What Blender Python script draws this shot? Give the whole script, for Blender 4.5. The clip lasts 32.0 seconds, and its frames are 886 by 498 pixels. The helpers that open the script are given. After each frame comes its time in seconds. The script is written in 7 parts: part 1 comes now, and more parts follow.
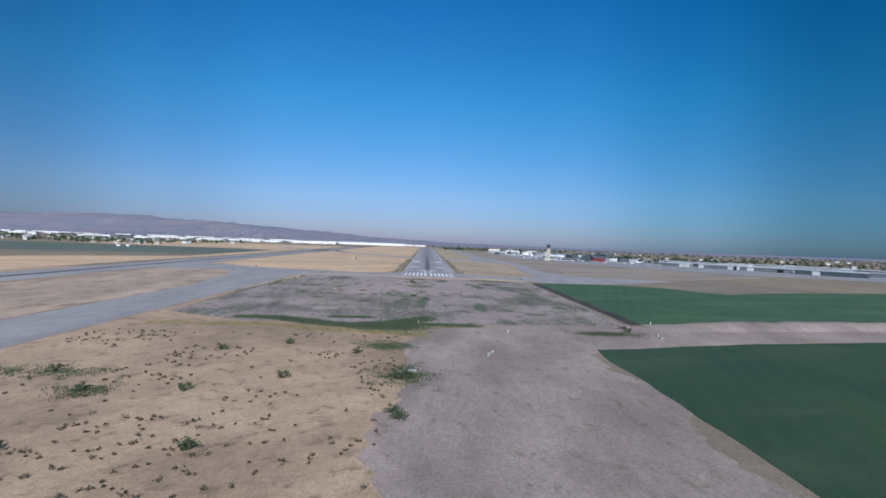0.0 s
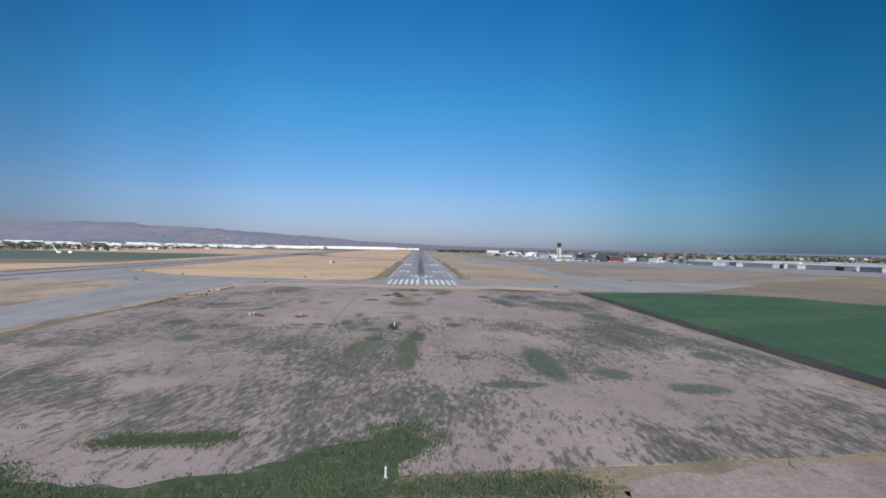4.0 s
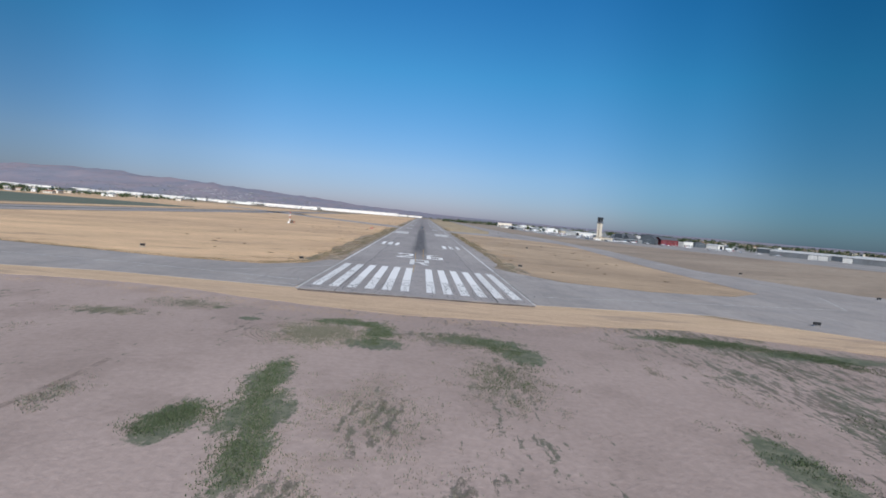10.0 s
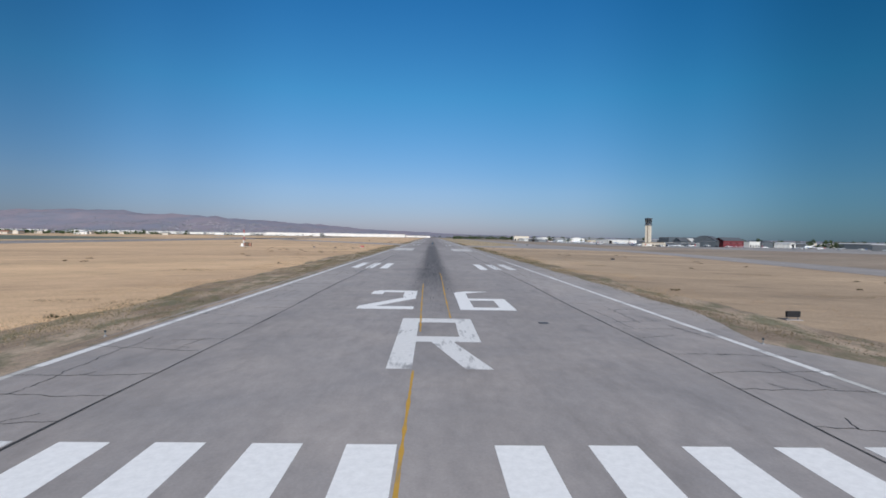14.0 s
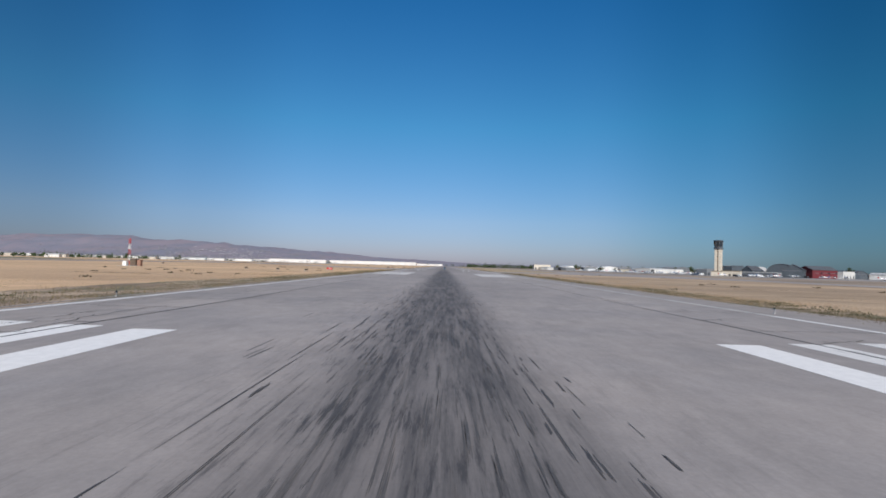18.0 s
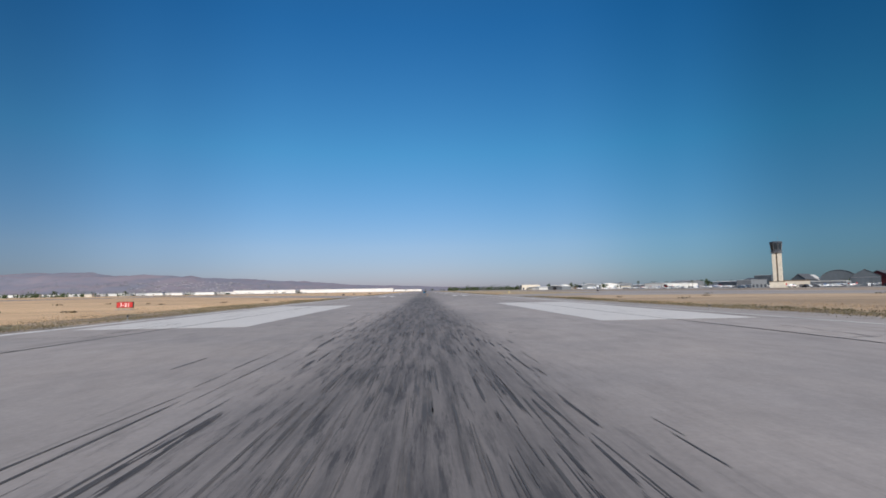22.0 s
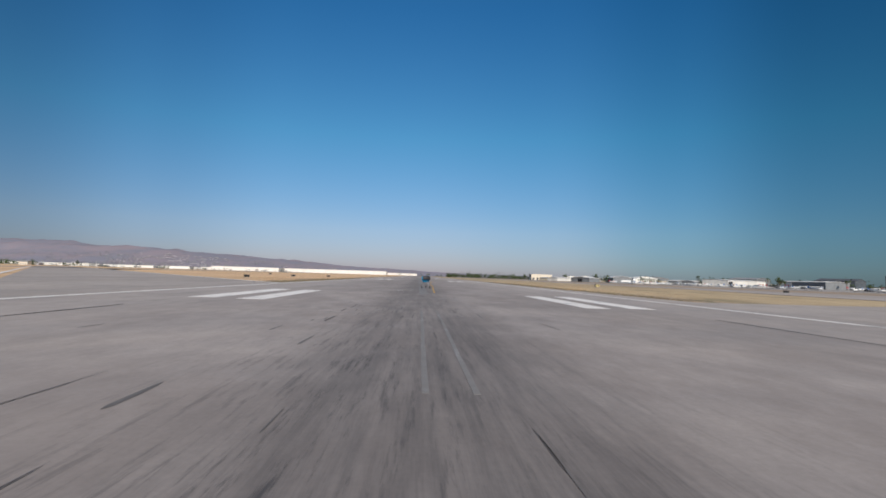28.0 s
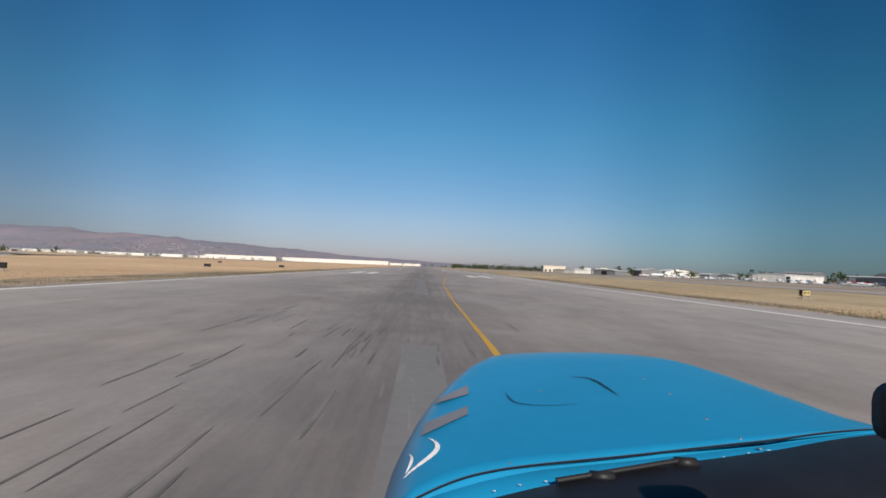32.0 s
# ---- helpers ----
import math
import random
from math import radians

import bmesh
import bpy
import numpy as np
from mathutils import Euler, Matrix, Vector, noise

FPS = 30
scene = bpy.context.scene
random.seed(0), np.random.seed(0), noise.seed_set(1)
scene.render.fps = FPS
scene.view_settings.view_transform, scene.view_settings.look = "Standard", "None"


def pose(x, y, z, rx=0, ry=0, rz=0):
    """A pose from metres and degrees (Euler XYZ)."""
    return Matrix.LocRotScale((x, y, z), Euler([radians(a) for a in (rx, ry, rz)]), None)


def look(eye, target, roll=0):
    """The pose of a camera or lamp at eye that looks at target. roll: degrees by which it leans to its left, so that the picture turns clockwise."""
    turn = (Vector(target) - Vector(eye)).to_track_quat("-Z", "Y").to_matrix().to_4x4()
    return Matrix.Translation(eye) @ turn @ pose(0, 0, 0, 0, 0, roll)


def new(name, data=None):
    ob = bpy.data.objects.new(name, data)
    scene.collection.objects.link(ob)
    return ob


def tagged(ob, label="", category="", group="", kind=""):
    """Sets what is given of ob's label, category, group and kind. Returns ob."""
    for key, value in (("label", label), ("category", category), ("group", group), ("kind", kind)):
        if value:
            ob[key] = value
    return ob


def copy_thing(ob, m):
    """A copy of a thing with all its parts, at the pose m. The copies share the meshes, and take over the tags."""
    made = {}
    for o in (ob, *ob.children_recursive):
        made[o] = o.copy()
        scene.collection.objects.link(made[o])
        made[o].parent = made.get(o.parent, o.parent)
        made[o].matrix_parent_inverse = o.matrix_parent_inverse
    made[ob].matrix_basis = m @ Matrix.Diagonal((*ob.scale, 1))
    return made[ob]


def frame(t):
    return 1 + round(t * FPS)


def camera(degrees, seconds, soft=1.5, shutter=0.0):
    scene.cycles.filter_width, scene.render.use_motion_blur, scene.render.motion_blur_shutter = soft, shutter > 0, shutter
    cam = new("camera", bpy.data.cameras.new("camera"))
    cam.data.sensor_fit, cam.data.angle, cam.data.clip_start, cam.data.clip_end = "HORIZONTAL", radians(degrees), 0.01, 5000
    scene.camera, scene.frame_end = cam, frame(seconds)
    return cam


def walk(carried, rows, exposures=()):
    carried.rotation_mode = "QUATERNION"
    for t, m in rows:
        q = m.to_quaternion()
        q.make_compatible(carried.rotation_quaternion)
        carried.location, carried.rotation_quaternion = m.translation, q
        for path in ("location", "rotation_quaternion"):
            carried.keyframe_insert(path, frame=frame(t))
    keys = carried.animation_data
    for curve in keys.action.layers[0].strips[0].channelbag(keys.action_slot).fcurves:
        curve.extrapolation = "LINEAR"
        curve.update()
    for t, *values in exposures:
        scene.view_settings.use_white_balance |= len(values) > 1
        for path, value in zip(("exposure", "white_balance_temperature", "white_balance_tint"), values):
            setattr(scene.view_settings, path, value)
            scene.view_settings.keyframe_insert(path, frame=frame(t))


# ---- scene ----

# ---------------------------------------------------------------- camera
def aim(x, y, z, yaw, pitch, roll):
    """A camera pose: yaw to the left from +y, pitch up, roll to its left."""
    return pose(x, y, z) @ pose(0, 0, 0, 0, 0, yaw) @ pose(0, 0, 0, 90 + pitch) @ pose(0, 0, 0, 0, 0, roll)


cam = camera(81.64, 32.0, 1.7)
walk(cam, [
    (0, aim(-2.82, -435.21, 30.02, -1.89, -0.77, 2.08)),
    (0.5, aim(-2.70, -418.03, 29.02, -1.33, -0.86, 0.72)),
    (1, aim(-2.58, -400.86, 28.03, -0.32, -0.70, -1.57)),
    (1.5, aim(-2.45, -383.73, 27.07, 0.52, -0.35, -2.19)),
    (2, aim(-2.31, -366.63, 26.15, 0.22, -0.22, -2.79)),
    (2.5, aim(-2.16, -349.56, 25.30, -1.00, -0.25, -3.41)),
    (3, aim(-2.00, -332.48, 24.51, -2.22, -0.15, -1.88)),
    (3.5, aim(-1.85, -315.35, 23.80, -3.03, -0.17, 1.01)),
    (5.5, aim(-1.21, -246.76, 21.54, -1.28, -1.08, 0.51)),
    (6, aim(-1.03, -229.77, 21.11, -1.58, -1.32, 2.90)),
    (6.5, aim(-0.84, -213.24, 20.70, -1.90, -1.36, 1.34)),
    (7, aim(-0.67, -196.92, 20.24, -1.42, -1.32, 0.22)),
    (7.5, aim(-0.51, -180.77, 19.60, -1.02, -1.17, -1.55)),
    (8, aim(-0.36, -164.44, 18.86, -1.13, -2.55, -1.09)),
    (8.5, aim(-0.20, -147.37, 18.05, -1.73, -2.94, 0.83)),
    (9, aim(-0.07, -130.10, 17.20, -2.21, -2.25, 3.33)),
    (9.5, aim(-0.04, -112.94, 16.37, -2.48, -3.21, 5.09)),
    (10, aim(-0.07, -95.99, 15.49, -2.52, -3.59, 4.70)),
    (10.5, aim(-0.20, -79.48, 14.47, -1.56, -3.07, 3.46)),
    (11, aim(-0.37, -63.27, 13.42, -0.77, -2.32, 1.24)),
    (11.5, aim(-0.52, -47.37, 12.36, -0.54, -1.94, 0.44)),
    (12, aim(-0.64, -31.61, 11.35, -0.68, -1.62, -1.60)),
    (12.5, aim(-0.68, -15.84, 10.46, -1.41, -1.38, -0.75)),
    (13, aim(-0.68, 0.06, 9.59, -2.10, -1.63, 0.59)),
    (13.5, aim(-0.68, 16.44, 8.65, -1.85, -1.58, 0.24)),
    (14, aim(-0.66, 32.79, 7.72, -1.29, -1.42, 0.96)),
    (14.5, aim(-0.63, 48.62, 6.85, -0.73, -0.97, 1.27)),
    (16.5, aim(-0.33, 109.36, 4.09, -0.30, 0.35, 3.17)),
    (17, aim(-0.28, 124.15, 3.61, -0.39, 0.88, 3.22)),
    (17.5, aim(-0.20, 139.29, 3.22, -0.18, 1.62, 3.07)),
    (18, aim(-0.14, 154.43, 2.90, 0.15, 1.85, 1.52)),
    (18.5, aim(-0.10, 169.25, 2.59, 0.07, 1.41, 0.02)),
    (19, aim(-0.07, 183.94, 2.33, -0.08, 1.93, -0.45)),
    (19.5, aim(-0.06, 198.57, 2.14, -0.03, 2.72, 0.18)),
    (20, aim(-0.07, 213.20, 2.01, -0.24, 3.90, 1.50)),
    (20.5, aim(-0.08, 228.03, 1.97, -0.53, 4.65, 0.85)),
    (21, aim(-0.10, 242.74, 1.98, -1.21, 3.20, 1.91)),
    (21.5, aim(-0.12, 257.10, 2.01, -2.05, 3.67, 0.71)),
    (22, aim(-0.14, 271.09, 2.03, -2.28, 4.60, -0.92)),
    (22.5, aim(-0.16, 284.51, 1.98, -2.30, 3.19, -0.05)),
    (23, aim(-0.19, 297.58, 1.91, -1.97, 4.46, 0.53)),
    (23.5, aim(-0.22, 310.43, 1.86, -2.11, 3.31, 1.80)),
    (24, aim(-0.28, 323.21, 1.82, -1.89, 3.44, 1.63)),
    (24.5, aim(-0.37, 336.15, 1.86, -2.55, 4.35, 1.20)),
    (26.5, aim(-0.71, 386.97, 1.98, -2.59, 3.64, 2.24)),
    (27, aim(-0.73, 398.86, 1.99, -2.06, 3.66, 2.13)),
    (27.5, aim(-0.70, 410.29, 1.95, -2.33, 3.57, 1.74)),
    (28, aim(-0.63, 421.37, 1.91, -2.64, 3.03, 1.74)),
    (28.5, aim(-0.51, 432.30, 1.89, -3.26, 2.71, 2.14)),
    (29, aim(-0.37, 442.71, 1.88, -3.11, 2.21, 2.32)),
    (29.5, aim(-0.20, 452.08, 1.83, -2.46, 2.07, 1.77)),
    (30, aim(-0.05, 461.06, 1.80, -2.11, 3.50, 1.82)),
    (30.5, aim(-0.01, 470.27, 1.85, -2.11, 2.63, 1.36)),
    (31, aim(-0.01, 479.33, 1.93, -2.07, 2.21, 2.09)),
    (31.5, aim(-0.03, 487.98, 2.03, -2.02, 1.89, 1.87)),
    (32, aim(-0.07, 496.49, 2.15, -2.26, 1.96, 2.23)),
], [(0, 0.0, 5400, 8), (3, 0.03, 5650, 8), (6, 0.05, 5900, 8), (10, 0.03, 5950, 8), (13, -0.06, 6000, 8), (18, -0.02, 6200, 10), (24, 0.03, 6450, 10), (32, 0.03, 6900, 10)])

# ---------------------------------------------------------------- light
SUN_EL, SUN_AZ = 34.0, 170.0      # degrees; azimuth clockwise from +y
SKY_TINT = [(0.085, (0.58, 0.64, 0.81)), (0.26, (0.34, 0.79, 0.95)), (0.47, (0.18, 0.69, 1.0)), (0.0, (0.50, 0.49, 0.74)), (1.0, (0.13, 0.61, 1.0))]
SKY_SIDES = [(-1.0, (0.40, 0.44, 0.46)), (-0.63, (0.58, 0.62, 0.64)), (-0.46, (0.78, 0.81, 0.83)), (-0.25, (0.97, 0.97, 0.97)), (0.0, (1, 1, 1)),
             (0.25, (0.90, 0.97, 0.98)), (0.46, (0.60, 0.81, 0.83)), (0.63, (0.38, 0.59, 0.61)), (1.0, (0.28, 0.44, 0.47))]
world = bpy.data.worlds.new("world")
scene.world = world
world.use_nodes = True
wn = world.node_tree
sky = wn.nodes.new("ShaderNodeTexSky")
sky.sky_type = "NISHITA"
sky.sun_disc = False
sky.sun_elevation, sky.sun_rotation = radians(SUN_EL), radians(SUN_AZ)
sky.air_density, sky.dust_density, sky.ozone_density = 1.0, 0.5, 2.5
sky.altitude = 200
# hazy summer air: the sky deepens to a saturated blue overhead and greys to mauve at the horizon
up = wn.nodes.new("ShaderNodeSeparateXYZ")
wn.links.new(wn.nodes.new("ShaderNodeTexCoord").outputs["Generated"], up.inputs[0])
tint = wn.nodes.new("ShaderNodeValToRGB")
wn.links.new(up.outputs[2], tint.inputs[0])
for e, (p, c) in zip([tint.color_ramp.elements.new(0.5) for _ in range(3)] + list(tint.color_ramp.elements)[:1] + list(tint.color_ramp.elements)[-1:], SKY_TINT):
    e.position, e.color = p, (*c, 1)
graded = wn.nodes.new("ShaderNodeMix")
graded.data_type, graded.blend_type = "RGBA", "MULTIPLY"
graded.inputs[0].default_value = 1.0
wn.links.new(sky.outputs[0], graded.inputs[6])
wn.links.new(tint.outputs[0], graded.inputs[7])
# and it deepens towards right angles from the sun, lens vignetting painted in
level = wn.nodes.new("ShaderNodeVectorMath")
level.operation = "LENGTH"
flat = wn.nodes.new("ShaderNodeCombineXYZ")
wn.links.new(up.outputs[0], flat.inputs[0])
wn.links.new(up.outputs[1], flat.inputs[1])
wn.links.new(flat.outputs[0], level.inputs[0])
floor_of, aside, shifted = (wn.nodes.new("ShaderNodeMath") for _ in range(3))
floor_of.operation, aside.operation, shifted.operation = "MAXIMUM", "DIVIDE", "MULTIPLY_ADD"
wn.links.new(level.outputs["Value"], floor_of.inputs[0])
floor_of.inputs[1].default_value = 0.5
wn.links.new(up.outputs[0], aside.inputs[0])
wn.links.new(floor_of.outputs[0], aside.inputs[1])
wn.links.new(aside.outputs[0], shifted.inputs[0])
shifted.inputs[1].default_value = shifted.inputs[2].default_value = 0.5
sides = wn.nodes.new("ShaderNodeValToRGB")
sides.color_ramp.interpolation = "EASE"
wn.links.new(shifted.outputs[0], sides.inputs[0])
while len(sides.color_ramp.elements) < len(SKY_SIDES):
    sides.color_ramp.elements.new(0.5)
for e, (p, c) in zip(sides.color_ramp.elements, SKY_SIDES):
    e.position, e.color = 0.5 + 0.5 * p, (*c, 1)
deep = wn.nodes.new("ShaderNodeMix")
deep.data_type, deep.blend_type = "RGBA", "MULTIPLY"
deep.inputs[0].default_value = 1.0
wn.links.new(graded.outputs[2], deep.inputs[6])
wn.links.new(sides.outputs[0], deep.inputs[7])
wn.links.new(deep.outputs[2], wn.nodes["Background"].inputs[0])
wn.nodes["Background"].inputs[1].default_value = 0.102

sun = new("sun", bpy.data.lights.new("sun", "SUN"))
sun.data.energy, sun.data.angle, sun.data.color = 5.0, radians(0.6), (1.0, 0.92, 0.83)
sa, se = radians(SUN_AZ), radians(SUN_EL)
to_sun = Vector((math.sin(sa) * math.cos(se), math.cos(sa) * math.cos(se), math.sin(se)))
sun.matrix_world = look(to_sun * 900, (0, 0, 0))


# ---------------------------------------------------------------- materials
class Nodes:
    """A node material under construction."""

    def __init__(self, name, rough=0.9, metal=0.0):
        self.mat = bpy.data.materials.new(name)
        self.mat.use_nodes = True
        self.t = self.mat.node_tree
        self.bsdf = self.t.nodes["Principled BSDF"]
        self.bsdf.inputs["Roughness"].default_value = rough
        self.bsdf.inputs["Metallic"].default_value = metal
        self.bsdf.inputs["Specular IOR Level"].default_value = 0.3
        self.pos = self.t.nodes.new("ShaderNodeNewGeometry").outputs["Position"]

    def put(self, sock, v):
        if hasattr(v, "is_output"):
            self.t.links.new(v, sock)
        elif isinstance(v, tuple) and len(v) == 3 and sock.type == "RGBA":
            sock.default_value = (*v, 1)
        else:
            sock.default_value = v

    def math(self, op, a, b=0.0, c=0.0, clamp=False):
        n = self.t.nodes.new("ShaderNodeMath")
        n.operation, n.use_clamp = op, clamp
        for s, v in zip(n.inputs, (a, b, c)):
            self.put(s, v)
        return n.outputs[0]

    def scaled(self, v, xyz):
        n = self.t.nodes.new("ShaderNodeVectorMath")
        n.operation = "MULTIPLY"
        self.put(n.inputs[0], v)
        n.inputs[1].default_value = xyz
        return n.outputs[0]

    def turned(self, degrees):
        n = self.t.nodes.new("ShaderNodeMapping")
        self.put(n.inputs["Vector"], self.pos)
        n.inputs["Rotation"].default_value = (0, 0, radians(degrees))
        return n.outputs[0]

    def noise(self, vec, scale, detail=4.0, rough=0.55):
        n = self.t.nodes.new("ShaderNodeTexNoise")
        self.put(n.inputs["Vector"], vec)
        n.inputs["Scale"].default_value, n.inputs["Detail"].default_value = scale, detail
        n.inputs["Roughness"].default_value = rough
        return n.outputs["Fac"]

    def axis(self, vec):
        n = self.t.nodes.new("ShaderNodeSeparateXYZ")
        self.put(n.inputs[0], vec)
        return n.outputs

    def ramp(self, fac, *stops):
        n = self.t.nodes.new("ShaderNodeValToRGB")
        self.put(n.inputs[0], fac)
        el = n.color_ramp.elements
        while len(el) < len(stops):
            el.new(0.5)
        for e, (p, c) in zip(el, stops):
            e.position = p
            e.color = (*c, 1) if isinstance(c, tuple) else (c, c, c, 1)
        return n.outputs[0]

    def span(self, v, lo, hi, a=0.0, b=1.0):
        n = self.t.nodes.new("ShaderNodeMapRange")
        n.interpolation_type = "SMOOTHSTEP"
        for s, x in zip(n.inputs, (v, lo, hi, a, b)):
            self.put(s, x)
        return n.outputs[0]

    def mix(self, fac, a, b, mode="MIX"):
        n = self.t.nodes.new("ShaderNodeMix")
        n.data_type, n.blend_type = "RGBA", mode
        self.put(n.inputs[0], fac)
        self.put(n.inputs[6], a)
        self.put(n.inputs[7], b)
        return n.outputs[2]

    def random(self):
        return self.t.nodes.new("ShaderNodeObjectInfo").outputs["Random"]

    def island(self):
        return self.t.nodes.new("ShaderNodeNewGeometry").outputs["Random Per Island"]

    def bump(self, height, strength, distance):
        n = self.t.nodes.new("ShaderNodeBump")
        n.inputs["Strength"].default_value, n.inputs["Distance"].default_value = strength, distance
        self.put(n.inputs["Height"], height)
        self.t.links.new(n.outputs[0], self.bsdf.inputs["Normal"])

    def done(self, colour, rough=None):
        self.put(self.bsdf.inputs["Base Color"], colour)
        if rough is not None:
            self.put(self.bsdf.inputs["Roughness"], rough)
        return self.mat


def soil(name, light, dark, stain, far=0.02, near=0.35, grain=4.0, stretch=(1, 1, 1), angle=0, stain_at=(0.55, 0.7), bump=0.5):
    """Earth or dry grass: two tones at a large and a middle scale, patches of a third, and a fine grain."""
    n = Nodes(name, 0.95)
    v = n.scaled(n.turned(angle), stretch)
    big, mid, fine = n.noise(v, far, 5), n.noise(v, near, 6, 0.65), n.noise(n.pos, grain, 3, 0.7)
    c = n.mix(n.span(big, 0.38, 0.62), light, dark)
    c = n.mix(n.math("MULTIPLY", n.span(mid, *stain_at), 0.85), c, stain)
    c = n.mix(0.8, c, n.ramp(fine, (0.25, 0.62), (0.75, 1.3)), "MULTIPLY")
    c = n.mix(0.6, c, n.ramp(n.noise(v, near * 0.3, 5, 0.65), (0.3, 0.68), (0.7, 1.22)), "MULTIPLY")
    c = n.mix(0.5, c, n.ramp(n.noise(v, near * 3.0, 4, 0.7), (0.3, 0.72), (0.7, 1.2)), "MULTIPLY")
    n.bump(n.math("ADD", mid, n.math("MULTIPLY", fine, 0.3)), bump, 0.25)
    return n.done(c)


M_GROUND = soil("dry_plain", (0.30, 0.225, 0.14), (0.24, 0.19, 0.135), (0.18, 0.145, 0.10), 0.006, 0.05, 2.0)
M_SAND = soil("tan_stubble", (0.50, 0.345, 0.215), (0.33, 0.225, 0.145), (0.22, 0.15, 0.097), 0.022, 0.30, 3.0, (1, 0.7, 1), 35, (0.52, 0.68), 0.9)
M_GOLD = soil("golden_dry_grass", (0.68, 0.465, 0.275), (0.55, 0.375, 0.23), (0.36, 0.25, 0.165), 0.010, 0.10, 5.0, (1, 0.35, 1), 62, (0.54, 0.72))
M_RIGHTGRASS = soil("dull_straw_grass", (0.50, 0.365, 0.24), (0.375, 0.275, 0.185), (0.24, 0.18, 0.125), 0.014, 0.12, 5.0, (0.35, 1, 1), 20, (0.52, 0.70))
M_OLIVEGRASS = soil("olive_straw_grass", (0.46, 0.355, 0.22), (0.38, 0.295, 0.19), (0.20, 0.175, 0.11), 0.012, 0.09, 5.0, (1, 0.3, 1), 0, (0.50, 0.68))
M_ISLAND = soil("trampled_dull_grass", (0.52, 0.38, 0.265), (0.40, 0.295, 0.21), (0.26, 0.19, 0.135), 0.02, 0.14, 5.0, (1, 0.3, 1), 0, (0.50, 0.64), 0.8)
M_BROWN = soil("dull_brown_grass", (0.36, 0.285, 0.215), (0.29, 0.225, 0.17), (0.22, 0.18, 0.13), 0.012, 0.12, 5.0, (1, 0.35, 1), 62, (0.54, 0.74))
M_SOIL = soil("broken_brown_soil", (0.20, 0.15, 0.115), (0.13, 0.10, 0.08), (0.38, 0.31, 0.24), 0.2, 0.9, 6.0, (1, 1, 1), 0, (0.58, 0.68))
# far crop tones lightened and greyed to stand for distance haze
M_HAZECROP = soil("haze_tinted_far_crop", (0.155, 0.165, 0.125), (0.12, 0.145, 0.105), (0.20, 0.185, 0.145), 0.006, 0.03, 2.0, (0.4, 1, 1))
M_RUT = soil("packed_rut_dirt", (0.28, 0.215, 0.183), (0.245, 0.188, 0.16), (0.33, 0.255, 0.22), 0.05, 0.3, 4.0, stain_at=(0.50, 0.60))
M_STRIP = soil("orange_brown_dry_grass", (0.58, 0.42, 0.275), (0.50, 0.36, 0.24), (0.37, 0.275, 0.205), 0.05, 0.20, 5.0, (0.18, 1, 1), 6, (0.53, 0.66))
M_VERGE = soil("trampled_verge", (0.44, 0.34, 0.25), (0.26, 0.195, 0.14), (0.15, 0.145, 0.085), 0.20, 0.36, 5.0, (1, 0.35, 1), 0, (0.47, 0.60))
M_MOUND = soil("pale_dirt_bank", (0.37, 0.285, 0.235), (0.29, 0.222, 0.182), (0.21, 0.16, 0.115), 0.05, 0.3, 2.0, (1, 0.5, 1), 0)
M_MAT = soil("matted_green_growth", (0.075, 0.098, 0.045), (0.05, 0.072, 0.034), (0.15, 0.14, 0.08), 0.12, 0.5, 5.0, stain_at=(0.5, 0.64), bump=0.9)
M_DITCH = soil("dark_ditch_soil", (0.075, 0.062, 0.05), (0.05, 0.045, 0.038), (0.06, 0.07, 0.035), 0.05, 0.5, 3.0)


GREEN_MATS = [(-21.3, -80.8, 2.1, 3.0), (-12.6, -50, 1.6, 5.0), (-11.2, -58, 2.3, 4.2), (-9.8, -65, 1.3, 4.0), (-16.6, -60.5, 1.7, 3.4), (-12.5, -89.8, 0.8, 1.7), (-9, -25.6, 4.6, 1.7), (-4.4, -30, 1.8, 3.0), (-4.6, -36, 3.2, 2.4), (-22, -27.4, 1.4, 0.9), (-28.2, -21.6, 0.9, 0.8), (9, -31.5, 4.5, 2.0), (13, -37, 2.5, 3.5),
              (42, -21.5, 9, 1.5), (58, -27, 9, 2.2), (70, -44, 5, 4), (28, -62, 2.0, 5), (-9, -153, 1.4, 4.6), (-21.2, -129, 0.9, 3.6), (-22.9, -146.5, 1.5, 2.5), (-30, -149, 1.4, 1.5),
              (-14.8, -157.5, 2, 2.2), (-56, -114, 1.5, 2.6), (-76, -103, 3.5, 3), (-2.2, -167, 2.0, 5), (-4, -186, 2.0, 14), (24, -194, 2.6, 14), (-15, -184, 2.4, 9), (-12.8, -170, 2.0, 3.2), (-57, -172, 3, 4), (35, -204, 3, 4), (15, -212, 5, 2), (46, -214, 5, 3), (8, -191, 1.4, 2.2), (62, -152, 4, 9), (63, -188, 4, 4), (-71, -147, 4, 3), (60, -125, 5, 8), (34, -88, 1.6, 12), (-70, -24, 7, 3)]
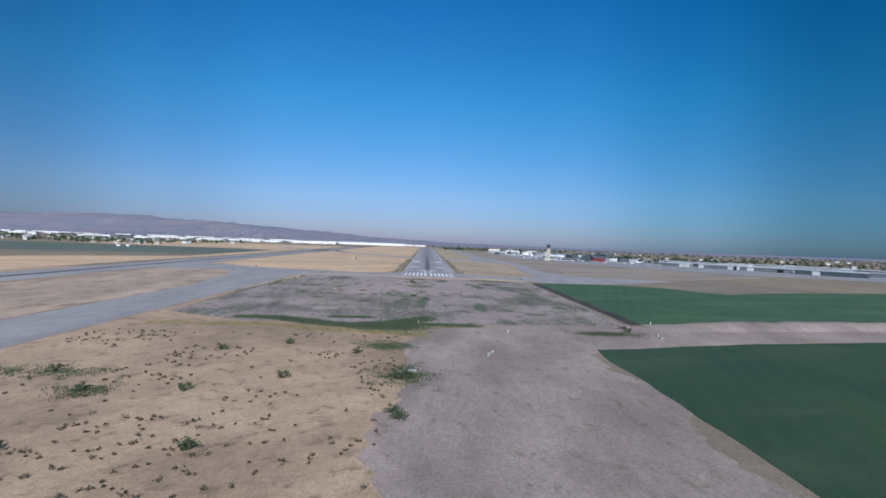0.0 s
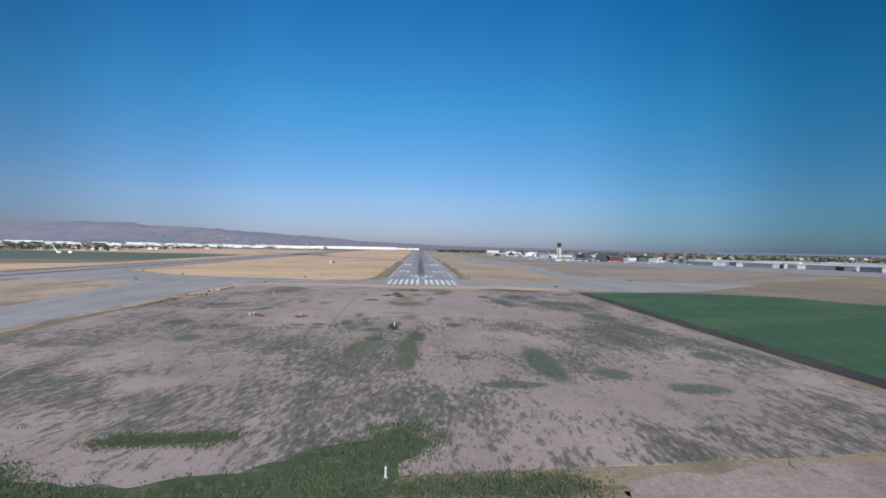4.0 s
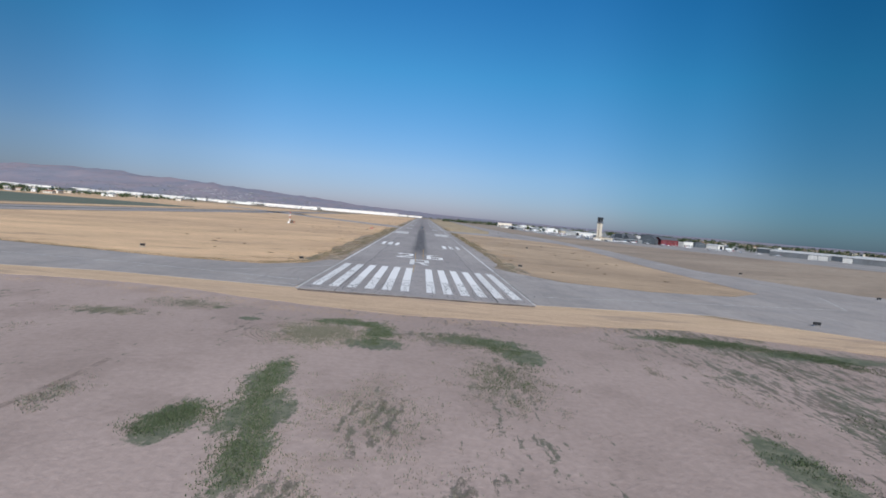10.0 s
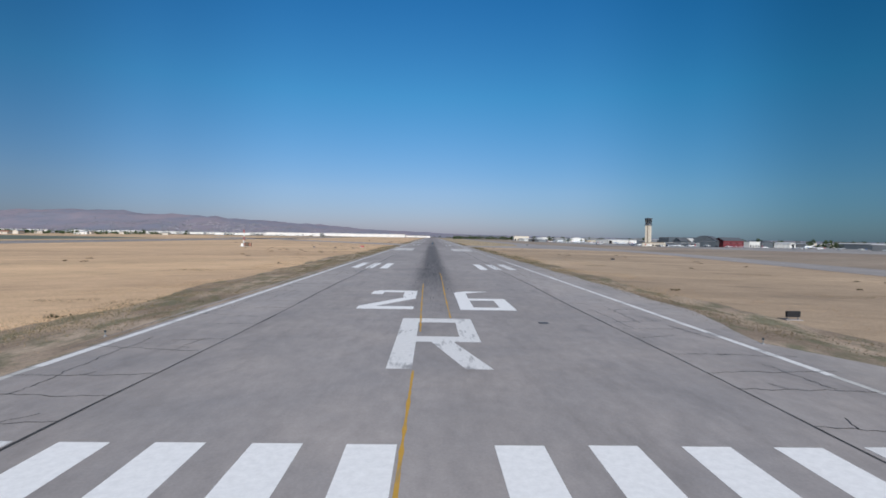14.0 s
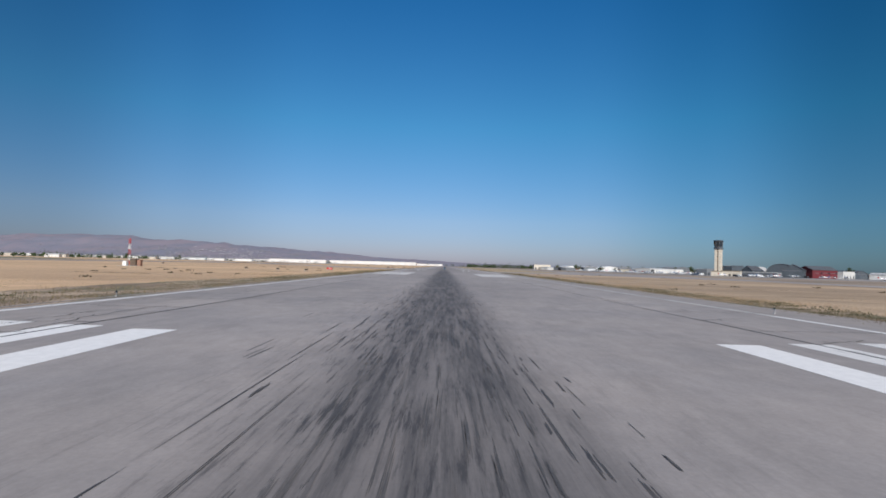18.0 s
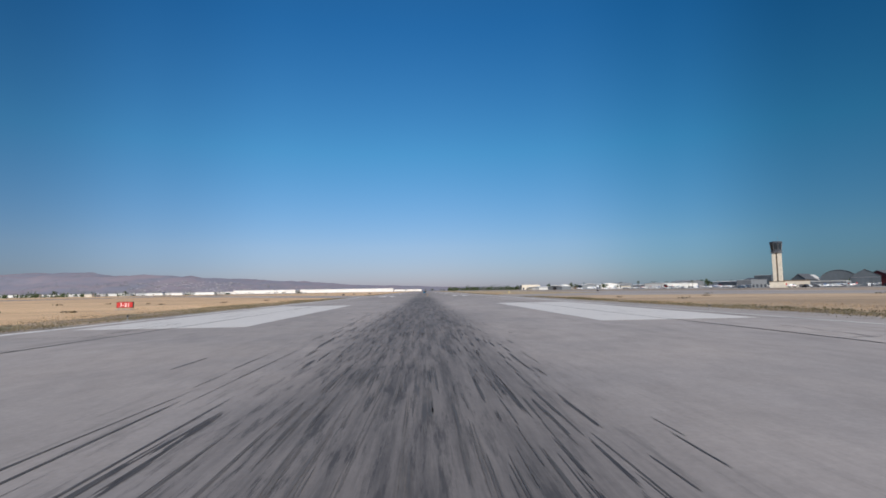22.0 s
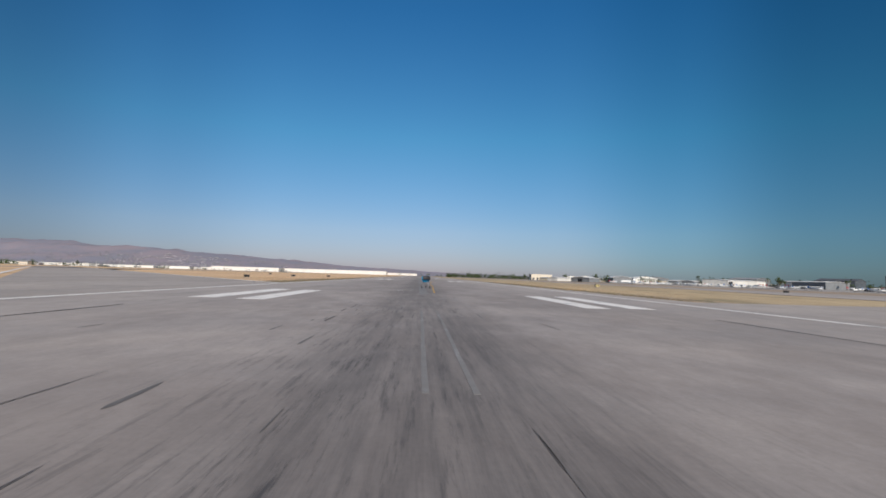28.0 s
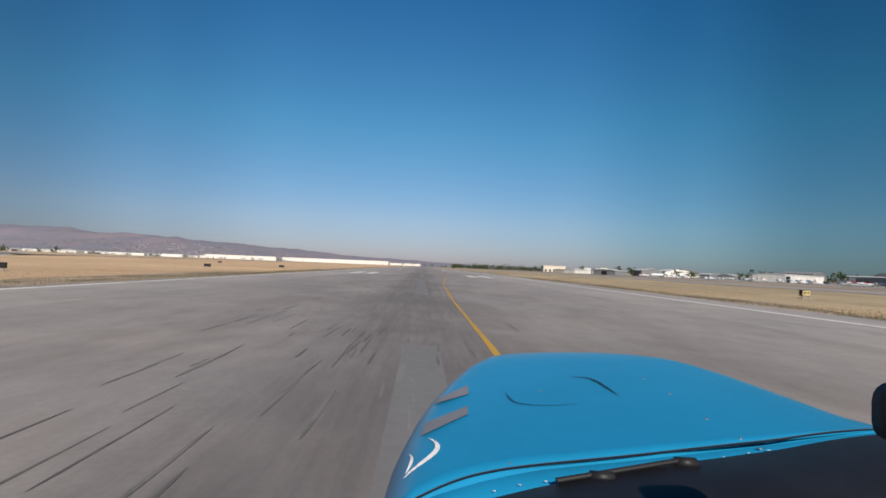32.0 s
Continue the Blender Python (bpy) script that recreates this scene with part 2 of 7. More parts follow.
GREY_MATS = [(-6, -93, 6.2, 6.5), (-7.5, -79, 4.0, 3.4), (-7, -70, 3.6, 4.0), (-11.5, -33, 5.5, 5), (-33, -20, 5, 3.5), (4, -31, 7, 4), (-3, -58, 5, 8), (3.0, -75, 2.0, 9), (9, -48, 4, 9), (-12, -84, 1.2, 4), (-26.8, -57, 1.0, 3.2), (-38.6, -54, 1.8, 1.7), (-43.3, -58, 1.3, 1.3), (-47.8, -90, 1.5, 5.5),
             (-38.7, -95, 2.2, 4.6), (-40, -28.5, 6.5, 2.2), (-66, -42, 14, 18), (-4, -131, 2.7, 6.5), (-9.6, -122.3, 3.8, 1.2), (-21.5, -128, 1.5, 5), (-18, -136, 1.3, 4), (-23.2, -142, 1.6, 4), (-17, -147, 1.8, 4.5), (-20.5, -153, 1.8, 3.5), (-14.5, -134, 0.9, 4), (-26, -150, 1.4, 3.5), (-36, -150, 2, 2.2), (-31, -148, 2, 1.8), (-30.5, -154.5, 2, 1.8), (-36, -156, 2, 1.8), (-58, -117, 1.5, 3), (-55, -111, 1.3, 3), (-61.5, -119, 1.5, 2.4),
             (32, -80, 6, 16), (44, -60, 10, 14), (58, -95, 12, 22), (57, -150, 12, 26), (9, -147, 2, 4), (16, -135, 1.6, 4)]


def bare_dirt():
    """Pinkish-brown bare earth with rows of crumbled green and grey weed clumps."""
    n = Nodes("bare_dirt", 0.95)
    big, mid, fine = n.noise(n.pos, 0.02, 4), n.noise(n.pos, 0.11, 5, 0.6), n.noise(n.pos, 1.6, 5, 0.7)
    c = n.mix(n.span(big, 0.35, 0.65), (0.385, 0.298, 0.262), (0.315, 0.243, 0.212))
    c = n.mix(n.math("MULTIPLY", n.span(mid, 0.46, 0.66), 0.5), c, (0.255, 0.195, 0.168))
    rows = n.noise(n.scaled(n.turned(-4), (1, 0.22, 1)), 0.20, 5, 0.6)
    clump = n.noise(n.scaled(n.turned(5), (1, 0.3, 1)), 1.2, 5, 0.72)
    crumb = n.noise(n.pos, 2.3, 5, 0.7)
    x, y, _ = n.axis(n.pos)
    early = n.span(y, -122, -155, 0.0, 1.12)
    west = n.math("MULTIPLY", n.span(x, -40, -58), n.span(y, -14, -34))
    east = n.span(x, 24, 40)
    weedy = n.math("MAXIMUM", early, n.math("MAXIMUM", n.math("MULTIPLY", west, 0.8), n.math("MULTIPLY", east, 0.75)))
    zone = n.span(n.noise(n.pos, 0.03, 3, 0.5), 0.36, 0.64, -0.05, 0.05)
    ragged = n.math("ADD", n.math("MULTIPLY", clump, 0.56), n.math("ADD", n.math("MULTIPLY", rows, 0.30), n.math("MULTIPLY", crumb, 0.22)))
    cover = n.math("ADD", ragged, n.math("ADD", zone, n.math("MULTIPLY", n.math("SUBTRACT", weedy, 1.0), 0.085)))

    def near(spots):
        best = None
        for sx, sy, rx, ry in spots:
            at, ln = n.t.nodes.new("ShaderNodeVectorMath"), n.t.nodes.new("ShaderNodeVectorMath")
            at.operation, ln.operation = "MULTIPLY_ADD", "LENGTH"
            n.put(at.inputs[0], n.pos)
            at.inputs[1].default_value, at.inputs[2].default_value = (1 / rx, 1 / ry, 0), (-sx / rx, -sy / ry, 0)
            n.put(ln.inputs[0], at.outputs[0])
            best = ln.outputs["Value"] if best is None else n.math("MINIMUM", best, ln.outputs["Value"])
        return best

    sparse = n.span(near(GREY_MATS), 0.4, 1.4, 0.10, 0.0)
    cover = n.math("ADD", cover, sparse)
    tone = n.mix(n.span(n.noise(n.pos, 0.07, 4), 0.40, 0.60), (0.155, 0.128, 0.105), (0.105, 0.112, 0.078))
    tone = n.mix(n.math("MULTIPLY", n.span(crumb, 0.5, 0.62), 0.6), tone, (0.20, 0.19, 0.135))
    c = n.mix(n.span(cover, 0.532, 0.585, 0.0, 0.85), c, tone)
    c = n.mix(n.span(cover, 0.615, 0.65, 0.0, 0.7), c, (0.072, 0.08, 0.05))
    edge = n.math("ADD", near(GREEN_MATS), n.math("MULTIPLY", n.math("SUBTRACT", n.math("ADD", n.math("MULTIPLY", clump, 0.6), n.math("MULTIPLY", crumb, 0.4)), 0.5), 3.4))
    leafy = n.mix(n.span(n.noise(n.pos, 0.9, 5, 0.7), 0.42, 0.6), (0.068, 0.092, 0.052), (0.132, 0.145, 0.092))
    c = n.mix(n.span(edge, 0.90, 1.25, 0.85, 0.0), c, leafy)
    c = n.mix(0.8, c, n.ramp(fine, (0.25, 0.80), (0.75, 1.18)), "MULTIPLY")
    n.bump(n.math("ADD", fine, n.span(cover, 0.545, 0.62)), 0.4, 0.2)
    return n.done(c)


def crop(name, tone):
    """Low green crop with faint drill rows and paler, thinner patches."""
    n = Nodes(name, 0.9)
    w = n.t.nodes.new("ShaderNodeTexWave")
    n.put(w.inputs["Vector"], n.turned(20))
    w.inputs["Scale"].default_value, w.inputs["Distortion"].default_value = 0.05, 1.5
    c = n.mix(n.span(n.noise(n.pos, 0.03, 5), 0.4, 0.62), (0.036, 0.074, 0.036), (0.048, 0.088, 0.038))
    c = n.mix(n.math("MULTIPLY", w.outputs["Fac"], 0.35), c, (0.058, 0.098, 0.045))
    thin = n.noise(n.scaled(n.turned(-12), (0.25, 1, 1)), 0.05, 5, 0.6)
    c = n.mix(n.span(thin, 0.48, 0.68, 0.0, 0.55), c, (0.088, 0.118, 0.062))
    c = n.mix(1.0, c, (tone, tone, tone), "MULTIPLY")
    fine = n.noise(n.pos, 2.5, 4, 0.7)
    c = n.mix(0.8, c, n.ramp(fine, (0.3, 0.6), (0.7, 1.3)), "MULTIPLY")
    n.bump(fine, 0.6, 0.3)
    return n.done(c)


def paving(name, light, dark, crackle=0.5, rubber=False):
    """Aged asphalt or concrete; rubber lays tyre deposits along the touchdown zone."""
    n = Nodes(name, 0.88)
    x, y, _ = n.axis(n.pos)
    c = n.mix(n.span(n.noise(n.scaled(n.pos, (1, 0.25, 1)), 0.05, 5), 0.35, 0.65), light, dark)
    c = n.mix(n.math("MULTIPLY", n.span(n.noise(n.scaled(n.pos, (1, 0.2, 1)), 0.45, 5, 0.65), 0.5, 0.72), crackle), c, tuple(k * 0.72 for k in dark))
    fine = n.noise(n.pos, 9.0, 3, 0.7)
    c = n.mix(0.4, c, n.ramp(fine, (0.3, 0.82), (0.7, 1.15)), "MULTIPLY")
    c = n.mix(0.8, c, n.ramp(n.noise(n.scaled(n.pos, (1, 0.5, 1)), 1.1, 6, 0.75), (0.3, 0.82), (0.7, 1.14)), "MULTIPLY")
    c = n.mix(0.8, c, n.ramp(n.noise(n.pos, 0.13, 4, 0.6), (0.3, (0.84, 0.85, 0.87)), (0.7, (1.1, 1.07, 1.04))), "MULTIPLY")
    if rubber:
        ax = n.math("ABSOLUTE", n.math("SUBTRACT", x, -0.3))
        core = n.span(ax, 1.2, 4.4, 1.0, 0.0)
        wide = n.math("MULTIPLY", n.span(ax, 2.0, 8.0, 1.0, 0.0), n.span(x, 1.0, -2.0, 0.45, 1.0))
        along = n.ramp(n.math("DIVIDE", y, 1000.0), (0.06, 0.0), (0.10, 0.35), (0.135, 1.0), (0.40, 1.0), (0.455, 0.6), (0.62, 0.5), (0.9, 0.15))
        s1 = n.span(n.noise(n.scaled(n.pos, (1, 0.05, 1)), 2.3, 6, 0.74), 0.36, 0.68)
        s2 = n.span(n.noise(n.scaled(n.pos, (1, 0.07, 1)), 5.0, 6, 0.75), 0.50, 0.66)
        s3 = n.noise(n.scaled(n.pos, (1, 0.02, 1)), 0.35, 3)
        dep = n.math("MULTIPLY", core, n.math("ADD", 0.53, n.math("MULTIPLY", s1, 0.45)))
        dep = n.math("ADD", dep, n.math("MULTIPLY", n.math("MULTIPLY", wide, s2), n.span(y, 425, 465, 0.55, 0.12)))
        dep = n.math("MULTIPLY", n.math("MULTIPLY", dep, along), n.math("ADD", 0.55, n.math("MULTIPLY", s3, 0.8)), clamp=True)
        blot = n.noise(n.scaled(n.pos, (1, 0.4, 1)), 0.22, 5, 0.65)
        film = n.math("MULTIPLY", n.span(y, 370, 425, 0.0, 1.0), n.math("MULTIPLY", n.span(ax, 6.0, 15.0, 1.0, 0.35), n.span(blot, 0.40, 0.62, 0.10, 0.42)))
        c = n.mix(film, c, (0.135, 0.112, 0.105))
        c = n.mix(dep, c, (0.066, 0.063, 0.066))
    n.bump(fine, 0.1, 0.012)
    return n.done(c)


M_DIRT, M_CROP, M_NEARCROP = bare_dirt(), crop("green_crop", 1.3), crop("dark_green_crop", 0.82)
M_RUNWAY = paving("runway_asphalt", (0.345, 0.315, 0.302), (0.288, 0.263, 0.252), 0.40, True)
M_EDGE = paving("old_edge_asphalt", (0.375, 0.342, 0.325), (0.307, 0.280, 0.267), 0.5)
M_TAXI = paving("taxiway_asphalt", (0.365, 0.332, 0.312), (0.302, 0.275, 0.258), 0.45)
M_APRON = paving("apron_concrete", (0.33, 0.31, 0.29), (0.27, 0.255, 0.245), 0.4)


def paint(name, colour, under, worn=0.55, along=0.15, crackle=False):
    """Road paint, worn through to the asphalt in streaks."""
    n = Nodes(name, 0.75)
    wear = n.math("ADD", n.math("MULTIPLY", n.noise(n.scaled(n.pos, (1, along, 1)), 2.4, 6, 0.7), 0.6), n.math("MULTIPLY", n.noise(n.pos, 0.25, 3), 0.4))
    c = n.mix(n.span(wear, worn, worn + 0.12), colour, under)
    if crackle:
        vor = n.t.nodes.new("ShaderNodeTexVoronoi")
        vor.feature = "DISTANCE_TO_EDGE"
        vor.inputs["Scale"].default_value = 0.95
        bent = n.t.nodes.new("ShaderNodeVectorMath")
        n.put(bent.inputs[0], n.pos)
        n.put(bent.inputs[1], n.scaled(n.noise(n.pos, 1.6, 3), (0.9, 0.9, 0)))
        n.put(vor.inputs["Vector"], n.scaled(bent.outputs[0], (1, 0.42, 1)))
        line = n.math("MULTIPLY", n.span(vor.outputs["Distance"], 0.015, 0.05, 1.0, 0.0), n.span(n.noise(n.pos, 0.35, 3), 0.40, 0.56))
        c = n.mix(line, c, (0.09, 0.085, 0.08))
    c = n.mix(0.5, c, n.ramp(n.noise(n.pos, 3.0, 5, 0.7), (0.3, 0.8), (0.7, 1.12)), "MULTIPLY")
    return n.done(c)


M_CRAZED = paint("crazed_white_marking", (0.74, 0.72, 0.70), (0.33, 0.32, 0.31), 0.57, 0.4, True)
M_WHITE = paint("white_marking", (0.80, 0.78, 0.76), (0.36, 0.35, 0.34), 0.61)
M_WORN = paint("worn_white_marking", (0.70, 0.68, 0.66), (0.32, 0.31, 0.305), 0.52)
M_FADED = paint("faded_white_marking", (0.265, 0.262, 0.266), (0.185, 0.178, 0.175), 0.36, 0.08)
M_PALE = paint("pale_taxi_marking", (0.52, 0.50, 0.47), (0.33, 0.315, 0.305), 0.47)
M_AIM = paint("chalky_white_marking", (0.58, 0.555, 0.53), (0.42, 0.40, 0.385), 0.54)
M_YELLOW = paint("yellow_marking", (0.50, 0.29, 0.05), (0.31, 0.24, 0.14), 0.52)
M_CRACK = paint("tarred_crack", (0.05, 0.048, 0.047), (0.13, 0.125, 0.12), 0.55)
M_FAINT = paint("faint_tyre_rubber", (0.115, 0.108, 0.106), (0.18, 0.167, 0.16), 0.46, 0.2)
M_RUBBER = paint("tyre_rubber", (0.085, 0.081, 0.082), (0.135, 0.124, 0.12), 0.45, 0.12)


def plain(name, colour, rough=0.6, metal=0.0, scale=0.6, spread=0.14):
    """Painted or natural surface with slight weathering at two scales and a shade of its own per object."""
    n = Nodes(name, rough, metal)
    c = n.mix(1.0, colour, n.ramp(n.noise(n.pos, scale, 5, 0.65), (0.3, 1 - spread), (0.7, 1 + spread)), "MULTIPLY")
    c = n.mix(0.6, c, n.ramp(n.noise(n.pos, scale * 9, 3, 0.6), (0.3, 1 - spread), (0.7, 1 + spread * 0.6)), "MULTIPLY")
    c = n.mix(1.0, c, n.ramp(n.random(), (0.0, 0.92), (1.0, 1.06)), "MULTIPLY")
    return n.done(c)


def ribbed(name, colour, pitch=0.9, rough=0.55):
    """Corrugated sheet metal with upright ribs."""
    n = Nodes(name, rough, 0.1)
    x, y, _ = n.axis(n.pos)
    s = n.math("SINE", n.math("MULTIPLY", n.math("ADD", x, y), 6.283 / pitch))
    c = n.mix(0.8, colour, n.ramp(n.noise(n.scaled(n.pos, (1, 1, 0.25)), 0.5, 5, 0.65), (0.3, 0.78), (0.7, 1.15)), "MULTIPLY")
    c = n.mix(1.0, c, n.ramp(n.random(), (0.0, 0.9), (1.0, 1.08)), "MULTIPLY")
    n.bump(s, 0.5, 0.05)
    return n.done(c)


def leaf(name, a, b):
    n = Nodes(name, 0.8)
    c = n.mix(n.island(), a, b)
    return n.done(n.mix(0.6, c, n.ramp(n.random(), (0.0, 0.75), (1.0, 1.25)), "MULTIPLY"))


M_TREE = leaf("tree_leaves", (0.035, 0.055, 0.022), (0.07, 0.095, 0.04))
# leaf colours greyed and lightened to imitate distance haze
M_HAZETREE = leaf("haze_painted_leaves", (0.17, 0.18, 0.19), (0.24, 0.24, 0.25))
M_BUSH = leaf("bush_leaves", (0.04, 0.06, 0.025), (0.09, 0.10, 0.05))
M_DRYBUSH = leaf("dry_bush_twigs", (0.06, 0.055, 0.03), (0.13, 0.095, 0.055))
# town tree greens with some distance haze painted into them
M_TOWNTREE = leaf("haze_tinted_town_leaves", (0.085, 0.10, 0.095), (0.12, 0.135, 0.115))
M_RUSTPLANT = leaf("dead_plant_twigs", (0.17, 0.11, 0.07), (0.29, 0.195, 0.13))
M_WEED = leaf("weed_leaves", (0.048, 0.070, 0.034), (0.088, 0.106, 0.056))
M_GREYWEED = leaf("grey_weed_leaves", (0.10, 0.10, 0.075), (0.19, 0.18, 0.135))
M_VERGEWEED = leaf("verge_weed_leaves", (0.10, 0.09, 0.05), (0.25, 0.19, 0.115))
M_FRINGE = leaf("yellow_green_grass", (0.13, 0.125, 0.05), (0.34, 0.26, 0.13))
M_OLIVE = leaf("olive_weed_leaves", (0.07, 0.07, 0.036), (0.15, 0.125, 0.07))
M_STRAW = leaf("straw_blades", (0.30, 0.225, 0.145), (0.46, 0.33, 0.21))
M_BARK = plain("bark", (0.13, 0.095, 0.07), 0.9, 0, 3.0, 0.3)
M_CREAM = plain("cream_concrete", (0.62, 0.55, 0.45), 0.75)
M_SLOT = plain("brown_recess_panel", (0.17, 0.12, 0.075), 0.7)
M_STEEL = plain("grey_steel", (0.28, 0.28, 0.29), 0.45, 0.6)
M_DARK = plain("dark_cladding", (0.05, 0.055, 0.065), 0.6)
M_BLACK = plain("black_paint", (0.018, 0.018, 0.02), 0.5)
M_WALLW = ribbed("white_ribbed_wall", (0.72, 0.70, 0.66))
M_WALLG = ribbed("grey_ribbed_wall", (0.20, 0.21, 0.22))
M_WALLB = ribbed("slate_ribbed_wall", (0.095, 0.11, 0.125))
M_WALLR = ribbed("red_ribbed_wall", (0.165, 0.034, 0.04))
M_WALLT = ribbed("tan_ribbed_wall", (0.50, 0.44, 0.34))
M_ROOFW = ribbed("pale_metal_roof", (0.60, 0.585, 0.56), 0.6, 0.5)
M_ROOFG = ribbed("grey_metal_roof", (0.27, 0.27, 0.27), 0.6, 0.5)
M_ROOFD = ribbed("dark_metal_roof", (0.10, 0.105, 0.115), 0.6, 0.6)
M_WAREHOUSE = plain("white_tiltup_wall", (0.72, 0.68, 0.64), 0.8, 0, 0.03, 0.12)
M_PLANE = plain("white_aircraft_paint", (0.80, 0.80, 0.79), 0.3, 0, 1.0, 0.05)
M_TRIM = plain("blue_trim_paint", (0.06, 0.13, 0.30), 0.35)
M_RED = plain("red_sign_face", (0.42, 0.03, 0.025), 0.5)
M_SIGNY = plain("yellow_sign_face", (0.56, 0.46, 0.22), 0.5)
M_TILE = plain("roof_tiles", (0.30, 0.17, 0.12), 0.85)
# muted wall and roof tones carry the distance haze of far houses
M_HAZEWALL = plain("haze_tinted_house_wall", (0.40, 0.38, 0.40), 0.9)
M_HAZEROOF = plain("haze_tinted_house_roof", (0.27, 0.25, 0.27), 0.9)
M_STUCCO = plain("stucco", (0.58, 0.52, 0.44), 0.85)
M_PIPE = plain("white_plastic_post", (0.75, 0.74, 0.70), 0.5)
M_CONCRETE = plain("broken_concrete", (0.38, 0.36, 0.335), 0.85, 0, 0.8, 0.2)

glass_node = Nodes("dark_tinted_glass", 0.08)
M_GLASS = glass_node.done((0.02, 0.028, 0.035))
glass_node.bsdf.inputs["Specular IOR Level"].default_value = 0.7


# ---------------------------------------------------------------- mesh helpers
from mathutils import geometry


def mesh_of(name, verts, faces, material, smooth=False):
    me = bpy.data.meshes.new(name)
    me.from_pydata(verts, [], faces)
    me.materials.append(material)
    if smooth:
        me.polygons.foreach_set("use_smooth", [True] * len(me.polygons))
    me.update()
    return me


def part(name, bm, material, parent=None, label="", at=None, smooth=False):
    """Links a bmesh as one mesh object under a thing."""
    bmesh.ops.recalc_face_normals(bm, faces=bm.faces)
    me = bpy.data.meshes.new(name)
    bm.to_mesh(me)
    bm.free()
    me.materials.append(material)
    if smooth:
        me.polygons.foreach_set("use_smooth", [True] * len(me.polygons))
    ob = new(name, me)
    ob.parent = parent
    if at is not None:
        ob.matrix_local = at
    return tagged(ob, label)


def thing(name, label, category, group="", at=None):
    ob = new(name)
    ob.empty_display_size = 0.5
    if at is not None:
        ob.matrix_world = at
    return tagged(ob, label, category, group)


def box(sx, sy, sz, x=0.0, y=0.0, z=0.0, bevel=0.0, bm=None):
    """A box standing on z, centred on x and y."""
    bm = bm or bmesh.new()
    made = bmesh.ops.create_cube(bm, size=1)["verts"]
    for v in made:
        v.co = Vector((v.co.x * sx + x, v.co.y * sy + y, (v.co.z + 0.5) * sz + z))
    if bevel:
        edges = list({e for v in made for e in v.link_edges})
        bmesh.ops.bevel(bm, geom=edges, offset=bevel, segments=2, affect="EDGES")
    return bm


def rod(r0, r1, h, x=0.0, y=0.0, z=0.0, n=10, bm=None, tilt=None):
    bm = bm or bmesh.new()
    m = Matrix.Translation((x, y, z)) @ (tilt or Matrix()) @ Matrix.Translation((0, 0, h / 2))
    bmesh.ops.create_cone(bm, cap_ends=True, segments=n, radius1=r0, radius2=r1, depth=h, matrix=m)
    return bm


def prism(profile, length, axis="y"):
    """A profile of (across, up) pairs drawn out along an axis, centred."""
    bm = bmesh.new()
    ends = []
    for s in (-length / 2, length / 2):
        ends.append([bm.verts.new((a, s, b) if axis == "y" else (s, a, b)) for a, b in profile])
    bm.faces.new(ends[0])
    bm.faces.new(ends[1])
    k = len(profile)
    for i in range(k):
        bm.faces.new((ends[0][i], ends[0][(i + 1) % k], ends[1][(i + 1) % k], ends[1][i]))
    return bm


def loft(rings, cap=True):
    """Skins a list of rings of points."""
    bm = bmesh.new()
    vs = [[bm.verts.new(p) for p in r] for r in rings]
    k = len(rings[0])
    for a, b in zip(vs, vs[1:]):
        for i in range(k):
            bm.faces.new((a[i], a[(i + 1) % k], b[(i + 1) % k], b[i]))
    if cap:
        bm.faces.new(vs[0])
        bm.faces.new(vs[-1])
    return bm


def wobble(points, step=6.0, amount=1.2, seed=0.0):
    """A closed outline, cut into short lengths and made uneven."""
    out = []
    for (x0, y0), (x1, y1) in zip(points, points[1:] + points[:1]):
        k = max(1, int(math.hypot(x1 - x0, y1 - y0) / step))
        for i in range(k):
            x, y = x0 + (x1 - x0) * i / k, y0 + (y1 - y0) * i / k
            q = Vector((x * 0.06, y * 0.06, seed))
            d = noise.noise_vector(q) * amount + noise.noise_vector(q * 5) * amount * 0.35
            out.append((x + d.x, y + d.y))
    return out


def sheet(name, outline, z, material, depth=0.05, parent=None):
    """A flat slab whose top lies at z."""
    bm = bmesh.new()
    top = [bm.verts.new((x, y, z)) for x, y in outline]
    low = [bm.verts.new((x, y, z - depth)) for x, y in outline]
    k = len(top)
    for i in range(k):
        bm.faces.new((top[i], top[(i + 1) % k], low[(i + 1) % k], low[i]))
    for tri in geometry.tessellate_polygon([[Vector((x, y, 0)) for x, y in outline]]):
        a, b, c = (top[i] for i in tri)
        if ((b.co - a.co).cross(c.co - a.co)).length > 1e-7 and not bm.faces.get((a, b, c)):
            bm.faces.new((a, b, c))
    return part(name, bm, material, parent)


def rect(x0, x1, y0, y1):
    return [(x0, y0), (x1, y0), (x1, y1), (x0, y1)]


def ribbon(points, width, z):
    """Flat strip along a line of points: verts, faces."""
    vs, fs = [], []
    for i, (x, y) in enumerate(points):
        a, b = points[max(i - 1, 0)], points[min(i + 1, len(points) - 1)]
        d = Vector((b[0] - a[0], b[1] - a[1])).normalized()
        w = width * (0.6 + 0.8 * random.random()) / 2 if width < 0.5 else width / 2
        vs += [(x - d.y * w, y + d.x * w, z), (x + d.y * w, y - d.x * w, z)]
        if i:
            k = 2 * i
            fs.append((k - 2, k - 1, k + 1, k))
    return vs, fs


def gathered(pieces):
    """Joins (verts, faces) pieces."""
    vs, fs = [], []
    for v, f in pieces:
        k = len(vs)
        vs += v
        fs += [tuple(i + k for i in q) for q in f]
    return vs, fs


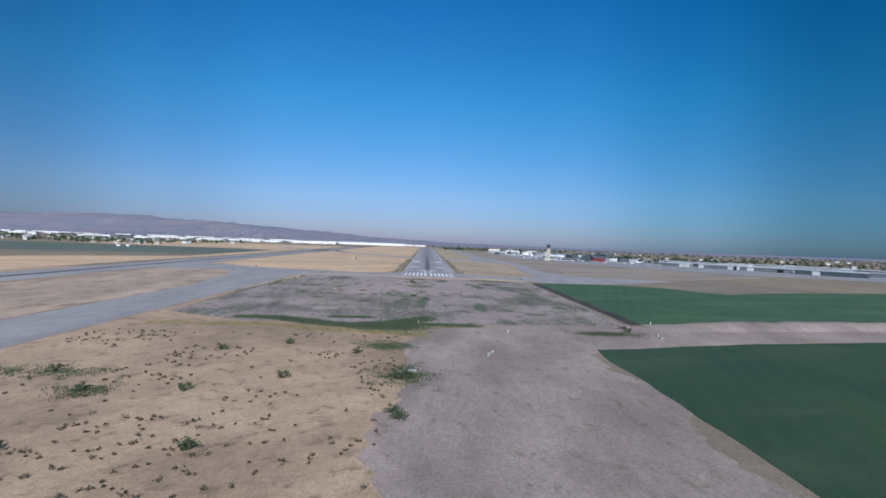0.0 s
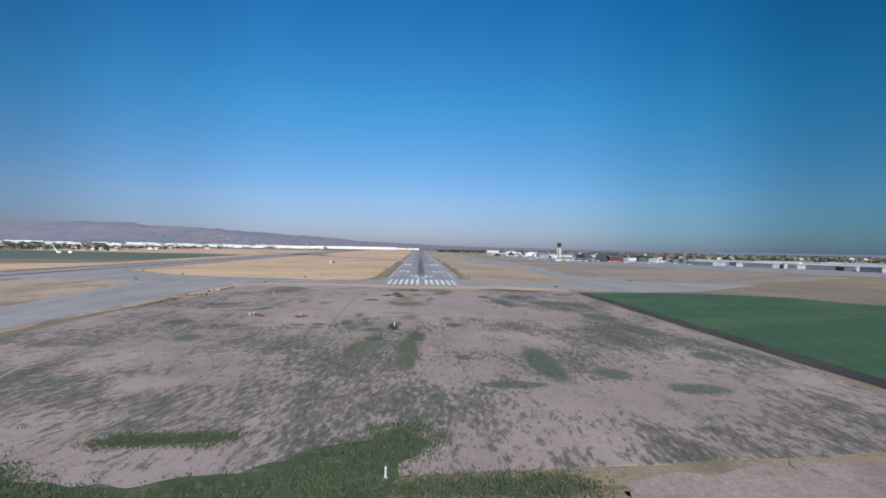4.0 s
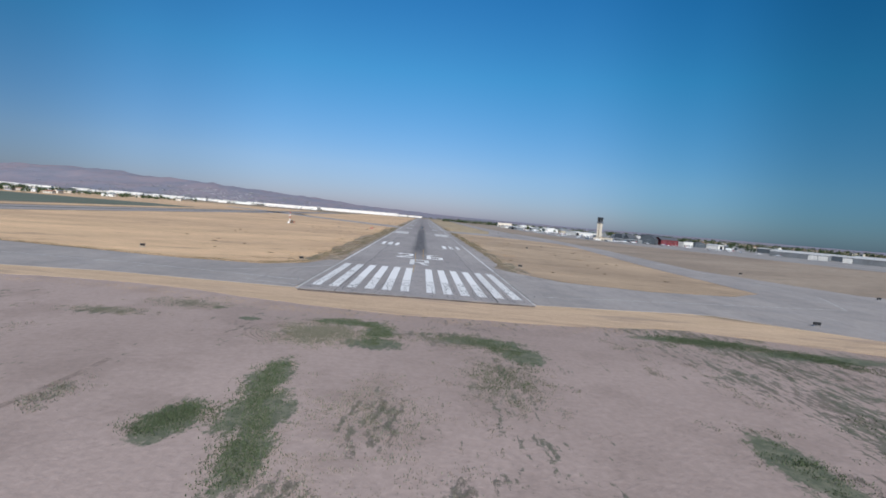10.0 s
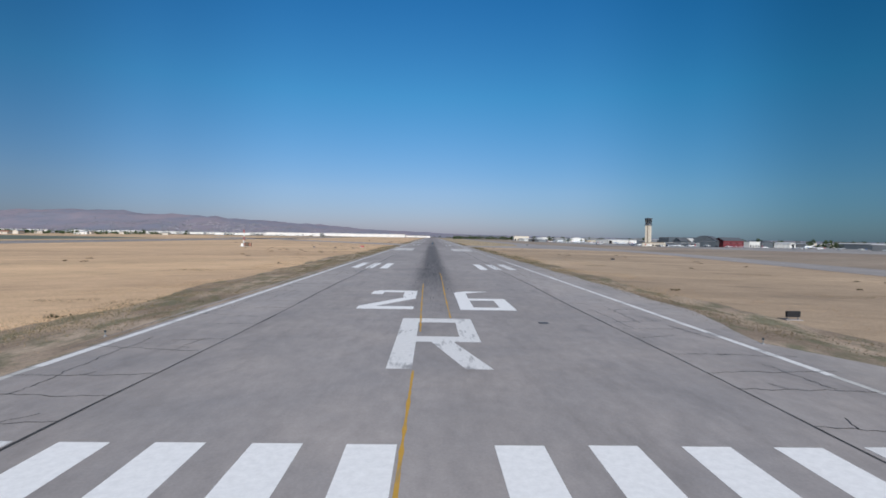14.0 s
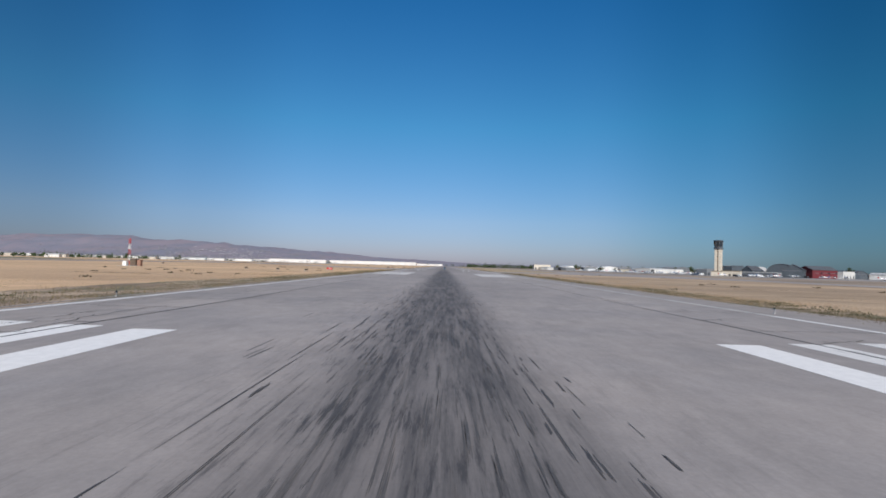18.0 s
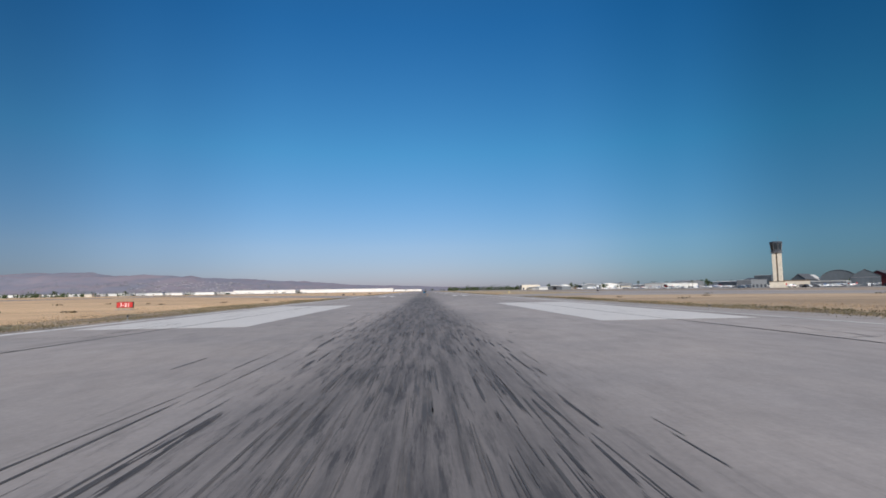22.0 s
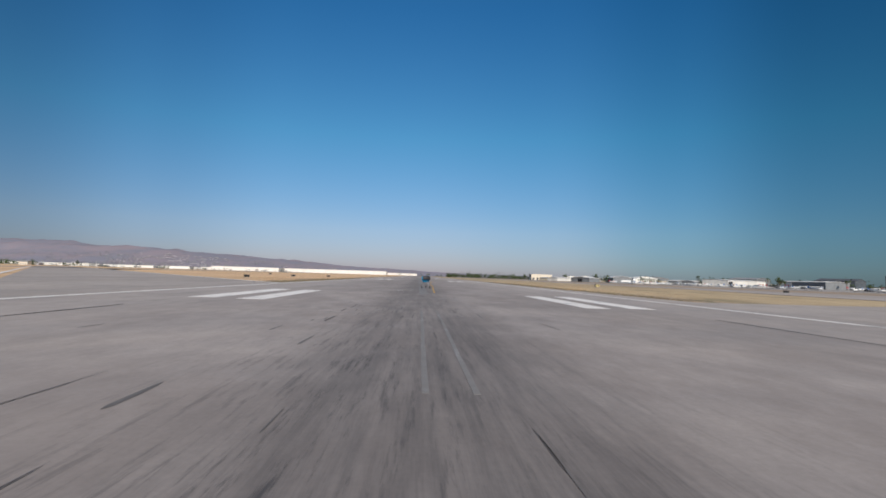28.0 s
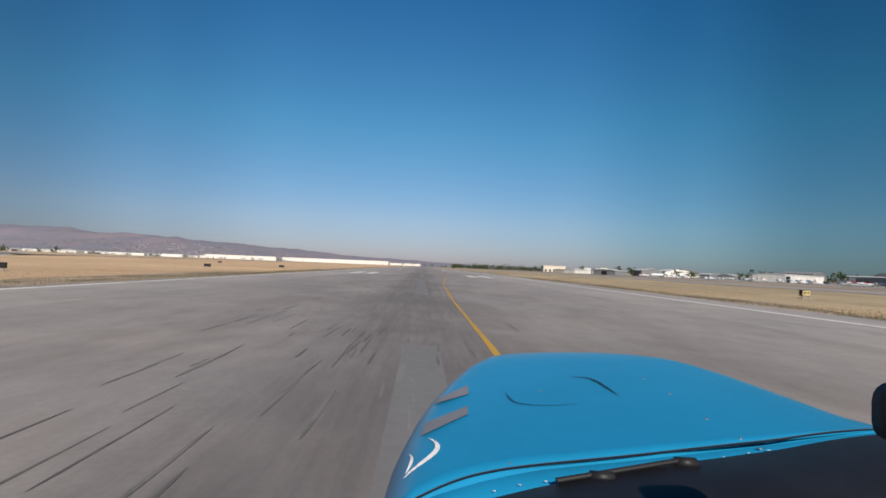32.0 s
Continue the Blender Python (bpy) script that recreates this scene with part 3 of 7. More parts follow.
# ---------------------------------------------------------------- ground and pavements
gb = bmesh.new()
bmesh.ops.create_grid(gb, x_segments=40, y_segments=40, size=6500)
tagged(part("ground", gb, M_GROUND, at=pose(0, 1200, -0.16)), "dry tan open plain reaching the horizon", "ground", kind="structure")

def field(name, outline, z, material, ragged, label):
    """A flat field with an uneven outline."""
    step = 2.0 if ragged in (1.6, 9.0) else 5.0
    return tagged(sheet(name, wobble(outline, step, ragged, len(name)), z, material), label, "field", kind="structure")


field("sand_field", [(-400, -800), (-8, -800), (-6, -340), (-5, -250), (-40, -242), (-76, -238), (-101, -225), (-104, -160), (-138, -20), (-225, -10), (-400, -10)], -0.11, M_SAND, 1.5, "tan stubble field with scattered dry bushes")
field("dirt_field", [(-101, -235), (-68, -252), (20, -244), (76, -238), (79, -34), (70, -10), (30, -8), (-15, -8), (-50, -2), (-97, -8), (-96, -60), (-99, -100)], -0.10, M_DIRT, 1.5, "bare mauve dirt field with streaks of green weeds")
field("dirt_yard", [(-6, -800), (40, -800), (46, -290), (100, -272), (330, -225), (330, -196), (200, -218), (90, -237), (18, -246), (-4, -268), (-7, -345)], -0.09, M_MOUND, 9.0, "pale dirt track and levee between the fields")
field("crop_field", [(85, -232), (204, -214), (620, -130), (620, 20), (390, -14), (300, -40), (232, -66), (215, -80), (200, -62), (190, -40), (155, -25), (112, -24), (86, -30)], -0.085, M_CROP, 2.2, "green crop field with a bare ragged edge")
field("near_crop_field", [(46, -800), (700, -800), (700, -135), (165, -257), (100, -271), (48, -286)], -0.08, M_NEARCROP, 1.2, "dark green crop field beside the dirt track")
field("ditch", [(79, -236), (85, -234), (86, -120), (87, -33), (82, -29), (80.5, -60), (80, -140)], -0.075, M_DITCH, 0.8, "dark bare ditch along the crop field")
field("threshold_strip", [(-100, -12), (-60, -5.5), (-48, -6.6), (-40, -8), (-32, -10.4), (-23, -13.4), (-16, -15.8), (-3, -17.6), (15, -17.5), (45, -13), (80, -25), (82, -8), (55, 6), (25, 3), (-25, 3), (-60, 6), (-105, 12)], -0.07, M_STRIP, 1.6, "strip of golden dry grass before the threshold")
field("west_island", [(-222, -420), (-141, -420), (-139, -150), (-150, -50), (-166, 4), (-178, 8), (-225, 5)], -0.07, M_ISLAND, 1.2, "golden dry grass island beside the taxiway")
field("left_infield", [(-29, 60), (-31, 47), (-38, 36), (-60, 36), (-110, 44), (-170, 66), (-228, 110), (-228, 860), (-182, 740), (-29, 443)], -0.07, M_GOLD, 1.0, "golden dry grass infield")
field("left_infield_far", [(-29, 512), (-29, 2100), (-225, 2100), (-225, 790)], -0.07, M_GOLD, 1.0, "golden dry grass infield past the crossing runway")
field("right_infield", [(29, 90), (30, 62), (42, 46), (62, 40), (88, 43), (103, 54), (106, 130), (122, 300), (120, 352), (78, 402), (50, 418), (29, 428)], -0.07, M_RIGHTGRASS, 1.0, "golden dry grass infield with dark tufts")
field("right_infield_far", [(29, 470), (75, 478), (90, 600), (95, 2000), (29, 2000)], -0.07, M_OLIVEGRASS, 1.0, "golden dry grass infield past the paved exit")
field("right_outfield", [(152, 72), (230, 55), (420, 180), (355, 330), (275, 490), (212, 900), (205, 2000), (114, 2000), (120, 620), (139, 520), (141, 300), (129, 140)], -0.07, M_BROWN, 1.2, "dry brown grass between taxiway and apron")
field("far_left_crop", [(-1300, 260), (-620, 240), (-330, 330), (-320, 640), (-420, 720), (-1300, 620)], -0.08, M_HAZECROP, 4.0, "distant green field")
field("far_left_gold", [(-420, -200), (-300, -200), (-292, 300), (-300, 1500), (-900, 1500), (-800, 760), (-330, 690), (-315, 250), (-430, 120)], -0.09, M_GOLD, 2.0, "dry grass beyond the second runway")

for side in (-1, 1):
    pts = [(side * 22, 20), (side * 30, 42), (side * 34, 62), (side * 34, 180), (side * 32.5, 300), (side * 31.5, 640), (side * 30, 1900), (side * 22, 1900)]
    tagged(sheet("verge", wobble(pts, 1.6, 3.4, side * 3.3), -0.055, M_VERGE), "dark weedy verge along the runway shoulder", "verge", kind="structure")

def paved(name, outline, material, label):
    """A slab of pavement let into the fields."""
    return tagged(sheet(name, outline, -0.02 if name != "apron" else -0.03, material, 0.12), label, name.replace("_", " "), kind="structure")


paved("taxiway", wobble([(-138, -900), (-106.5, -900), (-106.5, -60), (-105, -16), (-92, 1), (-60, 4), (-23, 1.5), (-23, 60), (-27, 58), (-31, 44), (-40, 35), (-60, 34), (-110, 42), (-172, 64), (-232, 108), (-232, 6), (-178, 8), (-166, 5), (-152, -45), (-138, -140)], 6, 0.5, 7), M_TAXI, "grey asphalt taxiway leading to the threshold")
paved("taxiway", wobble([(23, 1.5), (60, 5), (82, -10), (112, -24), (165, -6), (236, 52), (152, 74), (130, 140), (142, 300), (140, 520), (121, 620), (115, 2000), (96, 2000), (91, 600), (75, 480), (23, 472), (23, 425), (50, 416), (78, 400), (119, 350), (121, 300), (105, 130), (103, 54), (88, 42), (62, 38), (40, 45), (29, 62), (23, 75)], 6, 0.5, 9), M_TAXI, "grey asphalt taxiway with ragged edges")
paved("apron", wobble([(200, 680), (262, 500), (356, 330), (422, 235), (700, 150), (900, 300), (700, 1500), (205, 1500)], 10, 1.5, 11), M_APRON, "pale concrete aircraft apron")
paved("second_runway", rect(-279, -232, -900, 1400), M_TAXI, "parallel grey asphalt runway")
paved("crossing_runway", [(-22.9, 446), (-22.9, 507), (-420, 1065), (-420, 1004)], M_TAXI, "diagonal asphalt runway joining from the side")

# the runway: a newer centre between two old edge strips
LEN = 2134.0
runway = tagged(sheet("runway", [(x, 0.3 + 0.5 * noise.noise(Vector((x * 0.9, 0, 5)))) for x in np.linspace(-15.4, 15.4, 60)] + [(15.4, LEN), (-15.4, LEN)], 0.0, M_RUNWAY, 0.2), "long asphalt runway blackened with tyre rubber", "runway", kind="structure")
for s in (-1, 1):
    edge = sheet("edge_strip", wobble([(s * 15.4, 0.3), (s * 22.95, 0.3)] + [(s * 22.95, 1.0), (s * 22.95, 55), (s * (23.5 if s < 0 else 24.6), 75), (s * (23.5 if s < 0 else 24.6), LEN), (s * 15.4, LEN)], 40, 0.1, s), -0.004, M_EDGE, 0.2, runway)
    tagged(edge, "older cracked asphalt strip along the runway edge")
    shoulder = [(s * x, y) for x, y in ((24.4, 66), (24.7 if s < 0 else 28.4, 90), (24.8 if s < 0 else 27.6, 640), (25.6, LEN), (24.4, LEN))]
    tagged(sheet("shoulder", wobble(shoulder, 2.5, 0.5 if s < 0 else 0.9, s * 2), -0.03, M_TAXI, 0.1), "crumbling asphalt shoulder", "shoulder", kind="structure")


soil_edge = wobble([(-22.5, -1.4), (-8, -2.0), (10, -1.3), (22.5, -1.5), (23, 0.5), (-23, 0.5)], 0.9, 1.0, 3)
reeds = wobble([(-74, -243), (-55, -239.5), (-40, -246), (-29, -250), (-20, -248), (-13, -239), (-3, -231), (2, -238), (-3, -250), (-6, -262), (-14, -262), (-21, -266), (-30, -260), (-42, -255), (-58, -249)], 1.0, 3.6, 8)
tagged(sheet("reed_bed", reeds, -0.05, M_MAT, 0.06), "matted dark green growth in the old ditch", "reeds", kind="structure")
ruts = [ribbon([(-25.9 - 3.0 * math.sin(math.pi * min(k, 54) / 72) + 0.25 * math.sin(k * 0.4), -158 + 2.0 * k) for k in range(56)], 0.62, -0.088), ribbon([(-51.1 + 0.04 * k + 0.2 * math.sin(k * 0.5), -160 + 2.0 * k) for k in range(50)], 0.5, -0.088)]
for k in range(5):
    ruts.append(ribbon([(-12.5 - (7.9 - 0.62 * k) * math.cos(a), -33 + (6.6 - 0.5 * k) * math.sin(a)) for a in np.linspace(-1.1, 0.95, 22)], 0.16, -0.088 + 0.001 * k))
for vs, fs in ruts:
    tagged(new("wheel_rut", mesh_of("wheel_rut", vs, fs, M_RUT)), "shallow brown wheel rut across the bare dirt", "track", kind="structure")
taxi_strip = wobble([(-106, -150), (-101, -110), (-97, -70), (-98.5, -40), (-96, -14), (-104, -12), (-105.5, -60)], 2.0, 2.6, 4)
tagged(sheet("taxiway_strip", taxi_strip, -0.074, M_STRIP), "broken golden grass strip along the taxiway", "grass strip", kind="structure")
tagged(sheet("soil_edge", soil_edge, -0.05, M_SOIL, 0.1), "dark broken soil along the end of the pavement", "soil", kind="structure")
vs, fs = ribbon([(-257 + math.sin(k) * 0.6, -880 + 20 * k) for k in range(110)], 7.0, -0.012)
tagged(new("rubber_track", mesh_of("rubber_track", vs, fs, M_RUBBER)), "dark tyre rubber along the parallel runway", "rubber", kind="structure")

# ---------------------------------------------------------------- markings
def mark(name, outline, material, label="", z=0.006):
    ob = sheet(name, outline, z, material, 0.008, runway)
    return tagged(ob, label)


for s in (-1, 1):
    for k in range(6):
        x0 = 1.8 + 3.5 * k
        across = sorted((s * x0, s * (x0 + 1.85)))
        mark("threshold_stripe", wobble(rect(*across, 23.7, 51.6), 3, 0.06, k * s + 9), M_WORN if k > 3 else M_WHITE, "white threshold stripe with worn paint")
        mark("threshold_stripe", wobble(rect(*across, 6.2, 23.5), 1.2, 0.07, k * s + 4), M_CRAZED, "old end of a white threshold stripe, crazed with cracks")
    for y0, bars, run in ((152.8, 3, 22.6), (456.4, 2, 20.8), (609.6, 2, 22.6), (762.0, 1, 22.6), (914.4, 1, 22.6)):
        for k in range(bars):
            x0 = 10.95 + 3.45 * k
            mark("touchdown_bar", wobble(rect(*sorted((s * x0, s * (x0 + 1.8))), y0 + 0.7 * k, y0 + run + 0.7 * k), 4, 0.05, k + y0), M_WHITE if y0 < 400 and (k == 0 or s < 0) else M_WORN, "white touchdown zone bar")
    mark("aiming_block", wobble(rect(*sorted((s * 10.9, s * 21.2)), 303, 348.6), 4, 0.12, s), M_AIM, "broad chalky white aiming point block")
    for lo, hi, w, m in ((1.0, 62.0, 0.22, M_PALE), (62.0, 190.0, 0.28, M_WORN), (190.0, 335.0, 0.26, M_WORN if s < 0 else M_PALE), (335.0, 1700.0, 0.28, M_WORN)):
        mark("edge_line", wobble(rect(*sorted((s * (22.75 - w), s * (22.75 + w))), lo, hi), 12, 0.06, s + 1.0), m, "thin white runway edge line")
y = 108.0 + 60.96 * 5
while y < 1500:
    if y < 440:
        for x0 in (-0.5, 0.33):
            mark("centreline_stripe", wobble(rect(x0, x0 + 0.12, y + 17, y + 36.6), 2, 0.05, y + x0), M_FADED, "pale edge of a centreline stripe worn away by rubber")
    else:
        mark("centreline_stripe", wobble(rect(-0.5, 0.45, y, y + 36.6), 3, 0.05, y), M_FADED, "faded centreline stripe greyed by rubber")
    y += 60.96
for a, b in (((-23, 506.5), (-354, 971.5)), ((-27.5, 449), (-354, 908))):
    vs, fs = ribbon([a, b], 0.9, 0.0)
    tagged(new("edge_line", mesh_of("edge_line", vs, fs, M_WORN)), "white edge line of the crossing runway", "line", kind="structure")


def glyph(name, strokes, x, y, w, h, material, label):
    """A numeral of flat strokes, each a quad in a unit square."""
    bm = bmesh.new()
    for k, q in enumerate(strokes):
        top = [bm.verts.new((x + a * w, y + b * h, 0.004 + 0.0008 * k)) for a, b in q]
        bm.faces.new(top)
    return part(name, bm, material, runway, label)


def bar(a0, b0, a1, b1):
    return [(a0, b0), (a1, b0), (a1, b1), (a0, b1)]


TWO = [bar(0, 0, 1, 0.12), [(0, 0.12), (0.3, 0.12), (1, 0.5), (1, 0.66), (0.85, 0.62)], bar(0.72, 0.6, 1, 0.9), bar(0.1, 0.88, 1, 1.0), bar(0.0, 0.74, 0.26, 0.95)]
SIX = [bar(0, 0, 1, 0.11), bar(0, 0.11, 0.26, 0.9), bar(0.74, 0.11, 1, 0.48), bar(0.26, 0.44, 1, 0.55), [(0, 0.9), (0.26, 0.86), (0.8, 1.0), (0.25, 1.0)]]
ARR = [bar(0, 0, 0.24, 1.0), bar(0.24, 0.88, 1, 1.0), bar(0.76, 0.5, 1, 0.88), bar(0.24, 0.42, 1, 0.53), [(0.42, 0.42), (0.68, 0.42), (1, 0), (0.74, 0)]]
glyph("numeral_two", TWO, -8.5, 86.6, 6.0, 18.2, M_WHITE, "white painted runway numeral 2")
glyph("numeral_six", SIX, 2.5, 86.6, 6.0, 18.2, M_WHITE, "white painted runway numeral 6")
glyph("letter_r", ARR, -3.2, 62.4, 6.3, 18.3, M_WORN, "worn white painted runway letter R")

# yellow lead lines
for line in ([(-1.6, 42), (-1.62, 52), (-1.6, 62)], [(-1.45, 74), (-1.6, 84), (-1.75, 100), (-1.9, 116)], [(1.25, 81), (1.2, 97), (1.25, 115), (1.3, 136), (1.1, 141)], [(1.2, 478), (1.5, 495), (1.9, 509), (2.0, 530), (2.6, 560), (5.0, 600)]):
    fine = [(np.interp(t, range(len(line)), [p[0] for p in line]), np.interp(t, range(len(line)), [p[1] for p in line])) for t in np.linspace(0, len(line) - 1, 30)]
    vs, fs = ribbon(fine, 0.15, 0.009)
    ob = new("lead_line", mesh_of("lead_line", vs, fs, M_YELLOW))
    ob.parent = runway
    tagged(ob, "yellow taxi lead line")
for pts in ([(-230, 24), (-120, 22), (-60, 18), (-23.5, 11.5)], [(-34, 7), (-23.5, 4)], [(-60, 14), (-48, 17), (-38, 23.5), (-30, 33.5), (-25.8, 39.2), (-23.2, 44)], [(23.5, 12), (60, 20), (110, 30), (126, 60), (124, 300)], [(-122, -600), (-122, -60), (-116, -10), (-95, 18)]):
    vs, fs = ribbon(pts, 0.3, 0.0)
    tagged(new("taxi_line", mesh_of("taxi_line", vs, fs, M_PALE)), "faded pale taxiway line", "line", kind="structure")


# ---------------------------------------------------------------- cracks, joints, rubber
def meander(x0, y0, x1, y1, step=1.2, amount=0.5):
    k = max(2, int(math.hypot(x1 - x0, y1 - y0) / step))
    ox, oy, pts = 0.0, 0.0, []
    for i in range(k + 1):
        pts.append((x0 + (x1 - x0) * i / k + ox, y0 + (y1 - y0) * i / k + oy))
        ox += random.uniform(-1, 1) * amount * 0.4 - ox * 0.15
        oy += random.uniform(-1, 1) * amount * 0.4 - oy * 0.15
    return pts


random.seed(4)
joint = [ribbon([(s * 15.45 + 0.12 * math.sin(y * 0.11 + s) + random.uniform(-0.03, 0.03), y) for y in np.arange(0.4, 452, 4.0)], 0.14, 0.007) for s in (-1, 1)]
ob = new("joint_seal", mesh_of("joint_seal", *gathered(joint), M_CRACK))
ob.parent = runway
tagged(ob, "dark tarred joint along the old edge strips")
cracks = []


def jagged(x0, y0, x1, y1, width, amount=0.32):
    """A broken crack that staggers from side to side and forks now and then."""
    pts = meander(x0, y0, x1, y1, 0.32, amount)
    cracks.append(ribbon(pts, width, 0.008))
    for x, y in pts[3:-3]:
        if random.random() < 0.05:
            cracks.append(ribbon(meander(x, y, x + random.uniform(-1.1, 1.1), y + random.uniform(-0.9, 1.4), 0.3, amount), width * 0.7, 0.008))


for s in (-1, 1):
    y = 3.0
    while y < 425:
        jagged(s * 15.5, y, s * random.choice((22.8, 22.8, 24, 19)), y + random.uniform(-2, 2), 0.055)
        if random.random() < (0.8 if s < 0 else 0.3):
            xa = random.uniform(16, 22)
            jagged(s * xa, y, s * (xa + random.uniform(-1, 1)), y + random.uniform(4, 14), 0.05)
        y += random.uniform(3, 8) if y < 200 else random.uniform(4, 13)
    for k in range(7):
        xa = 2.4 + 3.1 * k + random.uniform(-0.7, 0.7)
        jagged(s * xa, random.uniform(0.2, 2), s * (xa + random.uniform(-0.8, 0.8)), random.uniform(14, 23), 0.055)
        if k % 2:
            jagged(s * (xa + 1.2), random.uniform(0, 4), s * (xa + 1.0), random.uniform(7, 13), 0.045)
for y, w in ((5.9, 0.06), (23.6, 0.13)):
    cracks.append(ribbon(meander(-15.4, y, 15.4, y + random.uniform(-0.3, 0.3), 0.5, 0.22), w, 0.008))
cracks = [([(x, y, z + 0.00002 * k) for x, y, z in v], f) for k, (v, f) in enumerate(cracks)]
ob = new("crack_pattern", mesh_of("crack_pattern", *gathered(cracks), M_CRACK))
ob.parent = runway
tagged(ob, "dark meandering cracks sealed with tar", kind="stuff")

skids = []


def skid(x, y, ln, w, sway, z=0.021):
    """A tyre streak that tapers at both ends."""
    vs, fs = [], []
    for i, t in enumerate((0, 0.12, 0.5, 0.85, 1)):
        k = w * (0.15, 0.9, 1.0, 0.7, 0.1)[i] / 2
        cx, cy = x + sway * ln * t * t, y + ln * t
        vs += [(cx - k, cy, z), (cx + k, cy, z)]
        if i:
            fs.append((2 * i - 2, 2 * i - 1, 2 * i + 1, 2 * i))
    return vs, fs


for i in range(1750):
    if i % 12 == 0:
        ln, strands, x = random.uniform(5, 13), 2, random.gauss(-2.9, 1.2)
    elif i % 6 < 5:
        ln, strands, x = random.uniform(1.2, 5.0), random.choice((1, 2, 3, 4)), random.gauss(-1.4, 1.5)
    else:
        ln, strands, x = random.uniform(1.2, 4.5), random.choice((1, 2, 2)), random.gauss(1.4, 0.9)
    y, sway = random.triangular(85, 450, 230), random.gauss(0, 0.008)
    ln = min(ln, 4.0) if y > 340 else ln
    for k in range(strands):
        cut = random.uniform(0.45, 1.0)
        skids.append(skid(x + k * random.uniform(0.022, 0.036), y + random.uniform(0, 1 - cut) * ln, ln * cut, random.uniform(0.014, 0.034), sway, 0.0065 + (i % 900) * 3e-6))
for i in range(420):
    x, y, ln = random.gauss(1.9, 0.75), random.uniform(142, 340), random.uniform(0.6, 2.0)
    for k in range(random.choice((1, 2, 2))):
        skids.append(skid(x + 0.03 * k, y + random.uniform(0, 0.4), ln, random.uniform(0.014, 0.03), random.gauss(0, 0.01), 0.0095 + i * 2e-6))
faint = []
for _ in range(60):
    faint.append(skid(random.uniform(-11, -3.5), random.uniform(110, 640), random.uniform(1, 3.2), random.uniform(0.05, 0.12), random.gauss(0, 0.03), 0.0062 + len(faint) * 4e-6))
for _ in range(850):
    faint.append(skid(random.gauss(-1.5, 2.2), random.uniform(440, 680), random.uniform(0.8, 3.6), random.uniform(0.025, 0.075), random.gauss(0, 0.02), 0.0065 + len(faint) * 4e-6))
ob = new("faint_skid_marks", mesh_of("faint_skid_marks", *gathered(faint), M_FAINT))
ob.parent = runway
tagged(ob, "short faint grey tyre marks", kind="stuff")
ob = new("skid_marks", mesh_of("skid_marks", *gathered(skids), M_RUBBER))
ob.parent = runway
tagged(ob, "black tyre skid marks", kind="stuff")
for x, y, r in ((-1.1, 413.8, 0.55), (-2.85, 485.7, 0.5)):
    bm = bmesh.new()
    bmesh.ops.create_circle(bm, cap_ends=True, segments=4 if y > 450 else 8, radius=r * (1.3 if y > 450 else 1), matrix=Matrix.Translation((x, y, 0.012)) @ Matrix.Rotation(0.8, 4, "Z"))
    ob = part("core_patch", bm, M_AIM, runway, "pale concrete patch round a buried light")
    bm = rod(0.16, 0.12, 0.03, x, y, 0.0, 12)
    part("buried_light", bm, M_STEEL, ob, "flush steel light fitting")
bm = box(0.9, 0.7, 0.02, 9.6, 78.9, 0.006)
part("drain_cover", bm, M_DARK, runway, "dark iron drain cover")


# ---------------------------------------------------------------- hills and distance
def hill_height(x, y):
    crest = np.interp(x, [-6500, -4200, -3500, -2900, -2400, -1950, -1450, -950, -300, 250, 1200, 2700, 6500], [130, 130, 142, 160, 158, 138, 112, 84, 44, 24, 16, 16, 16])
    rise = min(max((y - 3000) / 1000, 0), 1)
    foot = np.interp(x, [-1200, -500], [6, 0]) * min(max((y - 2350) / 550, 0), 1)
    q = Vector((x / 420, y / 420, 3.1))
    ridge = 1 - abs(noise.noise(q)) * 1.1 + 0.35 * noise.noise(q * 2.7)
    fold = noise.noise(q * 6) * 0.14 + noise.noise(q * 14) * 0.05
    return foot + (crest - foot * 0.8) * (rise * rise * (3 - 2 * rise)) * (0.62 + 0.38 * ridge + fold)


hx, hy = np.linspace(-6400, 6400, 150), np.linspace(2350, 4500, 44)
hv = [(x, y, hill_height(x, y) - 0.25) for y in hy for x in hx]
hf = [(j * 150 + i, j * 150 + i + 1, (j + 1) * 150 + i + 1, (j + 1) * 150 + i) for j in range(43) for i in range(149)]
# distance haze is mixed into the base colours as pale mauve-blue
nh = Nodes("haze_painted_hills", 1.0)
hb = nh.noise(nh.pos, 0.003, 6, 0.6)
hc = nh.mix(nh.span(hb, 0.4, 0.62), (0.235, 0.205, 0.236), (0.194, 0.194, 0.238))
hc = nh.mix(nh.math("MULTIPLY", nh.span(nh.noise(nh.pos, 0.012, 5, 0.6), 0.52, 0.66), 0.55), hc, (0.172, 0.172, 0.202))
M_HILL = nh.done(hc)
tagged(new("hills", mesh_of("hills", hv, hf, M_HILL, True)), "long range of dry mauve-brown hills with haze painted in", "hills", kind="structure")


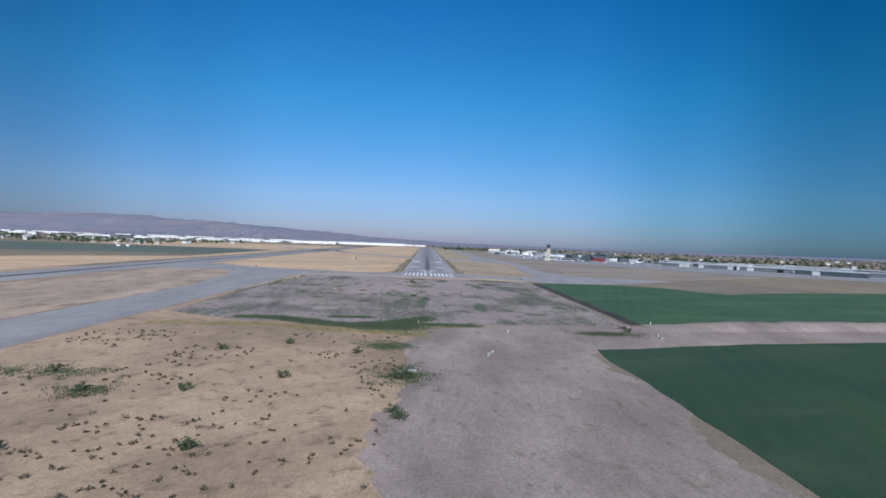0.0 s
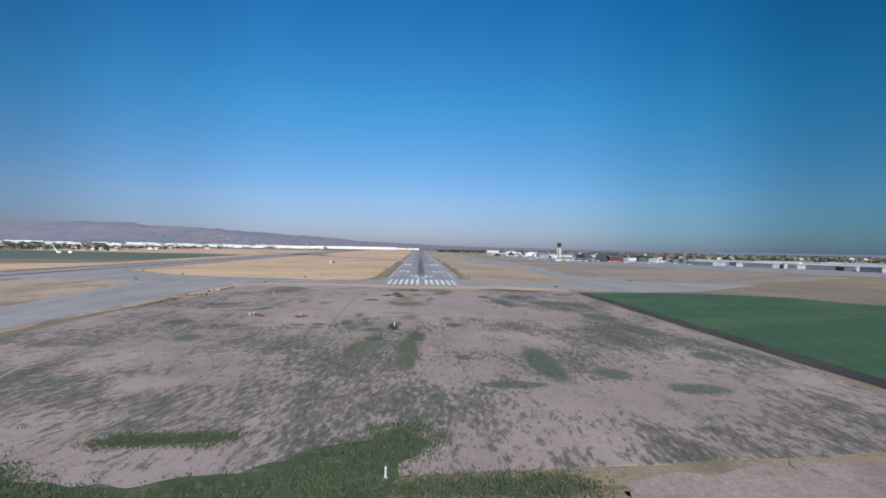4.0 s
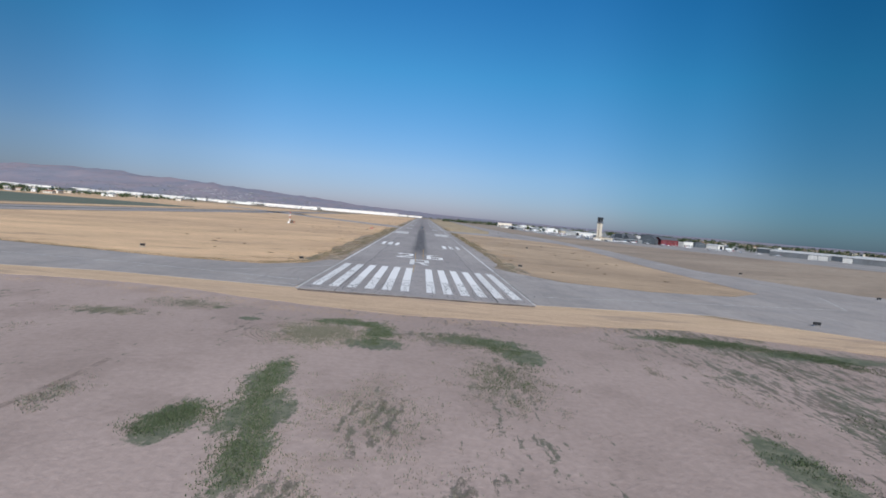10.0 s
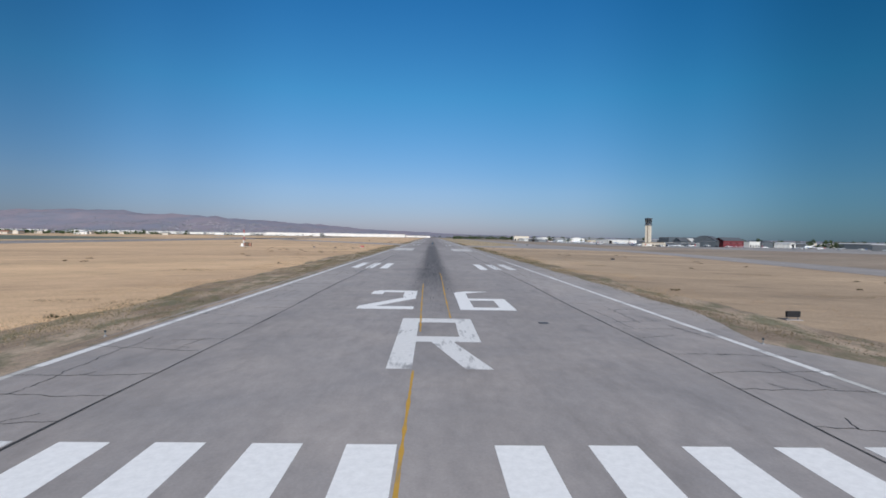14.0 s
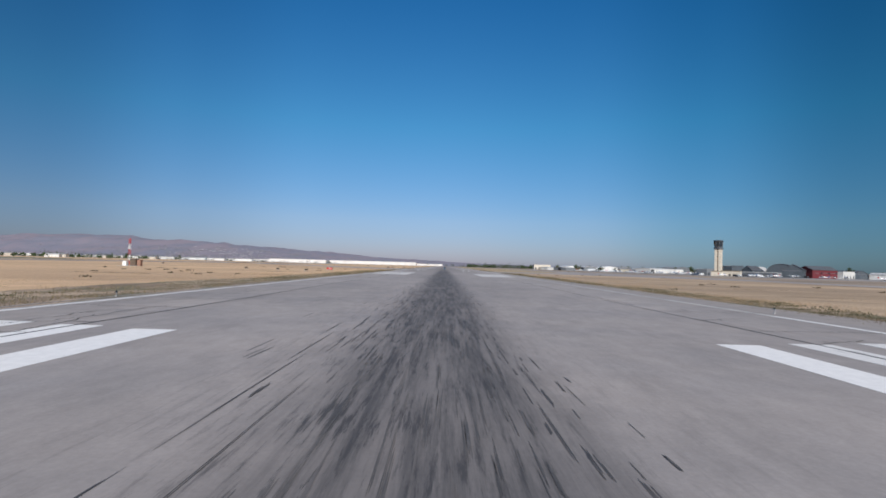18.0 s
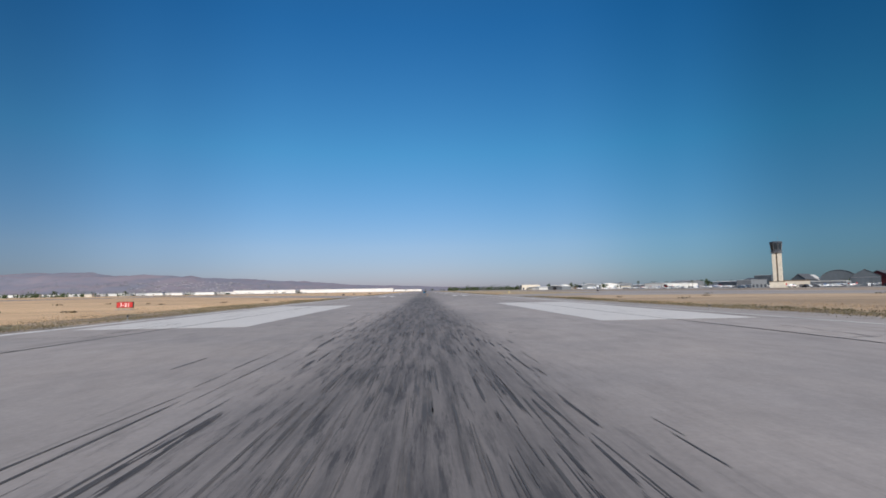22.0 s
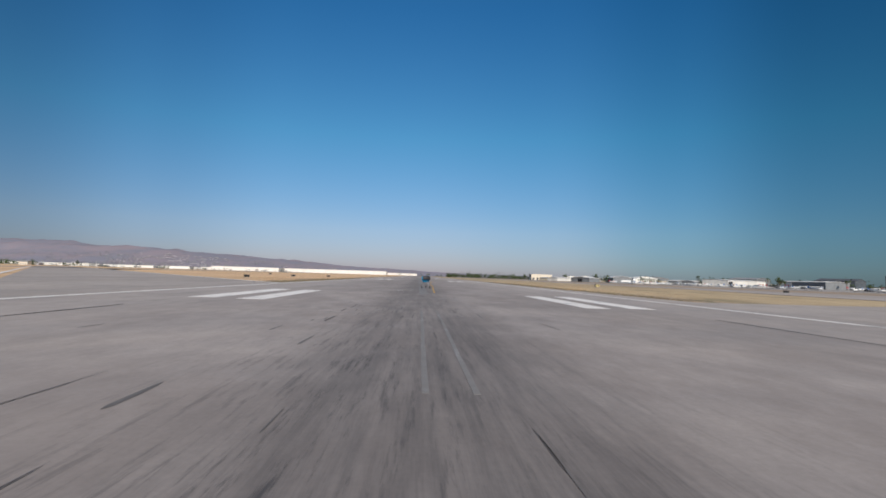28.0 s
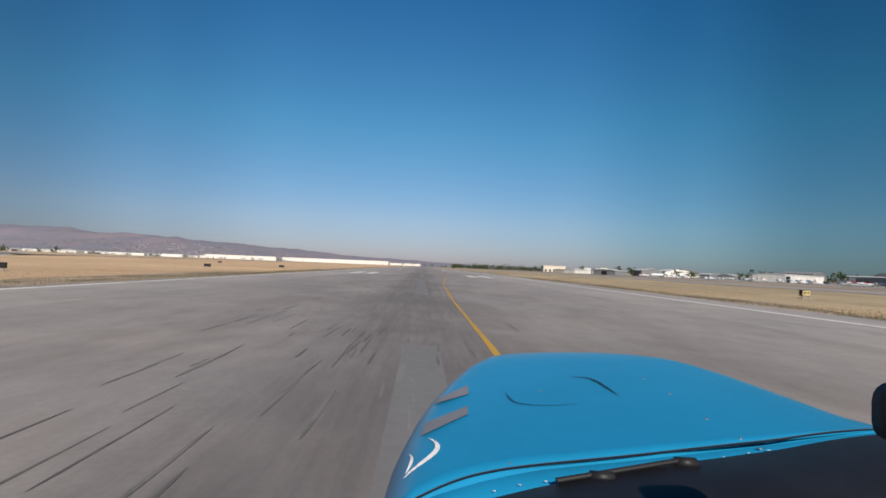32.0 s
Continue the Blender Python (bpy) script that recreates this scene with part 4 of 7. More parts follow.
# ---------------------------------------------------------------- buildings
def gable_hall(w, d, h, rise, wall, roof, door, panels=4, open_door=False, label="", category="hangar", group=""):
    """A metal shed with its gable and sliding doors to the front (-y)."""
    ob = thing("hangar", label, category, group)
    prof = [(-w / 2, 0), (w / 2, 0), (w / 2, h), (0, h + rise), (-w / 2, h)]
    part("wall", prism(prof, d), wall, ob)
    e = 0.5
    k = rise / (w / 2)
    for s in (-1, 1):
        p = [(0, h + rise + 0.02), (s * (w / 2 + e), h - k * e + 0.02), (s * (w / 2 + e), h - k * e + 0.27), (0, h + rise + 0.27)]
        part("roof", prism(p, d + 0.8), roof, ob)
    dw = w * 0.72 / panels
    for i in range(panels):
        x = (i - (panels - 1) / 2) * dw
        if open_door and 0 < i < panels - 1:
            # black panel on the closed wall stands for the shaded interior
            part("doorway", box(dw, 0.3, h * 0.86, x, -d / 2, 0.02), M_BLACK, ob, "black panel standing in for a dark open doorway")
        else:
            part("door_panel", box(dw - 0.08, 0.3, h * 0.86, x, -d / 2 - 0.08 * (i % 2), 0.02, 0.03), door, ob)
    part("door_track", box(w * 0.98, 0.35, 0.35, 0, -d / 2 - 0.12, h * 0.88), M_STEEL, ob)
    return ob


def arch_hall(w, d, h, wall, roof, label="", group=""):
    """A round-roofed hangar, its end wall to the front."""
    ob = thing("hangar", label, "hangar", group)
    n = 14
    arc = [(-w / 2 * math.cos(math.pi * i / n), h * 0.35 + h * 0.65 * math.sin(math.pi * i / n)) for i in range(n + 1)]
    part("wall", prism([(-w / 2, 0)] + arc + [(w / 2, 0)], d), wall, ob)
    outer = [(a * 1.02, b + 0.3) for a, b in arc]
    part("roof", prism(outer + [(a, b + 0.02) for a, b in reversed(arc)], d + 1.0), roof, ob)
    for i in range(4):
        part("door_panel", box(w * 0.16, 0.3, h * 0.5, (i - 1.5) * w * 0.165, -d / 2 - 0.08 * (i % 2), 0.02, 0.03), wall, ob)
    return ob


def long_row(length, d, h, wall, roof, door, bays, label="", group="", open_bay=-1, white=()):
    """A long low row of aeroplane sheds with the doors along its front (-y)."""
    ob = thing("hangar_row", label, "hangar", group)
    prof = [(-d / 2, 0), (d / 2, 0), (d / 2, h), (0, h + 1.0), (-d / 2, h)]
    part("wall", prism(prof, length, "x"), wall, ob)
    for s in (-1, 1):
        p = [(0, h + 1.03), (s * (d / 2 + 0.4), h + 0.03), (s * (d / 2 + 0.4), h + 0.25), (0, h + 1.25)]
        part("roof", prism(p, length + 0.8, "x"), roof, ob)
    bw = length / bays
    for i in range(bays):
        x = (i - (bays - 1) / 2) * bw
        if i == open_bay:
            # the bay's inner shade is a flat black panel, the wall stays shut
            part("doorway", box(bw * 0.8, 0.3, h * 0.82, x, -d / 2, 0.02), M_BLACK, ob, "black panel standing in for a dark open doorway")
        else:
            part("door_panel", box(bw * 0.93, 0.25, h * 0.88, x, -d / 2 - 0.06, 0.02, 0.03), M_WALLW if i in white else door, ob, "white door" if i in white else "")
    return ob


def block(name, w, d, h, wall, label, category="building", group="", openings=0, roof=None):
    """A flat-roofed building with a parapet and dock doors or windows along the front."""
    ob = thing(name, label, category, group)
    part("wall", box(w, d, h, 0, 0, 0, 0.05), wall, ob)
    bm = box(w + 0.3, 0.4, 0.6, 0, -d / 2 + 0.1, h - 0.05)
    part("parapet", bm, roof or wall, ob)
    part("roof", box(w - 0.8, d - 0.8, 0.25, 0, 0, h), M_ROOFW, ob)
    for i in range(openings):
        x = (i - (openings - 1) / 2) * w / openings
        part("dock_door", box(w / openings * 0.45, 0.2, h * 0.4, x, -d / 2 - 0.05, 0.3), M_DARK, ob)
    return ob


def put(ob, x, y, turn=0.0, z=0.0):
    ob.matrix_world = pose(x, y, z, 0, 0, turn)
    return ob


# control tower
def control_tower():
    ob = thing("control_tower", "tall cream control tower with a dark flared glass cab", "tower")
    part("base_block", box(9, 7.5, 4.2, -0.5, -1.2, 0, 0.1), M_CREAM, ob, "low cream base building")
    part("base_roof", box(9.5, 8.0, 0.4, -0.5, -1.2, 4.2), M_SLOT, ob)
    part("core", box(4.9, 4.9, 24.5, 0, 0, 0), M_SLOT, ob, "brown recessed core")
    for sx in (-1, 1):
        for sy in (-1, 1):
            part("corner_pier", box(2.35, 2.35, 24.4, sx * 1.62, sy * 1.62, 0, 0.1), M_CREAM, ob)
    for i in range(5):
        part("slot_window", box(0.6, 5.05, 1.2, 0, 0, 4.5 + i * 4.2), M_GLASS, ob, "narrow dark window")
    part("collar", box(6.2, 6.2, 0.8, 0, 0, 24.4, 0.1), M_STEEL, ob)

    def ring(r, z):
        return [(r * math.cos(math.radians(22.5 + 45 * i)), r * math.sin(math.radians(22.5 + 45 * i)), z) for i in range(8)]

    part("catwalk", loft([ring(4.25, 25.2), ring(4.25, 25.5)]), M_STEEL, ob, "grey steel catwalk")
    for z in (26.0, 26.5):
        a, b = ring(4.2, z), ring(4.15, z)
        bm = bmesh.new()
        va, vb, vc = ([bm.verts.new((p[0], p[1], p[2] + dz)) for p in q] for q, dz in ((a, 0), (b, 0), (a, 0.07)))
        for i in range(8):
            bm.faces.new((va[i], va[(i + 1) % 8], vc[(i + 1) % 8], vc[i]))
            bm.faces.new((vb[i], vb[(i + 1) % 8], vc[(i + 1) % 8], vc[i]))
        part("guard_rail", bm, M_STEEL, ob)
    part("cab_base", loft([ring(3.35, 25.4), ring(3.45, 27.2)]), M_DARK, ob)
    lo, hi = ring(3.4, 27.2), ring(4.0, 31.6)
    for i in range(8):
        j = (i + 1) % 8
        bm = bmesh.new()
        q = [Vector(p) for p in (lo[i], lo[j], hi[j], hi[i])]
        inn = [p + (Vector((0, 0, p.z)) - p).normalized() * 0.08 for p in q]
        vo, vi = [bm.verts.new(p) for p in q], [bm.verts.new(p) for p in inn]
        bm.faces.new(vo)
        bm.faces.new(vi)
        for m in range(4):
            bm.faces.new((vo[m], vo[(m + 1) % 4], vi[(m + 1) % 4], vi[m]))
        part("cab_pane", bm, M_GLASS, ob)
        d = Vector(hi[i]) - Vector(lo[i])
        part("mullion", rod(0.12, 0.12, d.length, *lo[i], n=6, tilt=d.to_track_quat("Z", "Y").to_matrix().to_4x4()), M_STEEL, ob)
    part("cab_roof", loft([ring(4.15, 31.6), ring(4.2, 32.0), ring(3.7, 32.9)]), M_DARK, ob, "dark cab roof")
    part("antenna", rod(0.06, 0.03, 3.2, 1.2, 0.8, 32.9, 6), M_STEEL, ob)
    part("antenna", rod(0.05, 0.03, 2.2, -1.6, 0.4, 32.9, 6), M_STEEL, ob)
    return ob


put(control_tower(), 252.3, 627, -40)

def barn(w, d, h, rise):
    """A long red shed with its doors and windows along the eave side (-y)."""
    ob = thing("hangar", "dull red metal barn hangar with a dark pitched roof", "hangar", "hangars by the tower")
    part("wall", prism([(-d / 2, 0), (d / 2, 0), (d / 2, h), (0, h + rise), (-d / 2, h)], w, "x"), M_WALLR, ob)
    for s in (-1, 1):
        part("roof", prism([(0, h + rise + 0.02), (s * (d / 2 + 0.5), h - 0.2), (s * (d / 2 + 0.5), h + 0.1), (0, h + rise + 0.3)], w + 0.8, "x"), M_ROOFD, ob)
    for k in range(3):
        part("door_panel", box(4.2, 0.2, 5.0, (k - 1) * 9.6, -d / 2 - 0.05, 0.02, 0.03), M_WALLR, ob)
        part("window", box(2.2, 0.12, 1.2, (k - 1) * 9.6 + 4.8, -d / 2 - 0.03, 4.6), M_GLASS, ob, "small dark window")
        part("door_track", box(6.0, 0.25, 0.3, (k - 1) * 9.6, -d / 2 - 0.1, 5.1), M_STEEL, ob)
    return ob


# buildings beside and behind the tower
put(barn(31.0, 16, 8.2, 3.6), 366, 658.5, 14.7)
put(gable_hall(18, 20, 7.6, 5.2, M_WALLB, M_ROOFD, M_WALLB, 4, label="dark gable hangar beside the red barn", group="hangars by the tower"), 341, 655, -40)
put(arch_hall(26, 26, 14.0, M_WALLB, M_ROOFD, "large grey arched hangar with a round roof", "hangars by the tower"), 366, 710, -40)
put(gable_hall(11, 16, 6.2, 4.2, M_WALLG, M_ROOFW, M_WALLG, 3, label="small pale-roofed gable hangar", group="hangars by the tower"), 346, 715, -50)
put(gable_hall(11, 18, 6.6, 4.4, M_WALLB, M_ROOFD, M_WALLB, 4, label="small dark gable hangar behind the tower", group="hangars by the tower"), 328, 702, -61)
put(block("slate_building", 24, 16, 11.5, M_WALLB, "slate flat-roofed building behind the control tower", openings=4), 343, 768, 30)
put(block("terminal_block", 44, 9, 4.2, M_WALLG, "low grey glazed building with a white fascia", openings=9, roof=M_WALLW), 312, 668, -61)
put(block("tower_annex", 17, 7, 4.6, M_CREAM, "low cream annex at the foot of the control tower", openings=5, roof=M_SLOT), 261, 622.5, -40)
put(block("office_block", 26, 12, 6.5, M_WALLG, "low grey office building beside the tower", openings=4), 284, 705, 30)
put(block("white_annex", 24, 12, 7, M_WALLW, "low white metal annex beside the red barn", openings=4), 404, 676, 29)
put(gable_hall(30, 22, 5.6, 3.2, M_WALLB, M_ROOFD, M_WALLB, 4, label="dark slate hangar past the red barn", group="hangars by the tower"), 435, 706, 29)
put(gable_hall(22, 18, 5.0, 1.8, M_WALLG, M_ROOFG, M_WALLB, 5, True, label="low steel hangar with open doors", group="apron hangars"), 492, 706, 36)
put(gable_hall(20, 18, 5.4, 1.6, M_WALLW, M_ROOFW, M_WALLW, 5, True, label="white steel hangar with a dark open bay", group="apron hangars"), 466, 700, 36)

# long shed rows running away along the apron
ROWS = [(470, 522, 62, 14, 6.2, 6, M_WALLG, (4, 5)), (520, 468, 60, 14, 6.2, 6, M_WALLG, (0, 5)), (566, 402, 78, 14, 6.4, 7, M_WALLG, (1,)), (610, 320, 90, 15, 6.6, 8, M_WALLB, (2,)), (520, 560, 90, 14, 6, 8, M_WALLB, ()), (590, 500, 100, 14, 6, 9, M_WALLG, ()), (655, 420, 110, 14, 6, 9, M_WALLB, ()), (700, 330, 110, 14, 6, 9, M_WALLG, ()), (610, 590, 100, 14, 6, 8, M_WALLG, ()), (720, 500, 120, 14, 6, 9, M_WALLG, ()), (560, 640, 110, 14, 6.5, 9, M_WALLB, ()), (680, 590, 120, 14, 6.5, 9, M_WALLG, ()), (800, 430, 130, 14, 6.5, 10, M_WALLB, ()), (780, 560, 120, 14, 6.5, 9, M_WALLG, ())]
for x, y, ln, d, h, bays, wm, wh in ROWS:
    put(long_row(ln, d, h, wm, M_ROOFW, wm, bays, "long low row of grey aircraft sheds with a pale roof", "shed rows", bays - 2 if wh == (1,) else -1, wh), x, y, -52)
put(gable_hall(22, 18, 8, 1.8, M_WALLW, M_ROOFW, M_WALLW, 4, True, label="white hangar with a dark open doorway", group="apron hangars"), 548, 432, 38)
put(block("white_annex", 16, 10, 6.5, M_WALLW, "white metal annex between the sheds"), 600, 372, -52)

# hangars further along the runway
put(long_row(84, 26, 6.2, M_WALLW, M_ROOFW, M_WALLW, 8, "long white hangar with one dark open bay", "far hangars", 0), 335, 952, 33)
put(gable_hall(34, 30, 8.5, 2.0, M_WALLG, M_ROOFG, M_WALLG, 5, label="dark grey hangar beside the long white one", group="far hangars"), 376, 990, 33)
put(long_row(64, 26, 7.2, M_WALLG, M_ROOFW, M_WALLG, 6, "row of grey hangars with white end bays", "far hangars", -1, (0, 1)), 415, 946, -87)
put(gable_hall(38, 40, 10.0, 3.0, M_WALLB, M_ROOFD, M_WALLB, 5, label="big dark hangar beyond the grey row", group="far hangars"), 505, 1015, 33)
random.seed(17)
for k in range(26):
    x, y = 214 + 9 * k + random.uniform(-8, 8), 1075 + (k * 137) % 330
    wall, roof = random.choice(((M_WALLW, M_ROOFW), (M_WALLW, M_ROOFW), (M_WALLG, M_ROOFW), (M_WALLT, M_ROOFG)))
    put(gable_hall(random.uniform(16, 30), random.uniform(16, 30), random.uniform(3.8, 5.2), 1.5, wall, roof, wall, 3, k % 3 == 0, label="small low hangar among parked aeroplanes", group="far hangars"), x, y, random.choice((33, -57)))
put(gable_hall(24, 26, 6.6, 2.2, M_WALLG, M_ROOFW, M_WALLG, 4, label="grey hangar with a pale roof", group="far hangars"), 262, 1085, 0)
put(gable_hall(30, 28, 7, 2.4, M_WALLW, M_ROOFW, M_WALLW, 4, label="white metal gable-roofed hangar", group="far hangars"), 300, 1100, 0)
put(gable_hall(26, 26, 7, 2.2, M_WALLW, M_ROOFW, M_WALLW, 4, True, label="white hangar with an open bay", group="far hangars"), 270, 1255, 0)
put(gable_hall(38, 30, 7.5, 2.6, M_WALLW, M_ROOFW, M_WALLW, 5, label="wide white metal hangar", group="far hangars"), 313, 1473, 0)
put(gable_hall(34, 30, 8, 2.4, M_WALLG, M_ROOFG, M_WALLG, 5, label="plain grey metal hangar", group="far hangars"), 352, 1180, 0)
put(block("cream_building", 42, 24, 11, M_CREAM, "cream flat-roofed building beyond the apron", openings=5), 249, 1465)
put(block("white_shed", 28, 14, 7, M_WALLW, "low white flat-roofed shed", openings=3), 320, 1400)
put(block("white_shed", 36, 16, 7, M_WALLW, "low white flat-roofed shed", openings=3), 410, 1560)

# warehouses at the end of the runway and along the foot of the hills
for x0, x1, y, h in ((-650, -440, 2060, 11.5), (-520, -118, 2300, 12.5), (-135, -7, 2480, 8)):
    put(block("warehouse", x1 - x0, 70, h, M_WAREHOUSE, "very long white tilt-up warehouse past the runway end", "warehouse", "warehouses", 0), (x0 + x1) / 2, y + 35)
random.seed(31)
x0 = -3600.0
while x0 < -680:
    w, h = random.uniform(50, 190), random.uniform(5.5, 8)
    put(block("warehouse", w, 60, h, M_WAREHOUSE, "white warehouse at the foot of the hills", "warehouse", "hill warehouses", 0), x0 + w / 2, 2760 + random.uniform(0, 160), 0, 2.0)
    x0 += w + random.choice((8, 25, 60, 110))
shed = put(block("white_shed", 34, 18, 6.5, M_WAREHOUSE, "white shed among trees at the foot of the hills", "building", "town sheds", 0), -900, 2200)
shed_b = put(block("white_shed", 58, 22, 7.5, M_WALLW, "long white shed at the foot of the hills", "building", "town sheds", 0), -1119, 2240)
for k in range(70):
    y = random.uniform(1900, 2650)
    x = -y * random.uniform(0.22, 0.95)
    copy_thing(shed if k % 3 else shed_b, pose(x, y, -0.1, 0, 0, random.uniform(-25, 25)))


# ---------------------------------------------------------------- parked aeroplanes
def aeroplane(label, paint_mat, trim, scale=1.0, high=True):
    """A single-engined light aeroplane, nose to -y."""
    ob = thing("light_aeroplane", label, "aeroplane", "parked aeroplanes")

    def hoop(y, w, h, z):
        return [(w * math.cos(a) * scale, y * scale, (z + h * math.sin(a)) * scale) for a in np.linspace(0, 2 * math.pi, 12, endpoint=False)]

    part("fuselage", loft([hoop(-2.2, 0.25, 0.28, 1.2), hoop(-1.9, 0.45, 0.45, 1.2), hoop(-0.8, 0.55, 0.5, 1.22), hoop(-0.2, 0.58, 0.72, 1.42), hoop(1.4, 0.56, 0.72, 1.42), hoop(2.6, 0.36, 0.42, 1.42), hoop(5.2, 0.10, 0.16, 1.5)]), paint_mat, ob, smooth=True)
    wz = 2.12 if high else 0.85
    wing = [(-5.3, 0.5), (-5.3, 1.5), (-2.6, 1.75), (2.6, 1.75), (5.3, 1.5), (5.3, 0.5), (2.6, 0.15), (-2.6, 0.15)]
    bm = bmesh.new()
    top = [bm.verts.new((x * scale, y * scale, (wz + 0.09 + abs(x) * 0.03) * scale)) for x, y in wing]
    low = [bm.verts.new((x * scale, y * scale, (wz - 0.05 + abs(x) * 0.03) * scale)) for x, y in wing]
    bm.faces.new(top), bm.faces.new(low)
    for i in range(8):
        bm.faces.new((top[i], top[(i + 1) % 8], low[(i + 1) % 8], low[i]))
    part("wing", bm, paint_mat, ob)
    part("tailplane", box(3.3 * scale, 0.8 * scale, 0.07 * scale, 0, 5.0 * scale, 1.55 * scale), paint_mat, ob)
    fin = [(4.1, 1.5), (5.5, 1.5), (5.7, 2.75), (5.2, 2.75)]
    bm = bmesh.new()
    a, b = ([bm.verts.new((s * 0.05 * scale, y * scale, z * scale)) for y, z in fin] for s in (-1, 1))
    bm.faces.new(a), bm.faces.new(b)
    for i in range(4):
        bm.faces.new((a[i], a[(i + 1) % 4], b[(i + 1) % 4], b[i]))
    part("fin", bm, trim, ob)
    part("windscreen", loft([hoop(-0.75, 0.40, 0.1, 1.72), hoop(-0.15, 0.56, 0.3, 1.86), hoop(0.9, 0.565, 0.28, 1.85)]), M_GLASS, ob)
    part("stripe", box(1.19 * scale, 2.2 * scale, 0.14 * scale, 0, 0.6 * scale, 1.25 * scale), trim, ob)
    part("propeller", box(1.9 * scale, 0.05 * scale, 0.14 * scale, 0, -2.28 * scale, 1.13 * scale), M_BLACK, ob)
    for x, y in ((0, -1.7), (-1.1, 0.9), (1.1, 0.9)):
        leg = part("leg", rod(0.05 * scale, 0.05 * scale, 0.9 * scale, x * 0.8 * scale, y * scale, 0.15 * scale, 6), M_STEEL, ob)
        bm = rod(0.2 * scale, 0.2 * scale, 0.14 * scale, 0, 0, 0, 10, tilt=Matrix.Rotation(math.pi / 2, 4, "Y"))
        bmesh.ops.translate(bm, vec=(x * scale - 0.07 * scale, y * scale, 0.2 * scale), verts=bm.verts)
        part("tyre", bm, M_BLACK, leg)
    return ob


random.seed(11)
first = put(aeroplane("white high-winged light aeroplane parked on the apron", M_PLANE, M_TRIM), 262, 640, 60)
second = put(aeroplane("white low-winged light aeroplane with a red tail", M_PLANE, M_RED, 1.15, False), 300, 620, -70)
for x, y in ((216, 690), (224, 722), (238, 676), (246, 652), (243, 600), (258, 585), (268, 600), (230, 760), (236, 800), (245, 770), (226, 840), (240, 870), (232, 905), (250, 930), (240, 960), (262, 842), (285, 655), (292, 640), (300, 628), (228, 1010), (236, 1040), (226, 1075), (244, 1100), (232, 1150)):
    copy_thing(first if random.random() < 0.6 else second, pose(x, y, 0, 0, 0, random.uniform(-180, 180)))
for i in range(30):
    t = i / 29
    x = np.interp(t, [0, 0.35, 1], [415, 330, 262]) + random.uniform(-14, 20)
    y = np.interp(t, [0, 0.35, 1], [500, 640, 1130]) + random.uniform(-16, 16)
    copy_thing(first if i % 3 else second, pose(x, y, 0, 0, 0, random.uniform(-180, 180)))


for i in range(40):
    x, y = random.uniform(214, 330), random.uniform(690, 1330)
    copy_thing(first if i % 3 else second, pose(x, y, 0, 0, 0, random.uniform(-180, 180)))


def van(label, body, long=5.2):
    """A panel van, nose to -y."""
    ob = thing("van", label, "van", "airport vans")
    bm = prism([(-long / 2, 0.45), (long / 2, 0.45), (long / 2, 2.05), (-long / 2 + 1.5, 2.1), (-long / 2 + 0.75, 1.3), (-long / 2, 1.15)], 1.9, "x")
    bmesh.ops.bevel(bm, geom=list(bm.edges), offset=0.07, segments=2, affect="EDGES")
    part("body", bm, body, ob)
    part("windscreen", box(1.6, 0.06, 0.75, 0, -long / 2 + 1.12, 1.33), M_GLASS, ob).matrix_local = Matrix.Translation((0, 0.0, 0.0))
    for s in (-1, 1):
        part("side_window", box(0.04, 0.9, 0.55, s * 0.955, -long / 2 + 1.9, 1.35), M_GLASS, ob)
        for y in (-long / 2 + 0.9, long / 2 - 0.9):
            bm = rod(0.34, 0.34, 0.24, 0, 0, 0, 14, tilt=Matrix.Rotation(math.pi / 2, 4, "Y"))
            bmesh.ops.translate(bm, vec=(s * 0.86 - 0.12, y, 0.34), verts=bm.verts)
            part("wheel", bm, M_BLACK, ob)
    part("bumper", box(1.8, 0.18, 0.22, 0, -long / 2 - 0.05, 0.42, 0.04), M_DARK, ob)
    return ob


wv = put(van("white panel van parked by the tower", M_PLANE), 262, 612, 40)
dv = put(van("dark van parked beside the hangars", M_DARK, 4.8), 272, 618, 60)
for i, (x, y) in enumerate(((256, 606), (280, 622), (292, 628), (300, 646), (308, 640), (330, 640), (338, 634), (246, 660), (268, 690), (290, 740), (276, 860), (318, 905), (340, 915))):
    copy_thing(dv if i % 3 == 0 else wv, pose(x, y, 0, 0, 0, 30 * i))


